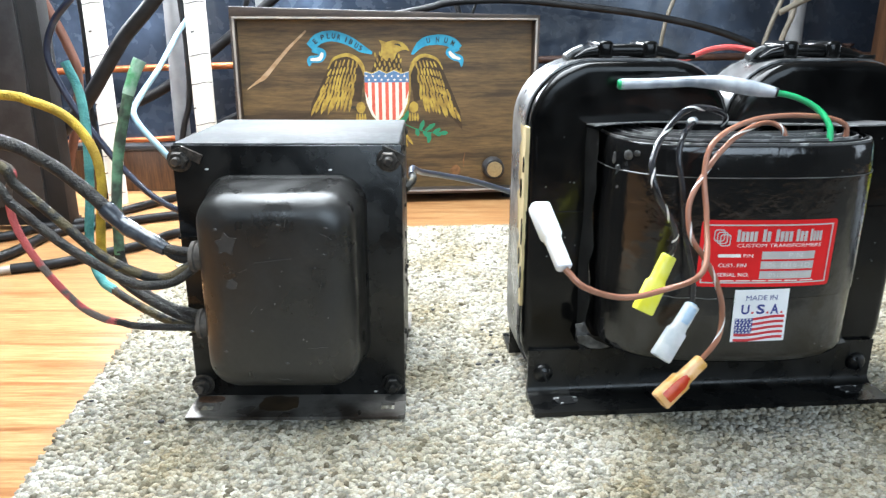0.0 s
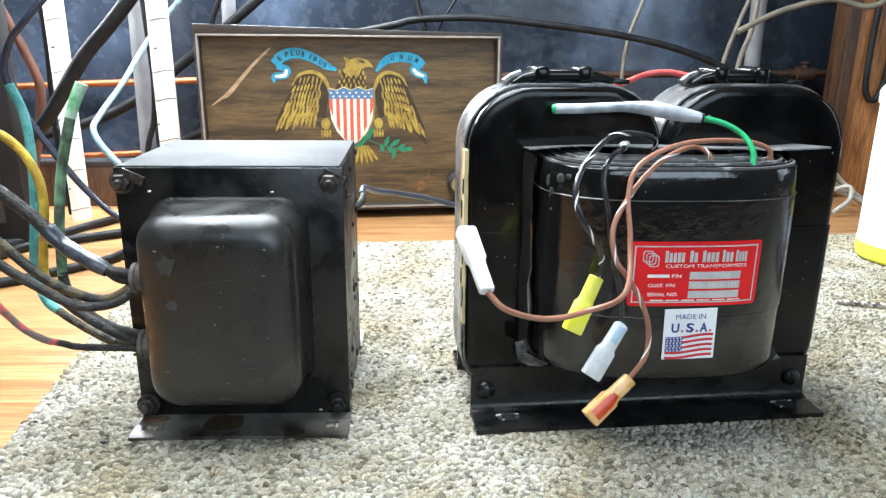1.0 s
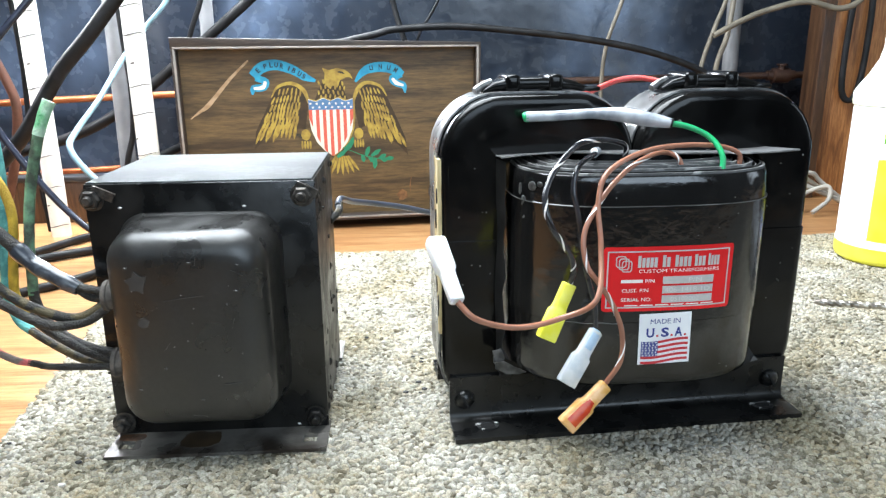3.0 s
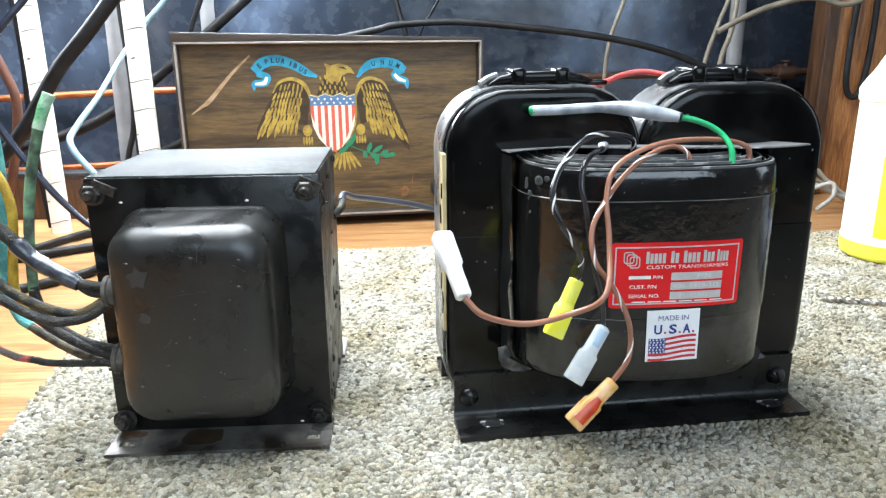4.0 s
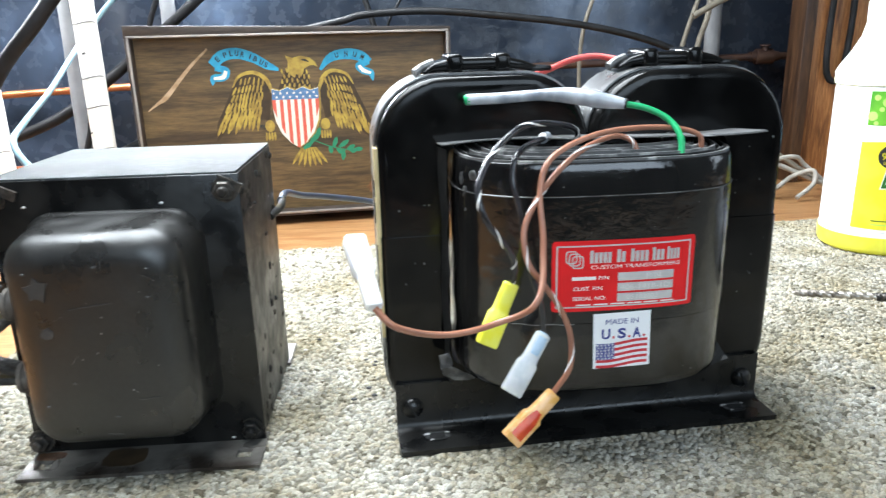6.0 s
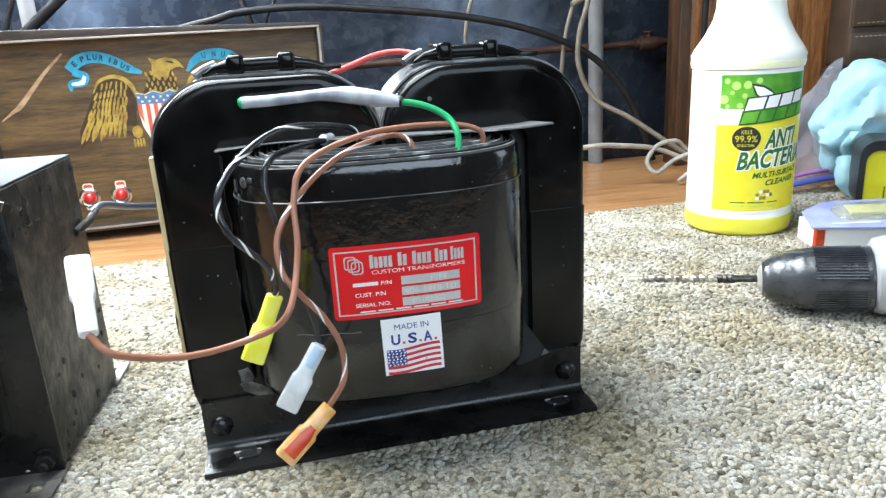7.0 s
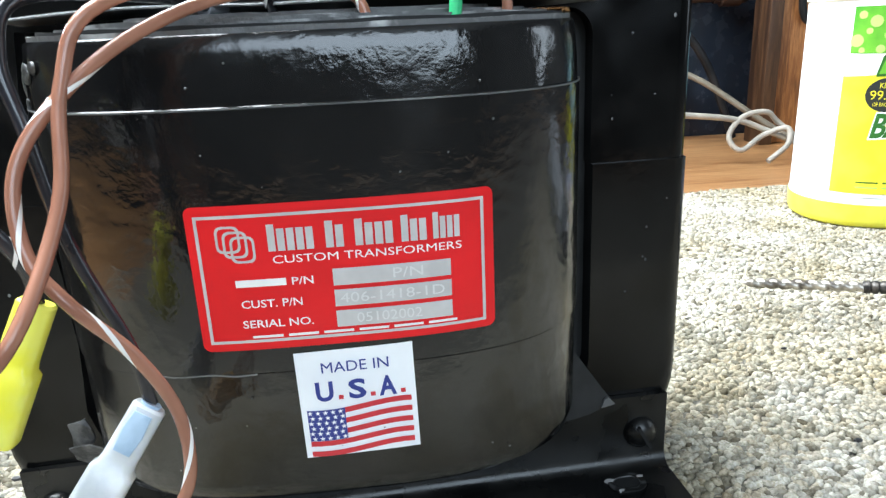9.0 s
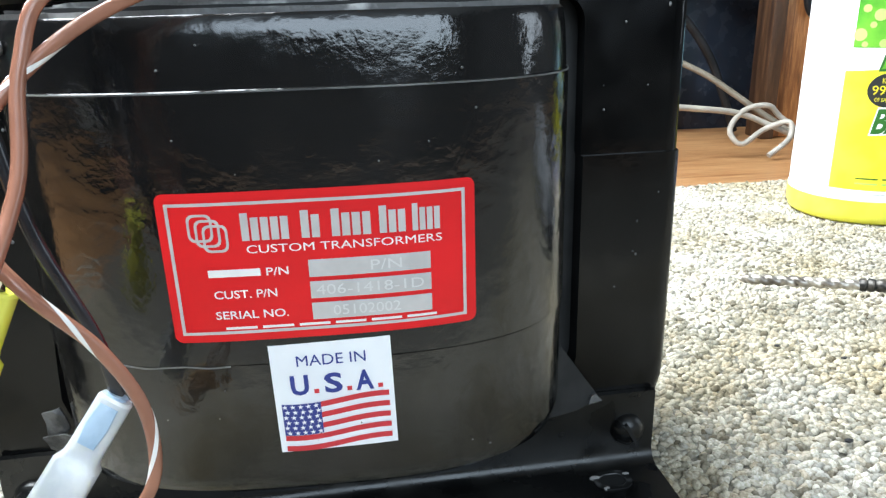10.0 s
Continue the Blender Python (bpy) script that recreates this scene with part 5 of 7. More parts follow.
def eagle_box():
    t = thing("radio_box", "wood-grained box with a printed eagle, pilot lights and a knob", "box", (0, 0.64, 0), 6.0)
    depth, wall = 0.115, 0.0045
    part("front_panel", block(BX0 + wall, BX1 - wall, 0.0110, 0.0150, BZ0 + wall, BZ1 - wall), VENEER, t, "brown wood-grain front panel")
    part("back_panel", block(BX0 + wall, BX1 - wall, depth - 0.004, depth, BZ0 + wall, BZ1 - wall), DARKWOOD, t)
    bm = block(BX0, BX1, 0.0004, depth, BZ1 - wall, BZ1, 0.0006)
    for v in bm.verts:
        if v.co.z > BZ1 - 0.002:
            v.co.z += 0.0058 * (BX1 - v.co.x) / (BX1 - BX0)   # the top board is thicker at one end
    part("top_board", bm, DARKWOOD, t)
    part("bottom_board", block(BX0, BX1, 0.0004, depth, BZ0, BZ0 + wall, 0.0006), DARKWOOD, t)
    for a in (BX0, BX1 - wall):
        part("side_board", block(a, a + wall, 0.0004, depth, BZ0 + wall, BZ1 - wall, 0.0006), DARKWOOD, t)
    # pale bead round the recessed front
    b = 0.0018
    for x0, x1, z0, z1 in ((BX0 + 0.002, BX1 - 0.002, BZ1 - 0.0042, BZ1 - 0.0042 + b), (BX0 + 0.002, BX1 - 0.002, BZ0 + 0.0020, BZ0 + 0.0020 + b),
                           (BX0 + 0.002, BX0 + 0.002 + b, BZ0 + 0.0038, BZ1 - 0.0042), (BX1 - 0.002 - b, BX1 - 0.002, BZ0 + 0.0038, BZ1 - 0.0042)):
        part("trim_bead", block(x0, x1, -0.0006, 0.0006, z0, z1, 0.0003, 1), GREYTRIM, t)
    for x in (BX0 + 0.02, BX1 - 0.02):
        for y in (0.02, depth - 0.02):
            part("foot", lathe(((0, -0.0085), (0.006, -0.0085), (0.007, 0.0), (0, 0.0006)), (x, y, BZ0), (0, 0, 1), 16), BLACKPLASTIC, t)


    def put(bm, mat, name, lift, parent=None):
        for v in bm.verts:
            v.co = Vector((0.03 + (v.co.x - 0.03) * 1.016, 0.0110 - lift, 0.15 + (v.co.y - 0.15) * 1.016))
        bmesh.ops.recalc_face_normals(bm, faces=bm.faces)
        return part(name, bm, mat, parent or t, smooth=0)

    def band(path, widths, bm=None):
        """A flat strip along a smooth path."""
        bm = bm or bmesh.new()
        pts = spline([(x, y, 0) for x, y in path], 6)
        left, right = [], []
        for i, c in enumerate(pts):
            d = (pts[min(i + 1, len(pts) - 1)] - pts[max(i - 1, 0)]).normalized()
            f = i / (len(pts) - 1)
            k = f * (len(widths) - 1)
            w = widths[int(k)] + (widths[min(int(k) + 1, len(widths) - 1)] - widths[int(k)]) * (k - int(k))
            nrm = Vector((-d.y, d.x, 0))
            left.append(bm.verts.new(c + nrm * w))
            right.append(bm.verts.new(c - nrm * w))
        for i in range(len(pts) - 1):
            bm.faces.new((left[i], right[i], right[i + 1], left[i + 1]))
        return bm

    def feather(bm, x, y, ang, ln, w):
        d, n = Vector((math.cos(ang), math.sin(ang))), Vector((-math.sin(ang), math.cos(ang)))
        o = [Vector((x, y)) + d * ln * f + n * w * g for f, g in ((0, -0.55), (0.55, -1), (0.85, -0.6), (1, 0), (0.85, 0.6), (0.55, 1), (0, 0.55))]
        flat([(p.x, p.y) for p in o], bm)

    # wings: brown ground, rows of gold feathers, gold leading edge
    for sgn, shoulder, top, tip in ((-1, (-0.0520, 0.1110), (-0.0700, 0.1265), (-0.1015, 0.0690)), (1, (-0.0120, 0.1110), (0.0040, 0.1260), (0.0362, 0.0600))):
        inner_low = (shoulder[0] + sgn * 0.004, 0.0850)
        outer = (top[0] + sgn * 0.0165, top[1] - 0.012)
        ground = [shoulder, (shoulder[0] + sgn * 0.004, 0.1205), (top[0] - sgn * 0.006, top[1] - 0.0005), (top[0] + sgn * 0.004, top[1] - 0.0005), (top[0] + sgn * 0.0120, top[1] - 0.0080),
                  (tip[0] - sgn * 0.010, (top[1] + tip[1]) / 2 + 0.002), (tip[0] - sgn * 0.002, tip[1] + 0.016), tip, (tip[0] - sgn * 0.009, tip[1] + 0.010), (tip[0] - sgn * 0.018, tip[1] + 0.016), (inner_low[0] + sgn * 0.006, 0.0880), inner_low]
        wing = put(flat(ground), EAGLEBROWN, "wing", 0.0003)
        rng = random.Random(5)
        for row, (f_in, count, ln) in enumerate(((0.17, 6, 0.0060), (0.32, 8, 0.0066), (0.47, 9, 0.0076), (0.62, 10, 0.0090), (0.78, 10, 0.0110), (0.93, 10, 0.0130))):
            for k in range(count):
                g = (k + 0.35 + 0.4 * (row % 2)) / count
                ax = shoulder[0] + (top[0] - shoulder[0]) * (0.25 + 1.15 * g)
                ay = shoulder[1] + (top[1] - shoulder[1]) * (0.9 - 0.2 * abs(g - 0.5))
                bx = inner_low[0] + (tip[0] - inner_low[0]) * (0.15 + 0.80 * g)
                by = inner_low[1] + (tip[1] + 0.010 - inner_low[1]) * g
                x, y = ax + (bx - ax) * (f_in - 0.12), ay + (by - ay) * (f_in - 0.12)
                ang = math.atan2(by - ay, bx - ax) + rng.uniform(-0.1, 0.1)
                bm = bmesh.new()
                feather(bm, x, y, ang, ln * rng.uniform(0.95, 1.2), 0.00088 + 0.00010 * row)
                put(bm, EAGLEGOLD, "feather", 0.00045, wing)
        edge = [(shoulder[0] - sgn * 0.001, shoulder[1] - 0.003), (shoulder[0] + sgn * 0.004, shoulder[1] + 0.0095), (top[0] - sgn * 0.004, top[1]), (top[0] + sgn * 0.008, top[1] - 0.0030), (top[0] + sgn * 0.014, top[1] - 0.012)]
        put(band(edge, (0.0011, 0.0019, 0.0016, 0.0012, 0.0004)), EAGLEGOLD, "wing_edge", 0.0006, wing)
    # neck, head, tail and legs
    body = put(flat([(-0.0470, 0.1100), (-0.0420, 0.1220), (-0.0375, 0.1290), (-0.0340, 0.1360), (-0.0250, 0.1350), (-0.0225, 0.1270), (-0.0200, 0.1190), (-0.0165, 0.1095), (-0.0240, 0.0650), (-0.0330, 0.0600), (-0.0420, 0.0700)]), EAGLEBROWN, "body", 0.0003)
    bm = bmesh.new()
    rng = random.Random(2)
    for r in range(5):
        for k in range(6):
            feather(bm, -0.0425 + 0.0042 * k + 0.002 * (r % 2), 0.1285 - 0.0042 * r + 0.001 * math.sin(k), -1.57 + rng.uniform(-0.2, 0.2), 0.0042, 0.0010)
    put(bm, EAGLEGOLD, "neck_feathers", 0.00045, body)
    head = put(flat([(-0.0375, 0.1265), (-0.0365, 0.1340), (-0.0385, 0.1395), (-0.0325, 0.1375), (-0.0255, 0.1392), (-0.0185, 0.1375), (-0.0140, 0.1340), (-0.0118, 0.1295), (-0.0150, 0.1310), (-0.0180, 0.1310), (-0.0230, 0.1285), (-0.0260, 0.1220), (-0.0300, 0.1240), (-0.0330, 0.1215)]), EAGLEGOLD, "head", 0.0006, body)
    put(band([(-0.0250, 0.1358), (-0.0215, 0.1352), (-0.0190, 0.1338)], (0.0005, 0.0008, 0.0003)), BLACKINK, "eye_line", 0.0008, body)
    for k in range(7):
        bm = bmesh.new()
        feather(bm, -0.0245 + 0.0018 * (k - 3), 0.0610, -1.57 + (k - 3) * 0.2, 0.0175, 0.0014)
        put(bm, EAGLEGOLD, "tail_feather", 0.00055 + 0.00002 * k, body)
    for x in (-0.0560, -0.0085):
        bm = flat([(x + 0.0042 * math.cos(2 * math.pi * k / 10), 0.0810 + 0.0052 * math.sin(2 * math.pi * k / 10)) for k in range(10)])
        for k in range(4):
            feather(bm, x - 0.0036 + 0.0024 * k, 0.0755, -1.57, 0.0075, 0.0011)
        put(bm, EAGLEGOLD, "talon", 0.0005, body)
    for k in range(3):
        put(band([(-0.0830 + 0.006 * k, 0.0830 + 0.003 * k), (-0.0700, 0.0825 + 0.001 * k), (-0.0580, 0.0815 - 0.002 * k)], (0.0003, 0.0003, 0.0004)), BLACKINK, "arrow", 0.00035, body)
        put(flat([(-0.0860 + 0.006 * k, 0.0830 + 0.003 * k), (-0.0805 + 0.006 * k, 0.0850 + 0.003 * k), (-0.0812 + 0.006 * k, 0.0808 + 0.003 * k)]), BLACKINK, "arrowhead", 0.0004, body)
    # shield
    sx0, sx1, sz1, szb = -0.0522, -0.0128, 0.1135, 0.0615
    cx = (sx0 + sx1) / 2

    def shield_outline(grow=0.0):
        half = (sx1 - sx0) / 2 + grow
        right = [(cx + half, sz1 - 0.0010 + grow), (cx + half, 0.0960), (cx + half * 0.93, 0.0850), (cx + half * 0.70, 0.0740), (cx + half * 0.35, 0.0660), (cx, szb - grow)]
        topline = [(cx - half, sz1 - 0.0010 + grow), (cx - half * 0.66, sz1 - 0.0030 + grow), (cx - half * 0.33, sz1 + grow), (cx, sz1 - 0.0028 + grow), (cx + half * 0.33, sz1 + grow), (cx + half * 0.66, sz1 - 0.0030 + grow)]
        return topline + right + [(2 * cx - x, z) for x, z in right[-2:0:-1]]

    shield = put(flat([(x + 0.0008, z) for x, z in shield_outline(0.0009)]), EAGLEGOLD, "shield", 0.0008)
    put(flat(shield_outline()), PRINTWHITE, "shield_field", 0.0010, shield)
    half = (sx1 - sx0) / 2

    def low(x):
        f = abs(x - cx) / half
        return szb + (0.0960 - szb) * (f ** 1.75)

    n = 13
    for k in range(0, n, 2):
        a, b = sx0 + (sx1 - sx0) * k / n, sx0 + (sx1 - sx0) * (k + 1) / n
        put(flat([(a, 0.1035), (a, max(low(a), szb)), ((a + b) / 2, low((a + b) / 2)), (b, low(b)), (b, 0.1035)]), SHIELDRED, "red_stripe", 0.0012, shield)
    put(flat([(sx0, 0.1030), (sx0, 0.1120), (cx - half * 0.66, 0.1102), (cx - half * 0.33, 0.1130), (cx, 0.1105), (cx + half * 0.33, 0.1130), (cx + half * 0.66, 0.1102), (sx1, 0.1120), (sx1, 0.1030)]), SHIELDBLUE, "blue_chief", 0.0013, shield)
    bm = bmesh.new()
    for j in range(2):
        for i in range(7):
            x, z = sx0 + (sx1 - sx0) * (i + 0.3 + 0.4 * j) / 7, 0.1085 - 0.0033 * j
            flat([(x + 0.0014 * (1 if q % 2 == 0 else 0.45) * math.sin(q * math.pi / 5), z + 0.0014 * (1 if q % 2 == 0 else 0.45) * math.cos(q * math.pi / 5)) for q in range(10)], bm)
    put(bm, PRINTWHITE, "stars", 0.0015, shield)
    # ribbons with the motto
    for words, path, tail in (("E PLURIBUS", [(-0.0985, 0.1330), (-0.0910, 0.1400), (-0.0790, 0.1425), (-0.0650, 0.1385), (-0.0540, 0.1320), (-0.0448, 0.1282)], [(-0.0965, 0.1315), (-0.0880, 0.1285), (-0.0905, 0.1235), (-0.0985, 0.1225), (-0.0998, 0.1170)]),
                              ("UNUM", [(-0.0098, 0.1270), (-0.0035, 0.1345), (0.0040, 0.1385), (0.0160, 0.1395), (0.0260, 0.1370), (0.0325, 0.1320)], [(0.0320, 0.1330), (0.0235, 0.1295), (0.0270, 0.1255), (0.0335, 0.1230), (0.0350, 0.1165)])):
        rb = put(band(path, (0.0042, 0.0046, 0.0045, 0.0040, 0.0034, 0.0012) if words[0] == "E" else (0.0010, 0.0030, 0.0040, 0.0045, 0.0045, 0.0035)), RIBBON, "ribbon", 0.0004)
        put(band(tail, (0.0026, 0.0030, 0.0032, 0.0030, 0.0006)), RIBBON, "ribbon_tail", 0.0005, rb)
        put(band(tail[1:4], (0.0012, 0.0018, 0.0010)), PRINTWHITE, "ribbon_fold", 0.0006, rb)
        pts = spline([(x, y, 0) for x, y in path], 12)
        lo, hi = (0.10, 0.84) if words[0] == "E" else (0.36, 0.90)
        for k, ch in enumerate(words):
            if ch == " ":
                continue
            i = int((lo + (hi - lo) * (k + 0.5) / len(words)) * (len(pts) - 2))
            d = (pts[i + 1] - pts[i]).normalized()
            bm = lettering(ch, 0.0030 if ch != "I" else 0.0010, 0.0044, 0, 0, bold=0.03)
            turned(bm, Matrix.Translation(pts[i]) @ Matrix.Rotation(math.atan2(d.y, d.x), 4, "Z"))
            put(bm, BLACKINK, "letter", 0.0006, rb)
    # branch
    br = put(band([(-0.0235, 0.0690), (-0.0080, 0.0620), (0.0060, 0.0580), (0.0190, 0.0570)], (0.0004, 0.0004, 0.0003)), LEAFGREEN, "branch", 0.0011)
    for x, z, a, ln in ((-0.0230, 0.0640, 0.9, 0.012), (-0.0175, 0.0680, 1.2, 0.011), (-0.0290, 0.0600, 0.6, 0.010), (-0.0030, 0.0600, 1.2, 0.010), (0.0020, 0.0600, 0.6, 0.011), (0.0090, 0.0575, 0.5, 0.008), (0.0150, 0.0570, 0.1, 0.008), (0.0000, 0.0590, -0.8, 0.007), (0.0060, 0.0580, -1.7, 0.010), (-0.0060, 0.0615, -1.4, 0.007), (0.0110, 0.0575, -0.4, 0.006)):
        bm = bmesh.new()
        feather(bm, x, z, a, ln, 0.0021)
        put(bm, LEAFGREEN, "leaf", 0.0012, br)
    # wear and knots of the panel
    put(band([(-0.1015, 0.1465), (-0.1180, 0.1310), (-0.1380, 0.1090), (-0.1450, 0.1040), (-0.1540, 0.0975)], (0.0008, 0.0013, 0.0020, 0.0012, 0.0004)), SCUFF, "scuff_mark", 0.0003)
    put(flat([(0.0300 + 0.0048 * math.cos(2 * math.pi * k / 12) + 0.0012 * math.sin(3 * k), 0.0225 + 0.0052 * math.sin(2 * math.pi * k / 12)) for k in range(12)]), KNOTWOOD, "wood_knot", 0.0003)
    put(band([(0.0390, 0.0400), (0.0375, 0.0310), (0.0380, 0.0250)], (0.0002, 0.0006, 0.0002)), KNOTWOOD, "grain_mark", 0.0003)
    # pilot lights on small plates, and a knob
    for x in (-0.1022, -0.0770):
        o = rounded(0.0085, 0.0230, 0.0022, 3, x, 0.0305)
        p = put(flat(o), PRINTWHITE, "lamp_plate", 0.0004)
        put(flat(rounded(0.0064, 0.0050, 0.0010, 2, x, 0.0385)), SHIELDRED, "red_tag", 0.0007, p)
        lamp = part("pilot_lamp", lathe(((0.0, 0.0), (0.0085, 0.0), (0.0085, 0.0012), (0.0068, 0.0022), (0.0060, 0.0018), (0.0050, 0.0018)), (x - 0.002, 0.0105, 0.0280), (0, -1, 0), 20), CHROME, t, "chrome-ringed red pilot lamp")
        part("lens", lathe(((0.0, 0.001), (0.0052, 0.001), (0.0048, 0.0036), (0.0030, 0.0052), (0.0, 0.0058)), (x - 0.002, 0.0105, 0.0280), (0, -1, 0), 16), REDGEM, lamp)
    k = part("knob", lathe(((0.0, 0.0), (0.0095, 0.0), (0.0105, 0.001), (0.0098, 0.0100), (0.0086, 0.0115), (0.0070, 0.0116)), (0.0655, 0.0105, 0.0228), (0, -1, 0), 28), BLACKPLASTIC, t, "black knob with a spun metal face")
    part("knob_face", lathe(((0.0, 0.0100), (0.0072, 0.0100), (0.0072, 0.0124), (0.0, 0.0126)), (0.0655, 0.0105, 0.0228), (0, -1, 0), 28), KNOBFACE, k)
    return t


eagle_box()


# ---- pipes and cables behind the bench ----
def wire(name, label, category, points, radius, mat, group=""):
    return tagged(part(name, tube(points, radius, 10, 8), mat), label, category, group)


def standing_pole(name, label, x_low, x_top, y, r, z_low, mat, marks=0):
    p = thing(name, label, "pole", (0, 0, 0))
    lo, hi = Vector((x_low, y, z_low)), Vector((x_top, y, 0.42))
    hi = lo + (hi - lo)
    part("pipe", tube([lo, lo.lerp(hi, 0.33), lo.lerp(hi, 0.66), hi], r, 20, 3), mat, p)
    rng = random.Random(int(abs(x_low) * 1000))
    for k in range(marks):
        f = (k + rng.uniform(0.2, 0.8)) / marks * 0.62
        c = lo.lerp(hi, f)
        if k % 3 != 1:
            pts = [c + Vector((r * 1.02 * math.sin(a), -r * 1.02 * math.cos(a), 0.0012 * math.sin(2 * a))) for a in (-1.4, -0.7, 0.0, 0.7, 1.3)]
        else:
            pts = [c + Vector((r * 1.02 * math.sin(a), -r * 1.02 * math.cos(a), 0.0025 * (a + 1))) for a in (-0.9 + 0.2 * (k % 4), -0.75 + 0.2 * (k % 4), -0.6 + 0.2 * (k % 4))]
        part("dark_mark", tube(pts, 0.00032 if k % 3 != 1 else 0.0006, 5, 3), PVCMARK, p)
    return p


standing_pole("white_pole", "upright white plastic pipe with dark marks", -0.2865, -0.2865, 0.640, 0.0083, -0.008, PVC, 13)
standing_pole("white_pole", "upright white plastic pipe with dark marks", -0.1920, -0.1930, 0.620, 0.0089, -0.008, PVC, 13)
standing_pole("grey_pole", "upright grey plastic pipe in the shade", -0.2490, -0.2420, 0.720, 0.0078, -0.008, GREYPIPE)
standing_pole("grey_pole", "short-seen grey pipe behind the box", -0.1700, -0.1680, 0.770, 0.0072, -0.008, GREYPIPE)
standing_pole("grey_pole", "upright grey pipe against the wall", 0.4010, 0.3980, 0.785, 0.0082, -0.008, GREYPIPE)

pipe = thing("copper_pipe", "horizontal copper pipe along the wall", "pipe")
part("run", tube([(-0.75, 0.788, 0.088), (-0.38, 0.788, 0.1040), (-0.215, 0.788, 0.1100), (-0.12, 0.788, 0.1125)], 0.0037, 12, 4), COPPER, pipe)
pipe2 = thing("tarnished_pipe", "dark tarnished pipe along the wall with a fitting", "pipe")
part("run", tube([(-0.119, 0.789, 0.1125), (0.05, 0.789, 0.1155), (0.262, 0.789, 0.1195), (0.40, 0.789, 0.1215), (0.53, 0.789, 0.1225)], 0.0040, 12, 4), DARKPIPE, pipe2)
part("fitting", lathe(((0.0, -0.016), (0.0055, -0.016), (0.0055, -0.010), (0.0085, -0.009), (0.0085, 0.009), (0.0055, 0.010), (0.0055, 0.016), (0.0, 0.016)), (0.462, 0.789, 0.122), (1, 0, 0), 14), DARKPIPE, pipe2)
part("valve_stem", lathe(((0.0, 0.0), (0.004, 0.0), (0.004, 0.006), (0.006, 0.007), (0.006, 0.009), (0.0, 0.009)), (0.462, 0.787, 0.126), (0, 0, 1), 14), DARKPIPE, pipe2)
low = thing("copper_pipe", "lower copper pipe along the wall behind the poles", "pipe")
part("run", tube([(-0.75, 0.796, 0.010), (-0.34, 0.796, 0.0270), (-0.20, 0.796, 0.034), (0.1, 0.796, 0.045)], 0.0032, 12, 4), COPPER, low)

wire("thick_cable", "thick black cable slanting across the poles", "cable", [(-0.150, 0.58, 0.240), (-0.207, 0.57, 0.170), (-0.237, 0.57, 0.138), (-0.272, 0.57, 0.090), (-0.309, 0.57, 0.055), (-0.351, 0.565, 0.023), (-0.41, 0.56, -0.003)], 0.0058, RUBBER)
wire("navy_cable", "dark glossy cable curving down to the bench", "cable", [(-0.205, 0.49, 0.195), (-0.229, 0.48, 0.166), (-0.243, 0.48, 0.150), (-0.249, 0.48, 0.130), (-0.241, 0.48, 0.106), (-0.225, 0.48, 0.078), (-0.205, 0.48, 0.050), (-0.180, 0.48, 0.028), (-0.130, 0.50, -0.002)], 0.0023, NAVY)
wire("pale_blue_cord", "pale blue cord hanging in a loose bend", "cable", [(-0.165, 0.69, 0.230), (-0.1808, 0.675, 0.1969), (-0.197, 0.668, 0.1773), (-0.2195, 0.660, 0.1480), (-0.2203, 0.600, 0.1173), (-0.2157, 0.540, 0.0981), (-0.2092, 0.510, 0.0879), (-0.1873, 0.490, 0.0698), (-0.150, 0.490, 0.030), (-0.10, 0.50, 0.000)], 0.0023, PALEBLUE)
wire("brown_cord", "brown cord hanging beside the cabinet", "cable", [(-0.335, 0.62, 0.215), (-0.318, 0.62, 0.171), (-0.303, 0.62, 0.134), (-0.298, 0.62, 0.106), (-0.310, 0.62, 0.053), (-0.33, 0.62, -0.002)], 0.0040, BROWNCORD)
wire("thin_cable", "thin black cable hanging behind the pole", "cable", [(-0.226, 0.68, 0.240), (-0.224, 0.68, 0.173), (-0.222, 0.68, 0.123), (-0.225, 0.68, 0.082), (-0.234, 0.68, 0.052), (-0.245, 0.68, -0.004)], 0.0028, RUBBER)
wire("thin_cable", "thin black cable hanging by the cabinet", "cable", [(-0.300, 0.64, 0.230), (-0.297, 0.64, 0.150), (-0.300, 0.64, 0.080), (-0.296, 0.64, -0.004)], 0.0022, RUBBER)
wire("black_cable", "black cable slung low behind the poles", "cable", [(-0.02, 0.755, 0.275), (-0.085, 0.752, 0.232), (-0.15, 0.75, 0.180), (-0.197, 0.745, 0.142), (-0.263, 0.74, 0.093), (-0.313, 0.74, 0.070), (-0.367, 0.74, 0.055), (-0.45, 0.74, 0.03)], 0.0052, RUBBER)
wire("black_cable", "black cable behind the box's end", "cable", [(-0.16, 0.77, 0.075), (-0.21, 0.765, 0.055), (-0.26, 0.76, 0.030), (-0.30, 0.76, -0.002)], 0.0045, RUBBER)
wire("black_cable", "long black cable arching across the wall", "cable", [(-0.20, 0.755, 0.140), (-0.10, 0.750, 0.150), (-0.003, 0.75, 0.168), (0.026, 0.75, 0.1745), (0.085, 0.75, 0.177), (0.150, 0.75, 0.172), (0.233, 0.75, 0.162), (0.300, 0.75, 0.148), (0.353, 0.75, 0.129), (0.390, 0.75, 0.107), (0.423, 0.75, 0.069), (0.444, 0.75, 0.025), (0.455, 0.75, -0.003)], 0.0036, RUBBER)
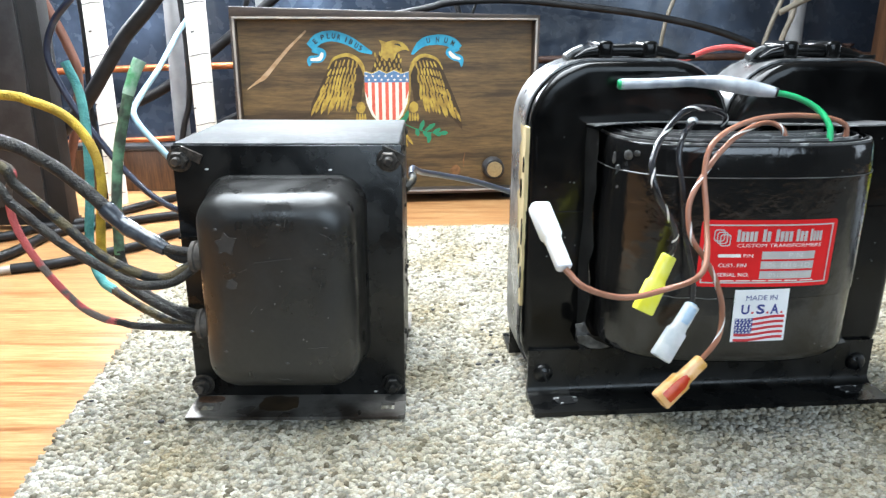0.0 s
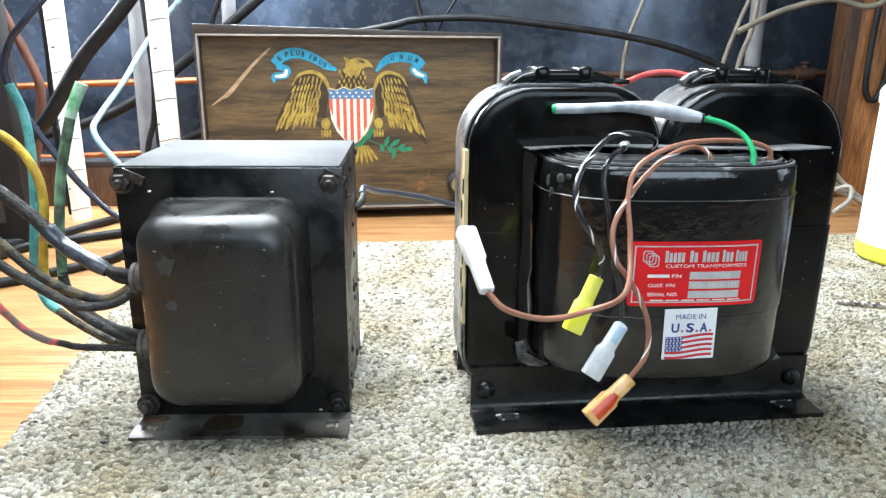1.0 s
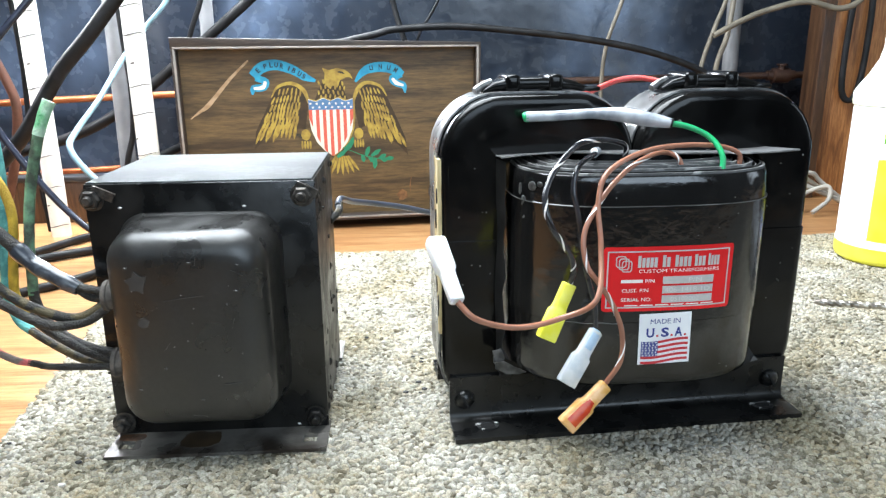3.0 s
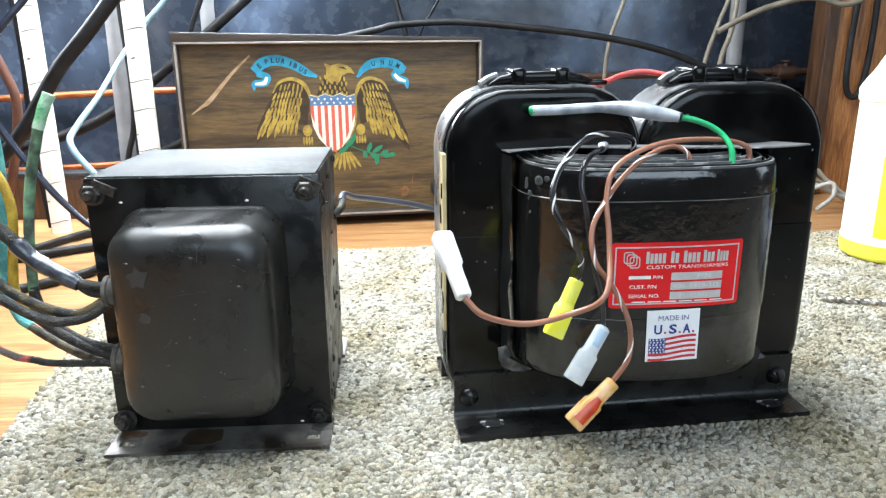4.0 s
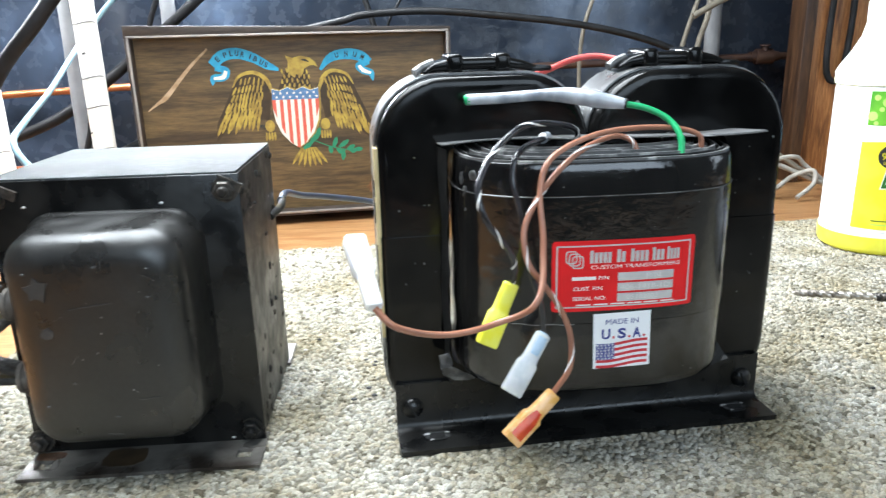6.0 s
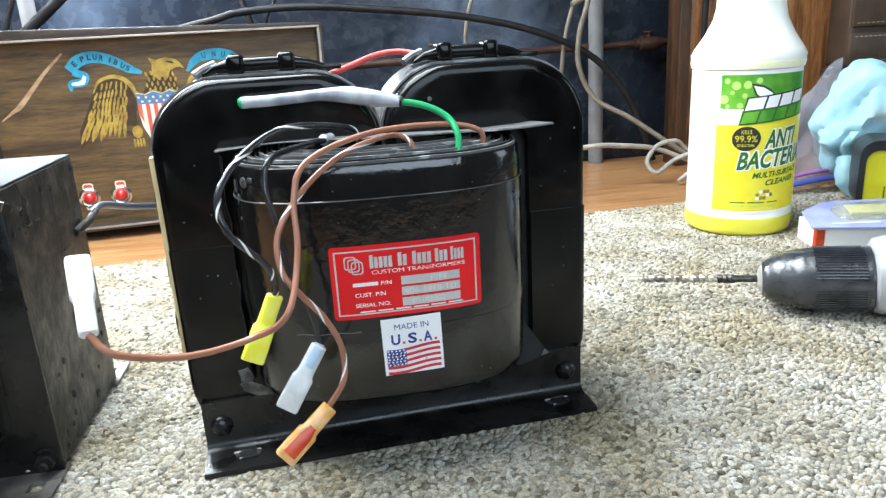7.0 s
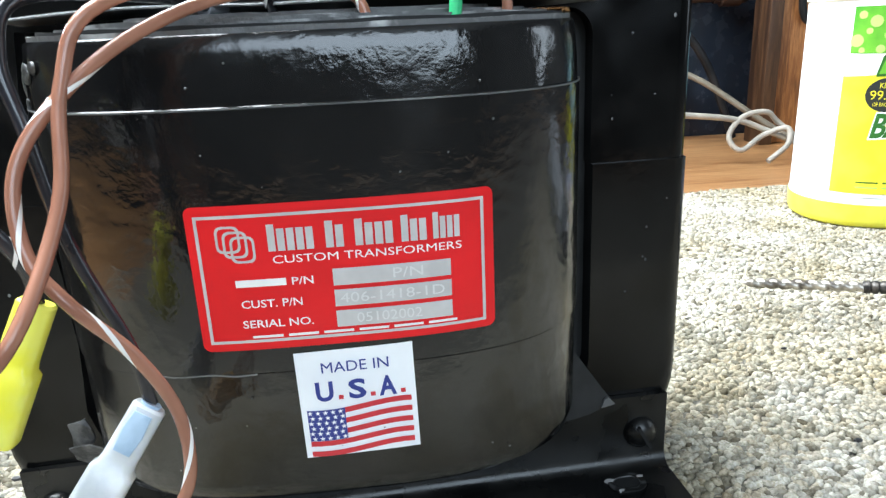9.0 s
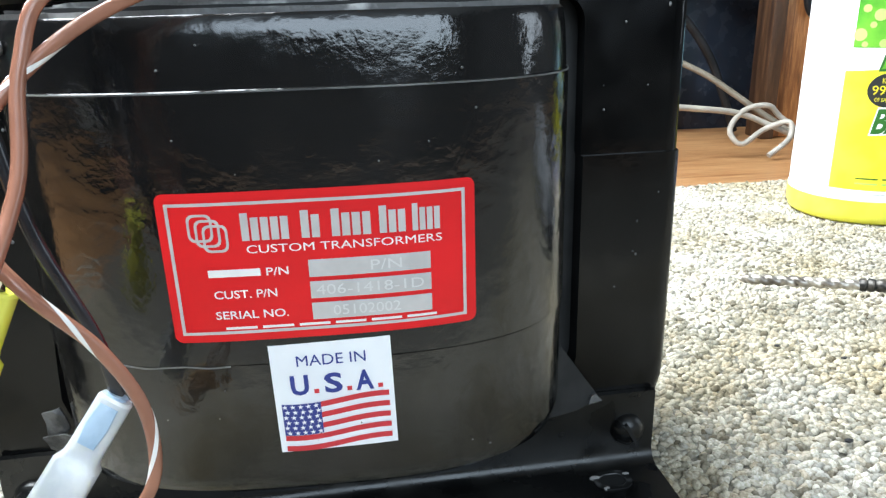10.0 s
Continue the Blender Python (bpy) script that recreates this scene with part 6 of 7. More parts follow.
wire("thin_cable", "black cable dropping down the wall", "cable", [(0.012, 0.77, 0.260), (0.025, 0.77, 0.199), (0.035, 0.765, 0.165), (0.05, 0.765, 0.120)], 0.0030, RUBBER)
wire("thin_cable", "thin black cable dropping down the wall", "cable", [(0.100, 0.77, 0.260), (0.069, 0.77, 0.199), (0.049, 0.77, 0.164), (0.045, 0.77, 0.120)], 0.0014, RUBBER)
wire("thin_cable", "thin black cable in front of the short pipe", "cable", [(-0.150, 0.74, 0.250), (-0.1664, 0.74, 0.2013), (-0.1778, 0.74, 0.1746), (-0.190, 0.745, 0.140)], 0.0026, RUBBER)
wire("beige_cord", "beige cord hanging on the wall", "cable", [(0.285, 0.775, 0.250), (0.267, 0.77, 0.198), (0.254, 0.77, 0.158), (0.250, 0.77, 0.116), (0.252, 0.77, 0.060), (0.255, 0.77, -0.004)], 0.0022, BEIGECORD)
wire("beige_cord", "beige cord looping down beside the pipe", "cable", [(0.385, 0.755, 0.230), (0.374, 0.74, 0.170), (0.365, 0.74, 0.137), (0.365, 0.74, 0.103), (0.381, 0.735, 0.070), (0.413, 0.72, 0.050), (0.450, 0.70, 0.022), (0.485, 0.68, -0.003)], 0.0027, BEIGECORD)
wire("beige_cord", "beige cord beside the upright pipe", "cable", [(0.390, 0.77, 0.230), (0.378, 0.765, 0.196), (0.368, 0.76, 0.174), (0.356, 0.76, 0.130), (0.350, 0.76, 0.060), (0.352, 0.76, -0.004)], 0.0024, BEIGECORD)
wire("beige_cord", "beige cord slung from pipe to board", "cable", [(0.350, 0.72, 0.165), (0.375, 0.72, 0.178), (0.403, 0.72, 0.189), (0.440, 0.715, 0.197), (0.475, 0.71, 0.190), (0.500, 0.71, 0.205), (0.53, 0.71, 0.26)], 0.0030, BEIGECORD)
wire("power_cord", "white cord lying in a loop on the bench", "cable", [(0.250, 0.70, -0.004), (0.305, 0.67, 0.020), (0.345, 0.66, 0.033), (0.385, 0.66, 0.031), (0.415, 0.66, 0.026), (0.440, 0.658, 0.016), (0.475, 0.65, 0.002), (0.52, 0.645, -0.004)], 0.0025, WHITECORD)
wire("power_cord", "white cord tied in a small loop", "cable", [(0.470, 0.655, 0.004), (0.447, 0.66, 0.023), (0.436, 0.66, 0.032), (0.417, 0.66, 0.029), (0.404, 0.655, 0.015), (0.412, 0.65, 0.004), (0.432, 0.655, 0.014), (0.449, 0.65, 0.020), (0.448, 0.645, 0.008), (0.430, 0.64, -0.004)], 0.0022, WHITECORD)
wire("bench_cable", "black cable lying on the bench", "cable", [(-0.42, 0.46, -0.0035), (-0.3229, 0.5119, -0.0040), (-0.310, 0.5359, -0.0040), (-0.2803, 0.5583, -0.0040), (-0.2602, 0.6006, -0.0040), (-0.2392, 0.6399, -0.0040), (-0.20, 0.70, -0.0040)], 0.0036, RUBBER, "cables on the bench")
wire("bench_cable", "black cable lying on the bench", "cable", [(-0.33, 0.40, -0.0035), (-0.2946, 0.4626, -0.0040), (-0.2883, 0.5195, -0.0040), (-0.265, 0.545, -0.0040), (-0.20, 0.585, -0.0040), (-0.12, 0.60, -0.0040)], 0.0036, RUBBER, "cables on the bench")
plug = thing("bench_cable", "black cable with a pale tip lying on the bench", "cable", (0, 0, 0), 0, "cables on the bench")
part("cable", tube([(-0.2735, 0.4380, -0.0045), (-0.2492, 0.4498, -0.0045), (-0.2282, 0.4713, -0.0045), (-0.2058, 0.4963, -0.0045), (-0.1944, 0.5238, -0.0045), (-0.15, 0.56, -0.0045)], 0.0034), RUBBER, plug)
part("tip", tube([(-0.295, 0.426, -0.0050), (-0.284, 0.432, -0.0048), (-0.2735, 0.438, -0.0045)], 0.0024), WHITECORD, plug, "pale metal tip")
wire("power_cord", "grey-blue cord running behind the strapped transformer", "cable", [(-0.0042, 0.331, 0.0800), (-0.004, 0.348, 0.0800), (0.000, 0.372, 0.0735), (0.012, 0.400, 0.0660), (0.035, 0.428, 0.0560), (0.070, 0.455, 0.0400), (0.12, 0.47, 0.020), (0.18, 0.47, 0.005)], 0.0017, GREYCORD)

upstand = thing("bench_upstand", "dark wooden upstand along the back of the bench", "board", (0, 0, -0.008))
part("board", block(-0.90, -0.150, 0.690, 0.706, 0.0, 0.0411, 0.0015), BOARD, upstand)
part("capping", block(-0.90, -0.150, 0.688, 0.709, 0.0411, 0.0411 + 0.005, 0.001), BLACKPLASTIC, upstand, "black capping strip")

# thin upright black panel that stands in for the black cabinet
cab = thing("black_panel", "dull black upright panel standing in for a cabinet on the bench", "rack", (0, 0, -0.008))
part("body", block(-0.62, -0.285, 0.545, 0.562, 0.004, 0.40, 0.002), BLACKCASE, cab)
part("front_frame", block(-0.60, -0.300, 0.541, 0.545, 0.02, 0.385, 0.0015), BLACKPLASTIC, cab)
for fx in (-0.60, -0.305):
    part("foot", block(fx - 0.012, fx + 0.012, 0.540, 0.580, 0.0, 0.004), BLACKPLASTIC, cab)

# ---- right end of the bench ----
# brighter copy of the board's oak, for the face that light falls on
LITOAK = wood("lit_honey_oak", (0.43, 0.195, 0.066), (0.18, 0.074, 0.026), 10.0, (9, 9, 0.8), 0.42)
board = thing("oak_board", "upright stained oak board with a knot", "board", (0, 0, -0.008))
# one board: its lit face and shaded edge are painted as two oak tones
part("panel", block(0.482, 0.655, 0.735, 0.757, 0.0, 0.46, 0.002), LITOAK, board, "honey-brown oak face with its light put into the colour")
part("shaded_edge_strip", block(0.470, 0.482, 0.728, 0.757, 0.0, 0.46, 0.001), BOARD, board, "edge strip with its shade put into a darker oak")
wire("black_loop", "black cord hanging in a long loop on the board", "cable", [(0.515, 0.728, 0.26), (0.518, 0.726, 0.18), (0.516, 0.726, 0.12), (0.508, 0.725, 0.098), (0.497, 0.726, 0.110), (0.496, 0.726, 0.17), (0.503, 0.728, 0.26)], 0.0032, RUBBER)

LEATHER = material("brown_leather", (0.040, 0.026, 0.016), 0.5, blotch=(0.060, 0.038, 0.023), blotch_scale=25, bump=0.35, bump_scale=260)
STITCH = material("pale_stitching", (0.32, 0.26, 0.17), 0.7, grain=0.1)
BRASS = material("dull_brass", (0.35, 0.25, 0.12), 0.35, metal=0.9, grain=0.2)
stand = thing("wooden_stand", "dark wooden stand holding the case", "stand", (0, 0, -0.008))
part("top", block(0.640, 0.86, 0.665, 0.795, 0.080, 0.094, 0.001), BOARD, stand)
for a in (0.646, 0.835):
    part("side", block(a, a + 0.016, 0.670, 0.790, 0.0, 0.080, 0.001), BOARD, stand)
case = thing("leather_case", "old brown leather case with stitched straps and buckles", "case", (0, 0, 0.086))
part("body", block(0.645, 0.845, 0.70, 0.785, 0.0, 0.150, 0.006, 3), LEATHER, case)
part("flap", block(0.643, 0.847, 0.6955, 0.70, 0.042, 0.152, 0.002), LEATHER, case)
part("base_band", block(0.643, 0.847, 0.6965, 0.70, 0.003, 0.036, 0.0015), LEATHER, case)
for z in (0.0075, 0.0325, 0.046):
    for k in range(36):
        part("stitch", block(0.648 + 0.0054 * k, 0.6510 + 0.0054 * k, 0.6950 if z > 0.04 else 0.6960, 0.6966, z - 0.0005, z + 0.0005), STITCH, case)
st = part("strap", block(0.694, 0.711, 0.692, 0.6955, 0.0, 0.150, 0.001), LEATHER, case)
bk = bmesh.new()
for x0, x1, z0, z1 in ((0.690, 0.715, 0.034, 0.037), (0.690, 0.715, 0.056, 0.059), (0.690, 0.693, 0.037, 0.056), (0.712, 0.715, 0.037, 0.056)):
    block(x0, x1, 0.690, 0.6925, z0, z1, bm=bk)
part("buckle", bk, BRASS, st, "dull brass buckle")

# ---- spray bottle ----
BOTTLE = material("milky_bottle_plastic", (0.88, 0.89, 0.83), 0.32, blotch=(0.84, 0.85, 0.77), blotch_scale=40, subsurface=0.3)
LIQUID = material("yellow_liquid_plastic", (0.85, 0.82, 0.09), 0.28, blotch=(0.80, 0.76, 0.06), blotch_scale=40, subsurface=0.3)
PALELIQUID = material("pale_yellow_plastic", (0.88, 0.88, 0.68), 0.3, blotch=(0.86, 0.85, 0.58), blotch_scale=40, subsurface=0.3)
LABELWHITE = material("bottle_label_white", (0.88, 0.88, 0.88), 0.35, grain=0.03)
LABELYELLOW = material("bottle_label_yellow", (0.80, 0.72, 0.05), 0.35, blotch=(0.78, 0.66, 0.03), blotch_scale=60)
LABELGREEN = material("bottle_label_green", (0.14, 0.40, 0.035), 0.35, blotch=(0.05, 0.25, 0.02), blotch_scale=40)
LIGHTGREEN = material("bubble_green", (0.42, 0.68, 0.16), 0.35, grain=0.05)
DARKGREEN = material("dark_green_print", (0.03, 0.14, 0.02), 0.4, grain=0.1)
BC, BR = (0.3917, 0.4757), 0.0362


def spray_bottle():
    t = thing("cleaner_bottle", "milky plastic cleaner bottle with yellow liquid and a green-yellow label", "bottle", (BC[0], BC[1], 0.0))
    part("body", lathe(((0.0, 0.0125), (BR - 0.0002, 0.0125), (BR, 0.0140), (BR - 0.0008, 0.016), (BR - 0.0008, 0.113), (BR + 0.0002, 0.116), (BR + 0.0010, 0.121), (BR - 0.0008, 0.125), (BR - 0.0075, 0.135), (BR - 0.0125, 0.145), (BR - 0.0142, 0.153), (BR - 0.0140, 0.166), (BR - 0.018, 0.176), (0.0135, 0.186), (0.0135, 0.196), (0.0, 0.196)), (0, 0, 0), (0, 0, 1), 48), BOTTLE, t)
    part("liquid_base", lathe(((0.0, -0.0004), (BR - 0.0042, -0.0004), (BR - 0.0012, 0.0014), (BR - 0.0001, 0.0045), (BR + 0.0001, 0.0126), (0.0, 0.0126)), (0, 0, 0), (0, 0, 1), 48), LIQUID, t, "yellow liquid showing through the base")
    part("liquid_line", lathe(((BR - 0.001, 0.1128), (BR + 0.0004, 0.1132), (BR + 0.0009, 0.1160), (BR + 0.0008, 0.1178), (BR - 0.001, 0.1186)), (0, 0, 0), (0, 0, 1), 48), PALELIQUID, t, "yellow line of the liquid level")
    cap = part("cap", lathe(((0.0, 0.190), (0.0165, 0.190), (0.0165, 0.206), (0.012, 0.212), (0.0, 0.212)), (0, 0, 0), (0, 0, 1), 28), WHITECORD, t)
    face = radians(-108)

    def on_bottle(a, b, lift):
        r = BR - 0.0008 + lift
        g = face + a / BR
        return (r * math.cos(g), r * math.sin(g), b)

    wrap = part("label", bend(dense(-0.064, 0.064, 0.0165, 0.1125, 60, 1), on_bottle, 0.0003), LABELWHITE, t, "printed wrap label", 60)

    def put(bm, mat, name, lift):
        x = -0.060
        while x < 0.060:
            bmesh.ops.bisect_plane(bm, geom=bm.verts[:] + bm.edges[:] + bm.faces[:], plane_co=(x, 0, 0), plane_no=(1, 0, 0))
            x += 0.0025
        return part(name, bend(bm, on_bottle, lift), mat, wrap, smooth=0)

    L0 = -0.0240
    gtop, gbot = 0.1100, 0.0880
    put(dense(L0, 0.060, gbot, gtop, 36, 4), LABELGREEN, "green_field", 0.0005)
    put(dense(L0 - 0.002, 0.060, 0.0185, 0.0755, 36, 4), LABELYELLOW, "yellow_field", 0.0005)
    sweep = bmesh.new()
    cols = []
    for k in range(31):
        x = L0 - 0.002 + (0.062 - L0) * k / 30
        cols.append((sweep.verts.new((x, 0.0745, 0)), sweep.verts.new((x, 0.0770 + 0.010 * (k / 30) ** 1.4, 0))))
    for a, b in zip(cols, cols[1:]):
        sweep.faces.new((a[0], b[0], b[1], a[1]))
    put(sweep, LABELYELLOW, "yellow_sweep", 0.00048)
    rng = random.Random(6)
    for x, z, r in ((-0.0200, 0.1060, 0.0019), (-0.0215, 0.0940, 0.0030), (-0.0140, 0.1030, 0.0028), (-0.0165, 0.0985, 0.0015), (-0.0070, 0.1035, 0.0026), (-0.0085, 0.0965, 0.0017), (-0.0110, 0.0900, 0.0020), (-0.0190, 0.0895, 0.0014), (0.0000, 0.1060, 0.0020), (-0.0030, 0.0920, 0.0016)):
        put(flat([(x + r * math.cos(2 * math.pi * k / 14), z + r * math.sin(2 * math.pi * k / 14)) for k in range(14)]), LIGHTGREEN, "bubble", 0.00062)
    # mark above the name: a white curl with a dark rim
    for grow, mat, lift in ((0.0014, BLACKINK, 0.00066), (0.0, LABELWHITE, 0.00078)):
        put(flat([(-0.0035 - grow, 0.1030 + grow), (0.0030, 0.1015 + grow), (0.0080, 0.0985 + grow), (0.0115 + grow, 0.0945), (0.0085, 0.0930 - grow), (0.0030, 0.0940 - grow), (-0.0010 - grow, 0.0975)][::-1]), mat, "curl", lift)
    # brand words as slanted blocks
    def blocks(x0, widths, gap, z0, z1, slope, mat, lift, name, grow=0.0):
        bm = bmesh.new()
        x = x0
        for wd in widths:
            lift_z = slope * (x - x0)
            sub = 3
            rows = [[bm.verts.new((x + wd * i / sub + (0.0022 if j else 0) + (grow if i == sub else -grow if i == 0 else 0), (z1 + grow if j else z0 - grow) + lift_z + slope * wd * i / sub, 0)) for i in range(sub + 1)] for j in range(2)]
            for i in range(sub):
                bm.faces.new((rows[0][i], rows[0][i + 1], rows[1][i + 1], rows[1][i]))
            x += wd + gap
        return put(bm, mat, name, lift)

    blocks(-0.0080, (0.0112, 0.0082, 0.0098, 0.0104), 0.0014, 0.0868, 0.0945, 0.10, BLACKINK, 0.00080, "block_shadow", 0.0009)
    blocks(-0.0080, (0.0112, 0.0082, 0.0098, 0.0104), 0.0014, 0.0868, 0.0945, 0.10, LABELWHITE, 0.00092, "white_block")
    blocks(-0.0102, (0.0092, 0.0092, 0.0080, 0.0080, 0.0094), 0.0014, 0.0782, 0.0855, 0.10, DARKGREEN, 0.00084, "block_shadow", 0.0012)
    blocks(-0.0102, (0.0092, 0.0092, 0.0080, 0.0080, 0.0094), 0.0014, 0.0782, 0.0855, 0.10, LABELGREEN, 0.00096, "green_block")
    put(flat([(-0.0057 + 0.0092 * math.cos(2 * math.pi * k / 24), 0.0682 + 0.0082 * math.sin(2 * math.pi * k / 24)) for k in range(24)]), BLACKINK, "claim_disc", 0.00066)
    put(lettering("KILLS", 0.0065, 0.0026, -0.0057, 0.0728), LABELYELLOW, "lettering", 0.0008)
    put(lettering("99.9%", 0.0140, 0.0044, -0.0057, 0.0682, bold=0.0), LABELYELLOW, "lettering", 0.0008)
    put(lettering("OF BACTERIA", 0.0110, 0.0019, -0.0057, 0.0637), LABELYELLOW, "lettering", 0.0008)
    for text, x0, x1, z, h in (("ANTI", 0.0060, 0.0320, 0.0672, 0.0122), ("BACTERIAL", -0.0108, 0.0480, 0.0530, 0.0124), ("MULTI-SURFACE", -0.0004, 0.0390, 0.0430, 0.0040), ("CLEANER", 0.0088, 0.0340, 0.0380, 0.0040)):
        for grow, mat, lift in ((0.0016, LABELWHITE, 0.00062), (0.0, DARKGREEN, 0.00074)):
            if grow and h < 0.005:
                continue
            bm = lettering(text, x1 - x0 + grow, h + grow, (x0 + x1) / 2, z, 0.25, 0.11 if grow else 0.03)
            for v in bm.verts:
                v.co.y += 0.07 * (v.co.x - x0)
            put(bm, mat, "lettering", lift)
    for k in range(5):
        for x0, x1 in ((-0.014, -0.004), (-0.002, 0.009), (0.011, 0.019)):
            if k < 2:
                put(dense(x0, x1, 0.0215 + 0.0026 * k, 0.0222 + 0.0026 * k, 6), DARKGREEN if k else LIGHTGREEN, "print_bar", 0.0006)
    for k in range(9):
        x, z, r = 0.004 + 0.0012 * (k % 5) * 2, 0.0275 + 0.0022 * (k // 3), 0.0014
        put(flat([(x + r * math.cos(2 * math.pi * q / 7), z + r * math.sin(2 * math.pi * q / 7)) for q in range(7)]), (LABELWHITE, EAGLEGOLD, REDNYLON)[k % 3] if k % 3 < 2 else EAGLEGOLD, "blossom", 0.0006)
    return t


spray_bottle()

# ---- cordless drill ----
CHUCKBLACK = material("chuck_black", (0.022, 0.024, 0.028), 0.24, ior=1.65, blotch=(0.042, 0.045, 0.050), blotch_scale=70, bump=0.12, rough_var=0.08)
BITSTEEL = material("bit_steel", (0.48, 0.44, 0.38), 0.34, metal=0.7, blotch=(0.16, 0.14, 0.12), blotch_scale=180)
STEEL = material("tool_steel", (0.62, 0.60, 0.56), 0.36, metal=0.55, grain=0.25, grain_scale=300)
SILVERBODY = material("silver_plastic", (0.52, 0.53, 0.55), 0.38, metal=0.35, blotch=(0.44, 0.45, 0.47), blotch_scale=40)


def drill():
    r = 0.0164
    t = thing("cordless_drill", "cordless drill with a black keyless chuck lying on the carpet", "drill", (0.3159, 0.3266, 0.0160))
    t.matrix_basis = pose(0.3159 * U, 0.3266 * U, 0.0160 * U, 0, -4.0, -29.0)
    ax = (1, 0, 0)
    # fluted bit
    bm = bmesh.new()
    n, segs = 90, 12
    rings = []
    for i in range(n + 1):
        x = -0.0610 + 0.0400 * i / n
        tw = 2 * math.pi * 4.6 * i / n
        ring = []
        for k in range(segs):
            a = 2 * math.pi * k / segs
            rad = 0.00215 * (0.60 + 0.40 * abs(math.cos(a - tw)) ** 0.8)
            if i < 8:
                rad *= 0.15 + 0.85 * i / 8
            ring.append((x, rad * math.cos(a), rad * math.sin(a)))
        rings.append(ring)
    part("drill_bit", loft(rings), BITSTEEL, t, "twisted steel bit", 60)
    part("bit_shank", lathe(((0.0, -0.0212), (0.0018, -0.0212), (0.0024, -0.0205), (0.0024, -0.0190), (0.0019, -0.0186), (0.0024, -0.0180), (0.0024, -0.0165), (0.0019, -0.0160), (0.0024, -0.0152), (0.0024, -0.0130), (0.0018, -0.0120), (0.0018, 0.004), (0.0, 0.004)), (0, 0, 0), ax, 14), BOLT, t)
    chuck = part("chuck", lathe(((0.0, 0.0004), (0.0078, 0.0004), (0.0090, 0.0012), (0.0104, 0.0026), (0.0118, 0.0046), (0.0131, 0.0075), (0.0141, 0.0110), (0.0142, 0.0111), (0.0149, 0.0150), (0.0150, 0.0151), (0.0156, 0.0200), (0.0158, 0.0224), (r - 0.0004, 0.0232), (r - 0.0004, 0.0468), (r, 0.0480), (r, 0.0494), (0.0, 0.0494)), (0, 0, 0), ax, 40), CHUCKBLACK, t, "black ribbed keyless chuck")
    part("chuck_nose", lathe(((0.0, -0.0016), (0.0036, -0.0016), (0.0052, -0.0011), (0.0074, 0.0001), (0.0086, 0.0010), (0.0078, 0.0014), (0.0, 0.0014)), (0, 0, 0), ax, 24), STEEL, chuck)
    for k in range(72):
        if k % 18 > 14:
            continue
        a = 2 * math.pi * k / 72
        bm = block(0.0240, 0.0462, -0.00030, 0.00034, r - 0.0006, r + 0.0002, 0.0)
        turned(bm, Matrix.Rotation(a, 4, "X"))
        part("grip_rib", bm, CHUCKBLACK, chuck, smooth=0)
    part("body", lathe(((0.0, 0.0498), (0.0168, 0.0498), (0.0184, 0.0508), (0.0196, 0.0560), (0.0208, 0.0625), (0.0205, 0.0632), (0.0212, 0.085), (0.0240, 0.100), (0.0255, 0.118), (0.0255, 0.175), (0.020, 0.186), (0.0, 0.187)), (0, 0, 0.002), ax, 40), SILVERBODY, t, "silver plastic gearbox and motor housing")
    for k in range(30):
        a = 2 * math.pi * k / 30
        bm = block(0.0660, 0.0840, -0.0007, 0.0007, 0.0200, 0.0219, 0.0)
        turned(bm, Matrix.Translation((0, 0, 0.002)) @ Matrix.Rotation(a, 4, "X"))
        part("collar_rib", bm, SILVERBODY, t, smooth=0)
    bm = block(0.118, 0.158, 0.012, 0.125, -0.0135, 0.0145, 0.010, 3)
    part("handle", bm, BLACKPLASTIC, t)
    return t


drill()

# ---- small things beyond the bottle ----
CASEYELLOW = material("yellow_case_plastic", (0.74, 0.70, 0.03), 0.35, blotch=(0.68, 0.62, 0.02), blotch_scale=50)
GLOVE = material("blue_nitrile", (0.31, 0.53, 0.60), 0.45, blotch=(0.36, 0.42, 0.40), blotch_scale=22, spread=(0.56, 0.66), bump=1.0, bump_scale=42, subsurface=0.1)
BAG = material("clear_bag", (0.75, 0.74, 0.78), 0.12, transmission=0.85, ior=1.15, bump=0.5, bump_scale=60)
ZIP = material("blue_zip_strip", (0.10, 0.13, 0.50), 0.3, grain=0.1)
ZIP2 = material("purple_zip_strip", (0.36, 0.14, 0.42), 0.3, grain=0.1)
CARD = material("violet_card", (0.26, 0.29, 0.58), 0.35, blotch=(0.34, 0.38, 0.65), blotch_scale=50)
BLISTER = material("clear_blister", (0.78, 0.8, 0.78), 0.1, transmission=0.8, ior=1.2)
TRAYYELLOW = material("yellow_insert", (0.68, 0.62, 0.15), 0.4, grain=0.1)

lev = thing("tool_case", "yellow plastic tool with a thick black bumper", "tool", (0.4880, 0.4760, 0.0), -30.0)
o, i2 = rounded(0.105, 0.0540, 0.012, 6, 0.0525, 0.0275), rounded(0.097, 0.0440, 0.009, 6, 0.0530, 0.0252)
part("bumper", loft([[(x, 0.0, z) for x, z in i2], [(x, -0.003, z) for x, z in i2], [(x, -0.0035, z) for x, z in o], [(x, 0.000, z) for x, z in o], [(x, 0.034, z) for x, z in o]]), BLACKPLASTIC, lev, "black rubber bumper", 35)
part("face", loft([[(x, -0.0012, z) for x, z in i2], [(x, -0.0002, z) for x, z in i2]]), CASEYELLOW, lev, "bright yellow face")
part("slot", block(0.0180, 0.0187, -0.0020, -0.0010, 0.0060, 0.0200), BLACKPLASTIC, lev)
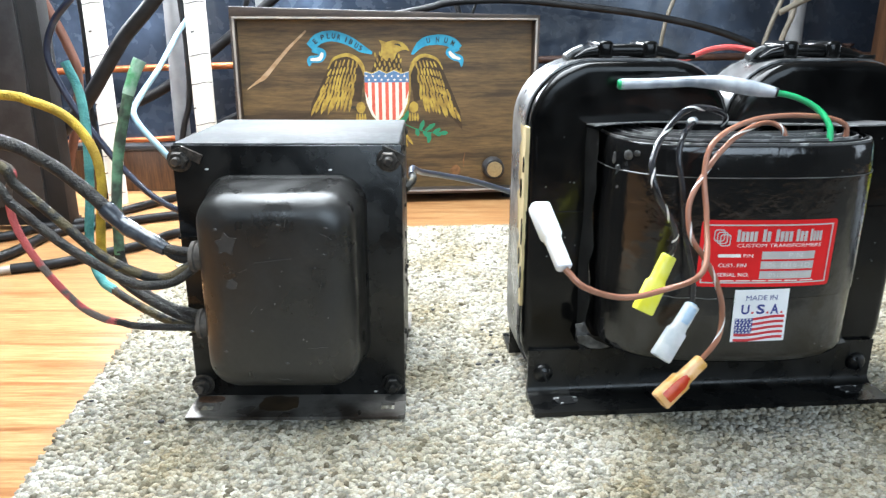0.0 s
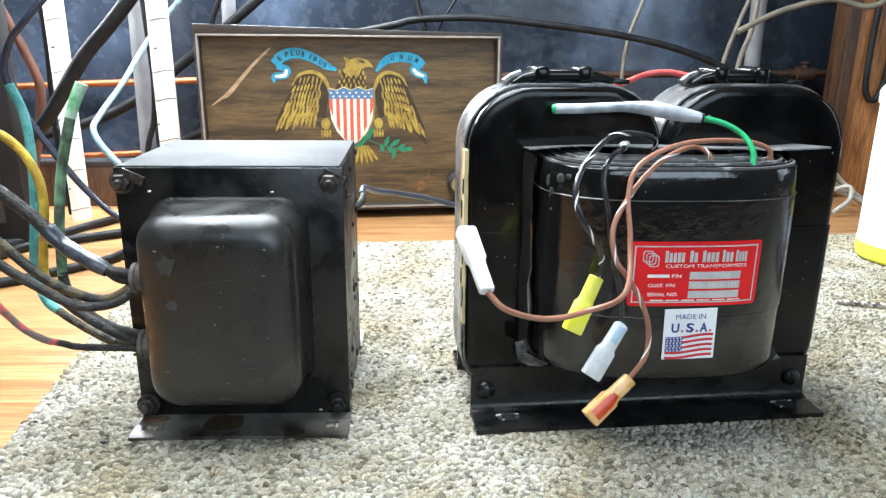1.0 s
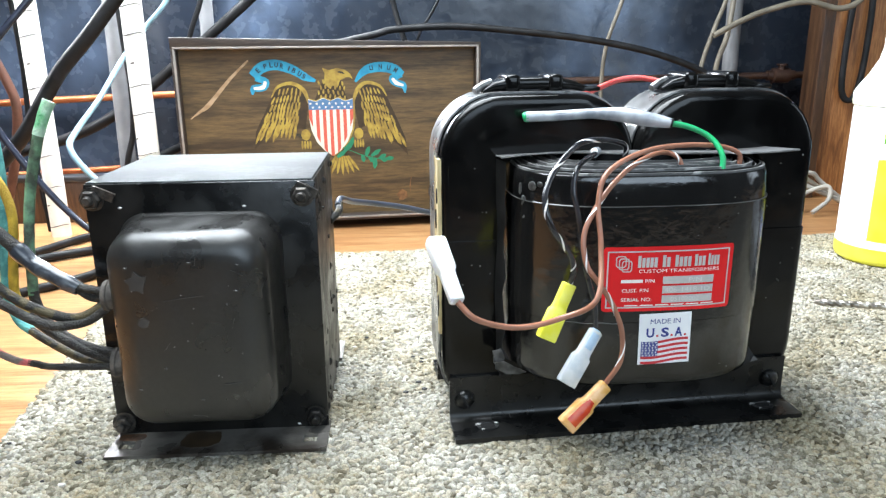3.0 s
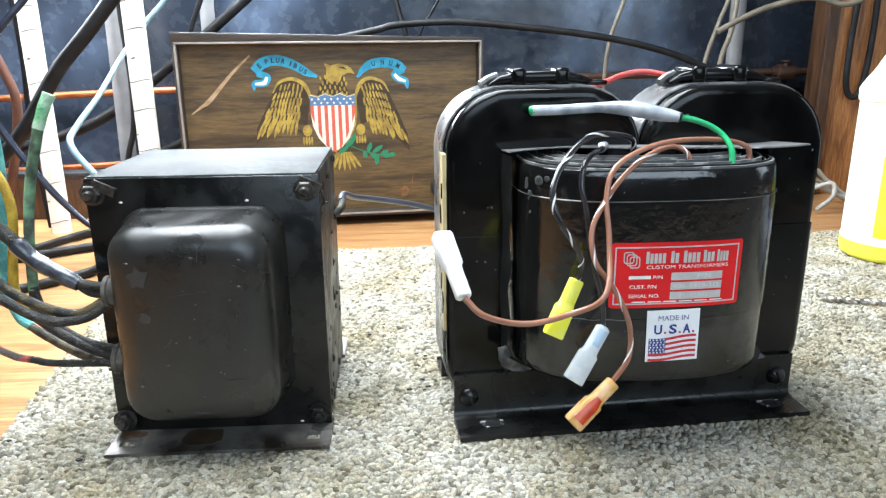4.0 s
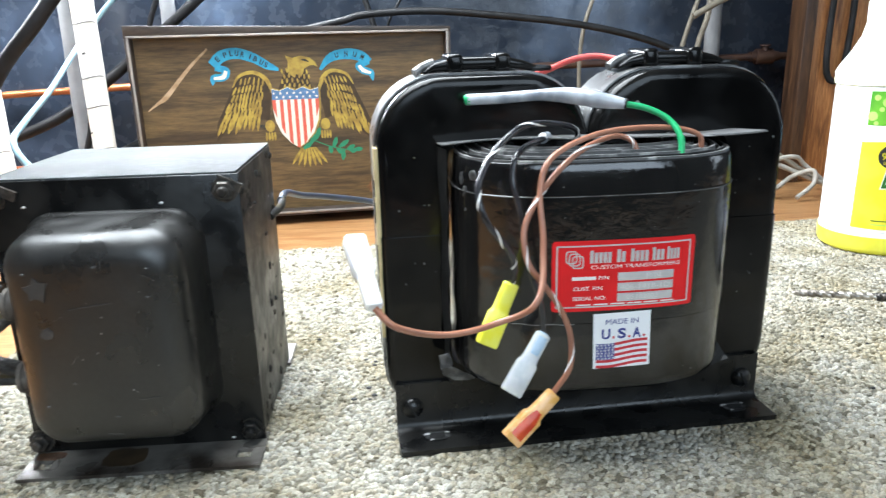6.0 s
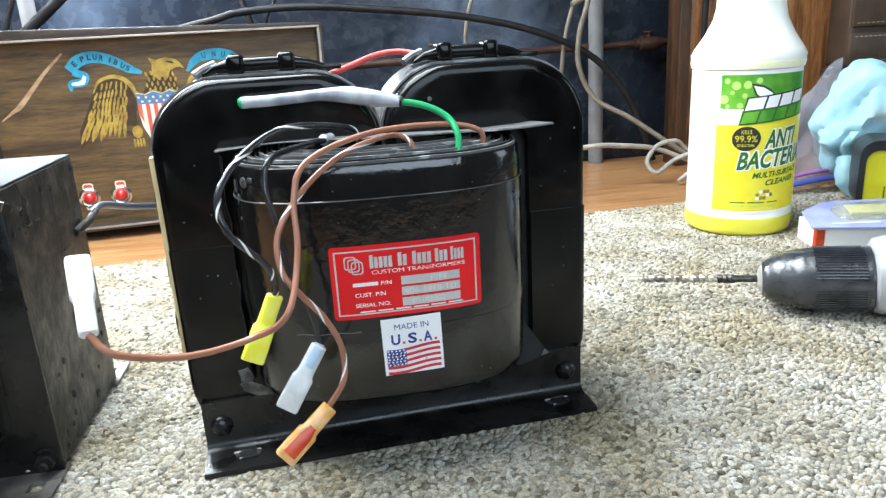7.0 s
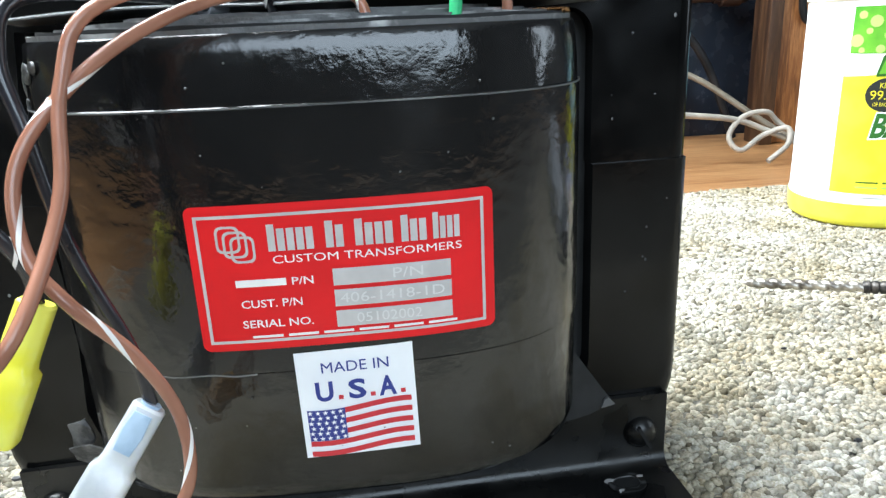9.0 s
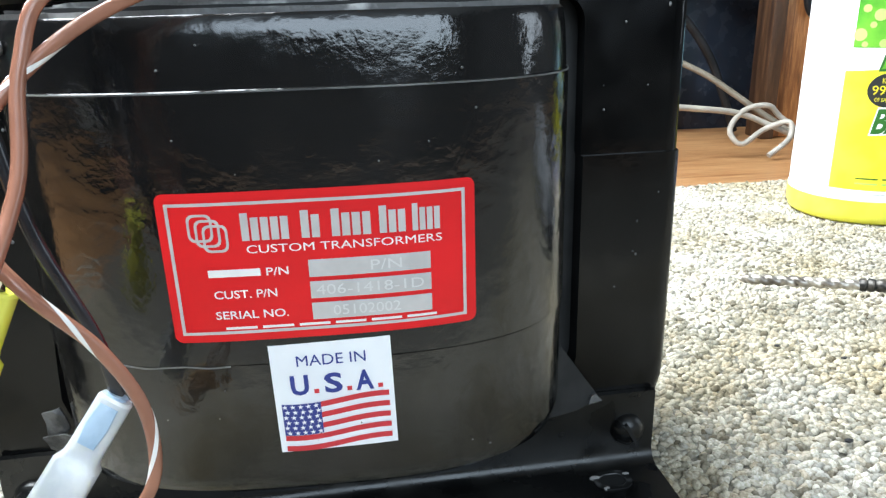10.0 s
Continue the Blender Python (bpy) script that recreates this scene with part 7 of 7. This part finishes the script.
part("window", loft([[(x, -0.0022, z) for x, z in rounded(0.03, 0.034, 0.008, 5, 0.075, 0.024)], [(x, -0.0010, z) for x, z in rounded(0.032, 0.036, 0.008, 5, 0.075, 0.024)]]), BLACKPLASTIC, lev)

glove = thing("nitrile_glove", "crumpled pale blue nitrile glove with grey smudges", "glove", (0.553, 0.537, 0.0))
bm = bmesh.new()
bmesh.ops.create_icosphere(bm, subdivisions=5, radius=1.0)
for v in bm.verts:
    d = v.co.normalized()
    warp = d + 0.35 * noise.noise_vector(d * 1.8 + Vector((5, 2, 7)))
    fold = abs(noise.noise(d * 1.3 + Vector((3, 1, 2)))) * 0.26 + 0.11 * (1 - abs(noise.noise(warp * 1.7 + Vector((1, 4, 2))))) ** 7 + 0.022 * (1 - abs(noise.noise(warp * 4.5))) ** 5
    r2 = 1.06 - fold + 0.012 * noise.noise(d * 16)
    z = d.z * r2
    v.co = Vector((d.x * r2 * 0.058, d.y * r2 * 0.038, 0.0540 + (z if z > 0 else z * 0.9) * 0.0560))
part("palm", bm, GLOVE, glove, smooth=50)
bm = tube([(-0.040, -0.020, 0.030), (-0.046, -0.026, 0.018), (-0.040, -0.032, 0.008), (-0.028, -0.036, 0.006)], lambda f: 0.0095 - 0.004 * f, 12, 6, wobble=0.3)
part("finger", bm, GLOVE, glove)

bag = thing("zip_bag", "crumpled clear zip bag with a blue and purple seal", "bag", (0.492, 0.545, 0.0), -10)
bm = bmesh.new()
rows = []
for j in range(15):
    f = j / 14
    row = []
    for k in range(15):
        g = k / 14
        x = -0.050 + 0.085 * g
        z = 0.004 + f * (0.020 + 0.085 * g) + 0.005 * noise.noise(Vector((g * 5, f * 5, 1)))
        y = 0.010 * noise.noise(Vector((g * 4, f * 4, 3))) + 0.02 * f
        row.append(bm.verts.new((x, y, z)))
    rows.append(row)
for a, b in zip(rows, rows[1:]):
    for k in range(14):
        bm.faces.new((a[k], a[k + 1], b[k + 1], b[k]))
bmesh.ops.solidify(bm, geom=bm.faces[:], thickness=0.0004)
part("film", bm, BAG, bag, smooth=60)
part("zip_strip", tube([(-0.052, -0.004, 0.002), (-0.02, -0.005, 0.006), (0.01, -0.004, 0.011), (0.036, -0.002, 0.013)], 0.0026, 8), ZIP, bag, "blue zip strip")
part("zip_strip", tube([(-0.050, -0.003, 0.008), (-0.02, -0.004, 0.0125), (0.01, -0.003, 0.0175), (0.036, -0.001, 0.0195)], 0.0016, 8), ZIP2, bag, "purple zip strip")

pack = thing("blister_pack", "small violet card pack with a clear blister", "packet", (0.402, 0.402, 0.0), -12)
part("carton", block(0.002, 0.075, 0.000, 0.030, 0.0, 0.0150, 0.0006), LABELWHITE, pack, "white carton end with an orange corner")
part("orange_corner", block(0.0005, 0.0060, -0.0008, 0.004, 0.0015, 0.0135, 0.0004), REDNYLON, pack)
cardo = [(-0.004, -0.004), (0.088, -0.010), (0.094, 0.026), (0.060, 0.038), (0.020, 0.036), (0.000, 0.022)]
bm = slab(cardo, 0.0, 0.0012)
turned(bm, Matrix.Translation((0, 0, 0.0160)) @ Matrix.Rotation(radians(9), 4, "X"))
part("card", bm, CARD, pack, "violet printed card")
bm = loft([[(x, y, 0.0012) for x, y in rounded(0.056, 0.024, 0.008, 5, 0.046, 0.016)], [(x, y, 0.0048) for x, y in rounded(0.052, 0.020, 0.008, 5, 0.046, 0.016)], [(x, y, 0.0056) for x, y in rounded(0.048, 0.016, 0.007, 5, 0.046, 0.016)]])
turned(bm, Matrix.Translation((0, 0, 0.0160)) @ Matrix.Rotation(radians(9), 4, "X"))
part("blister", bm, BLISTER, pack, "clear plastic blister")
bm = block(0.026, 0.066, 0.010, 0.022, 0.0014, 0.0036, 0.0008)
turned(bm, Matrix.Translation((0, 0, 0.0160)) @ Matrix.Rotation(radians(9), 4, "X"))
part("insert", bm, TRAYYELLOW, pack)
bm = dense(0.010, 0.040, -0.0005, 0.0008, 4)
turned(bm, Matrix.Translation((0, 0, 0.0176)) @ Matrix.Rotation(radians(9), 4, "X"))
part("print_bar", bm, LABELWHITE, pack)

# ---- litter on the carpet ----
LINT = material("lint", (0.6, 0.58, 0.52), 0.9, grain=0.2)
for k, pts in enumerate(([(0.02, 0.430, 0.0012), (0.035, 0.422, 0.0022), (0.055, 0.420, 0.0014), (0.066, 0.426, 0.0012)], [(-0.002, 0.400, 0.0012), (0.02, 0.392, 0.002), (0.042, 0.396, 0.0012)])):
    tagged(part("loose_thread", tube(pts, 0.00028, 6, 8), LINT), "fine pale thread lying on the carpet", "thread")
rng = random.Random(11)
for k in range(36):
    x, y = rng.choice(((rng.uniform(0.0, 0.045), rng.uniform(0.27, 0.45)), (rng.uniform(0.0, 0.04), rng.uniform(0.25, 0.36)), (rng.uniform(-0.14, -0.1), rng.uniform(0.22, 0.35)), (rng.uniform(0.23, 0.4), rng.uniform(0.22, 0.4))))
    bm = bmesh.new()
    bmesh.ops.create_icosphere(bm, subdivisions=1, radius=0.0008 * rng.uniform(0.5, 1.5), matrix=Matrix.Translation((x, y, 0.0012)) @ Matrix.Diagonal((1.4, 0.8, 0.7, 1)))
    tagged(part("crumb", bm, rng.choice((LINT, BLACKPLASTIC, BLACKPLASTIC))), "tiny crumb of debris on the carpet", "debris", "crumbs on the carpet")
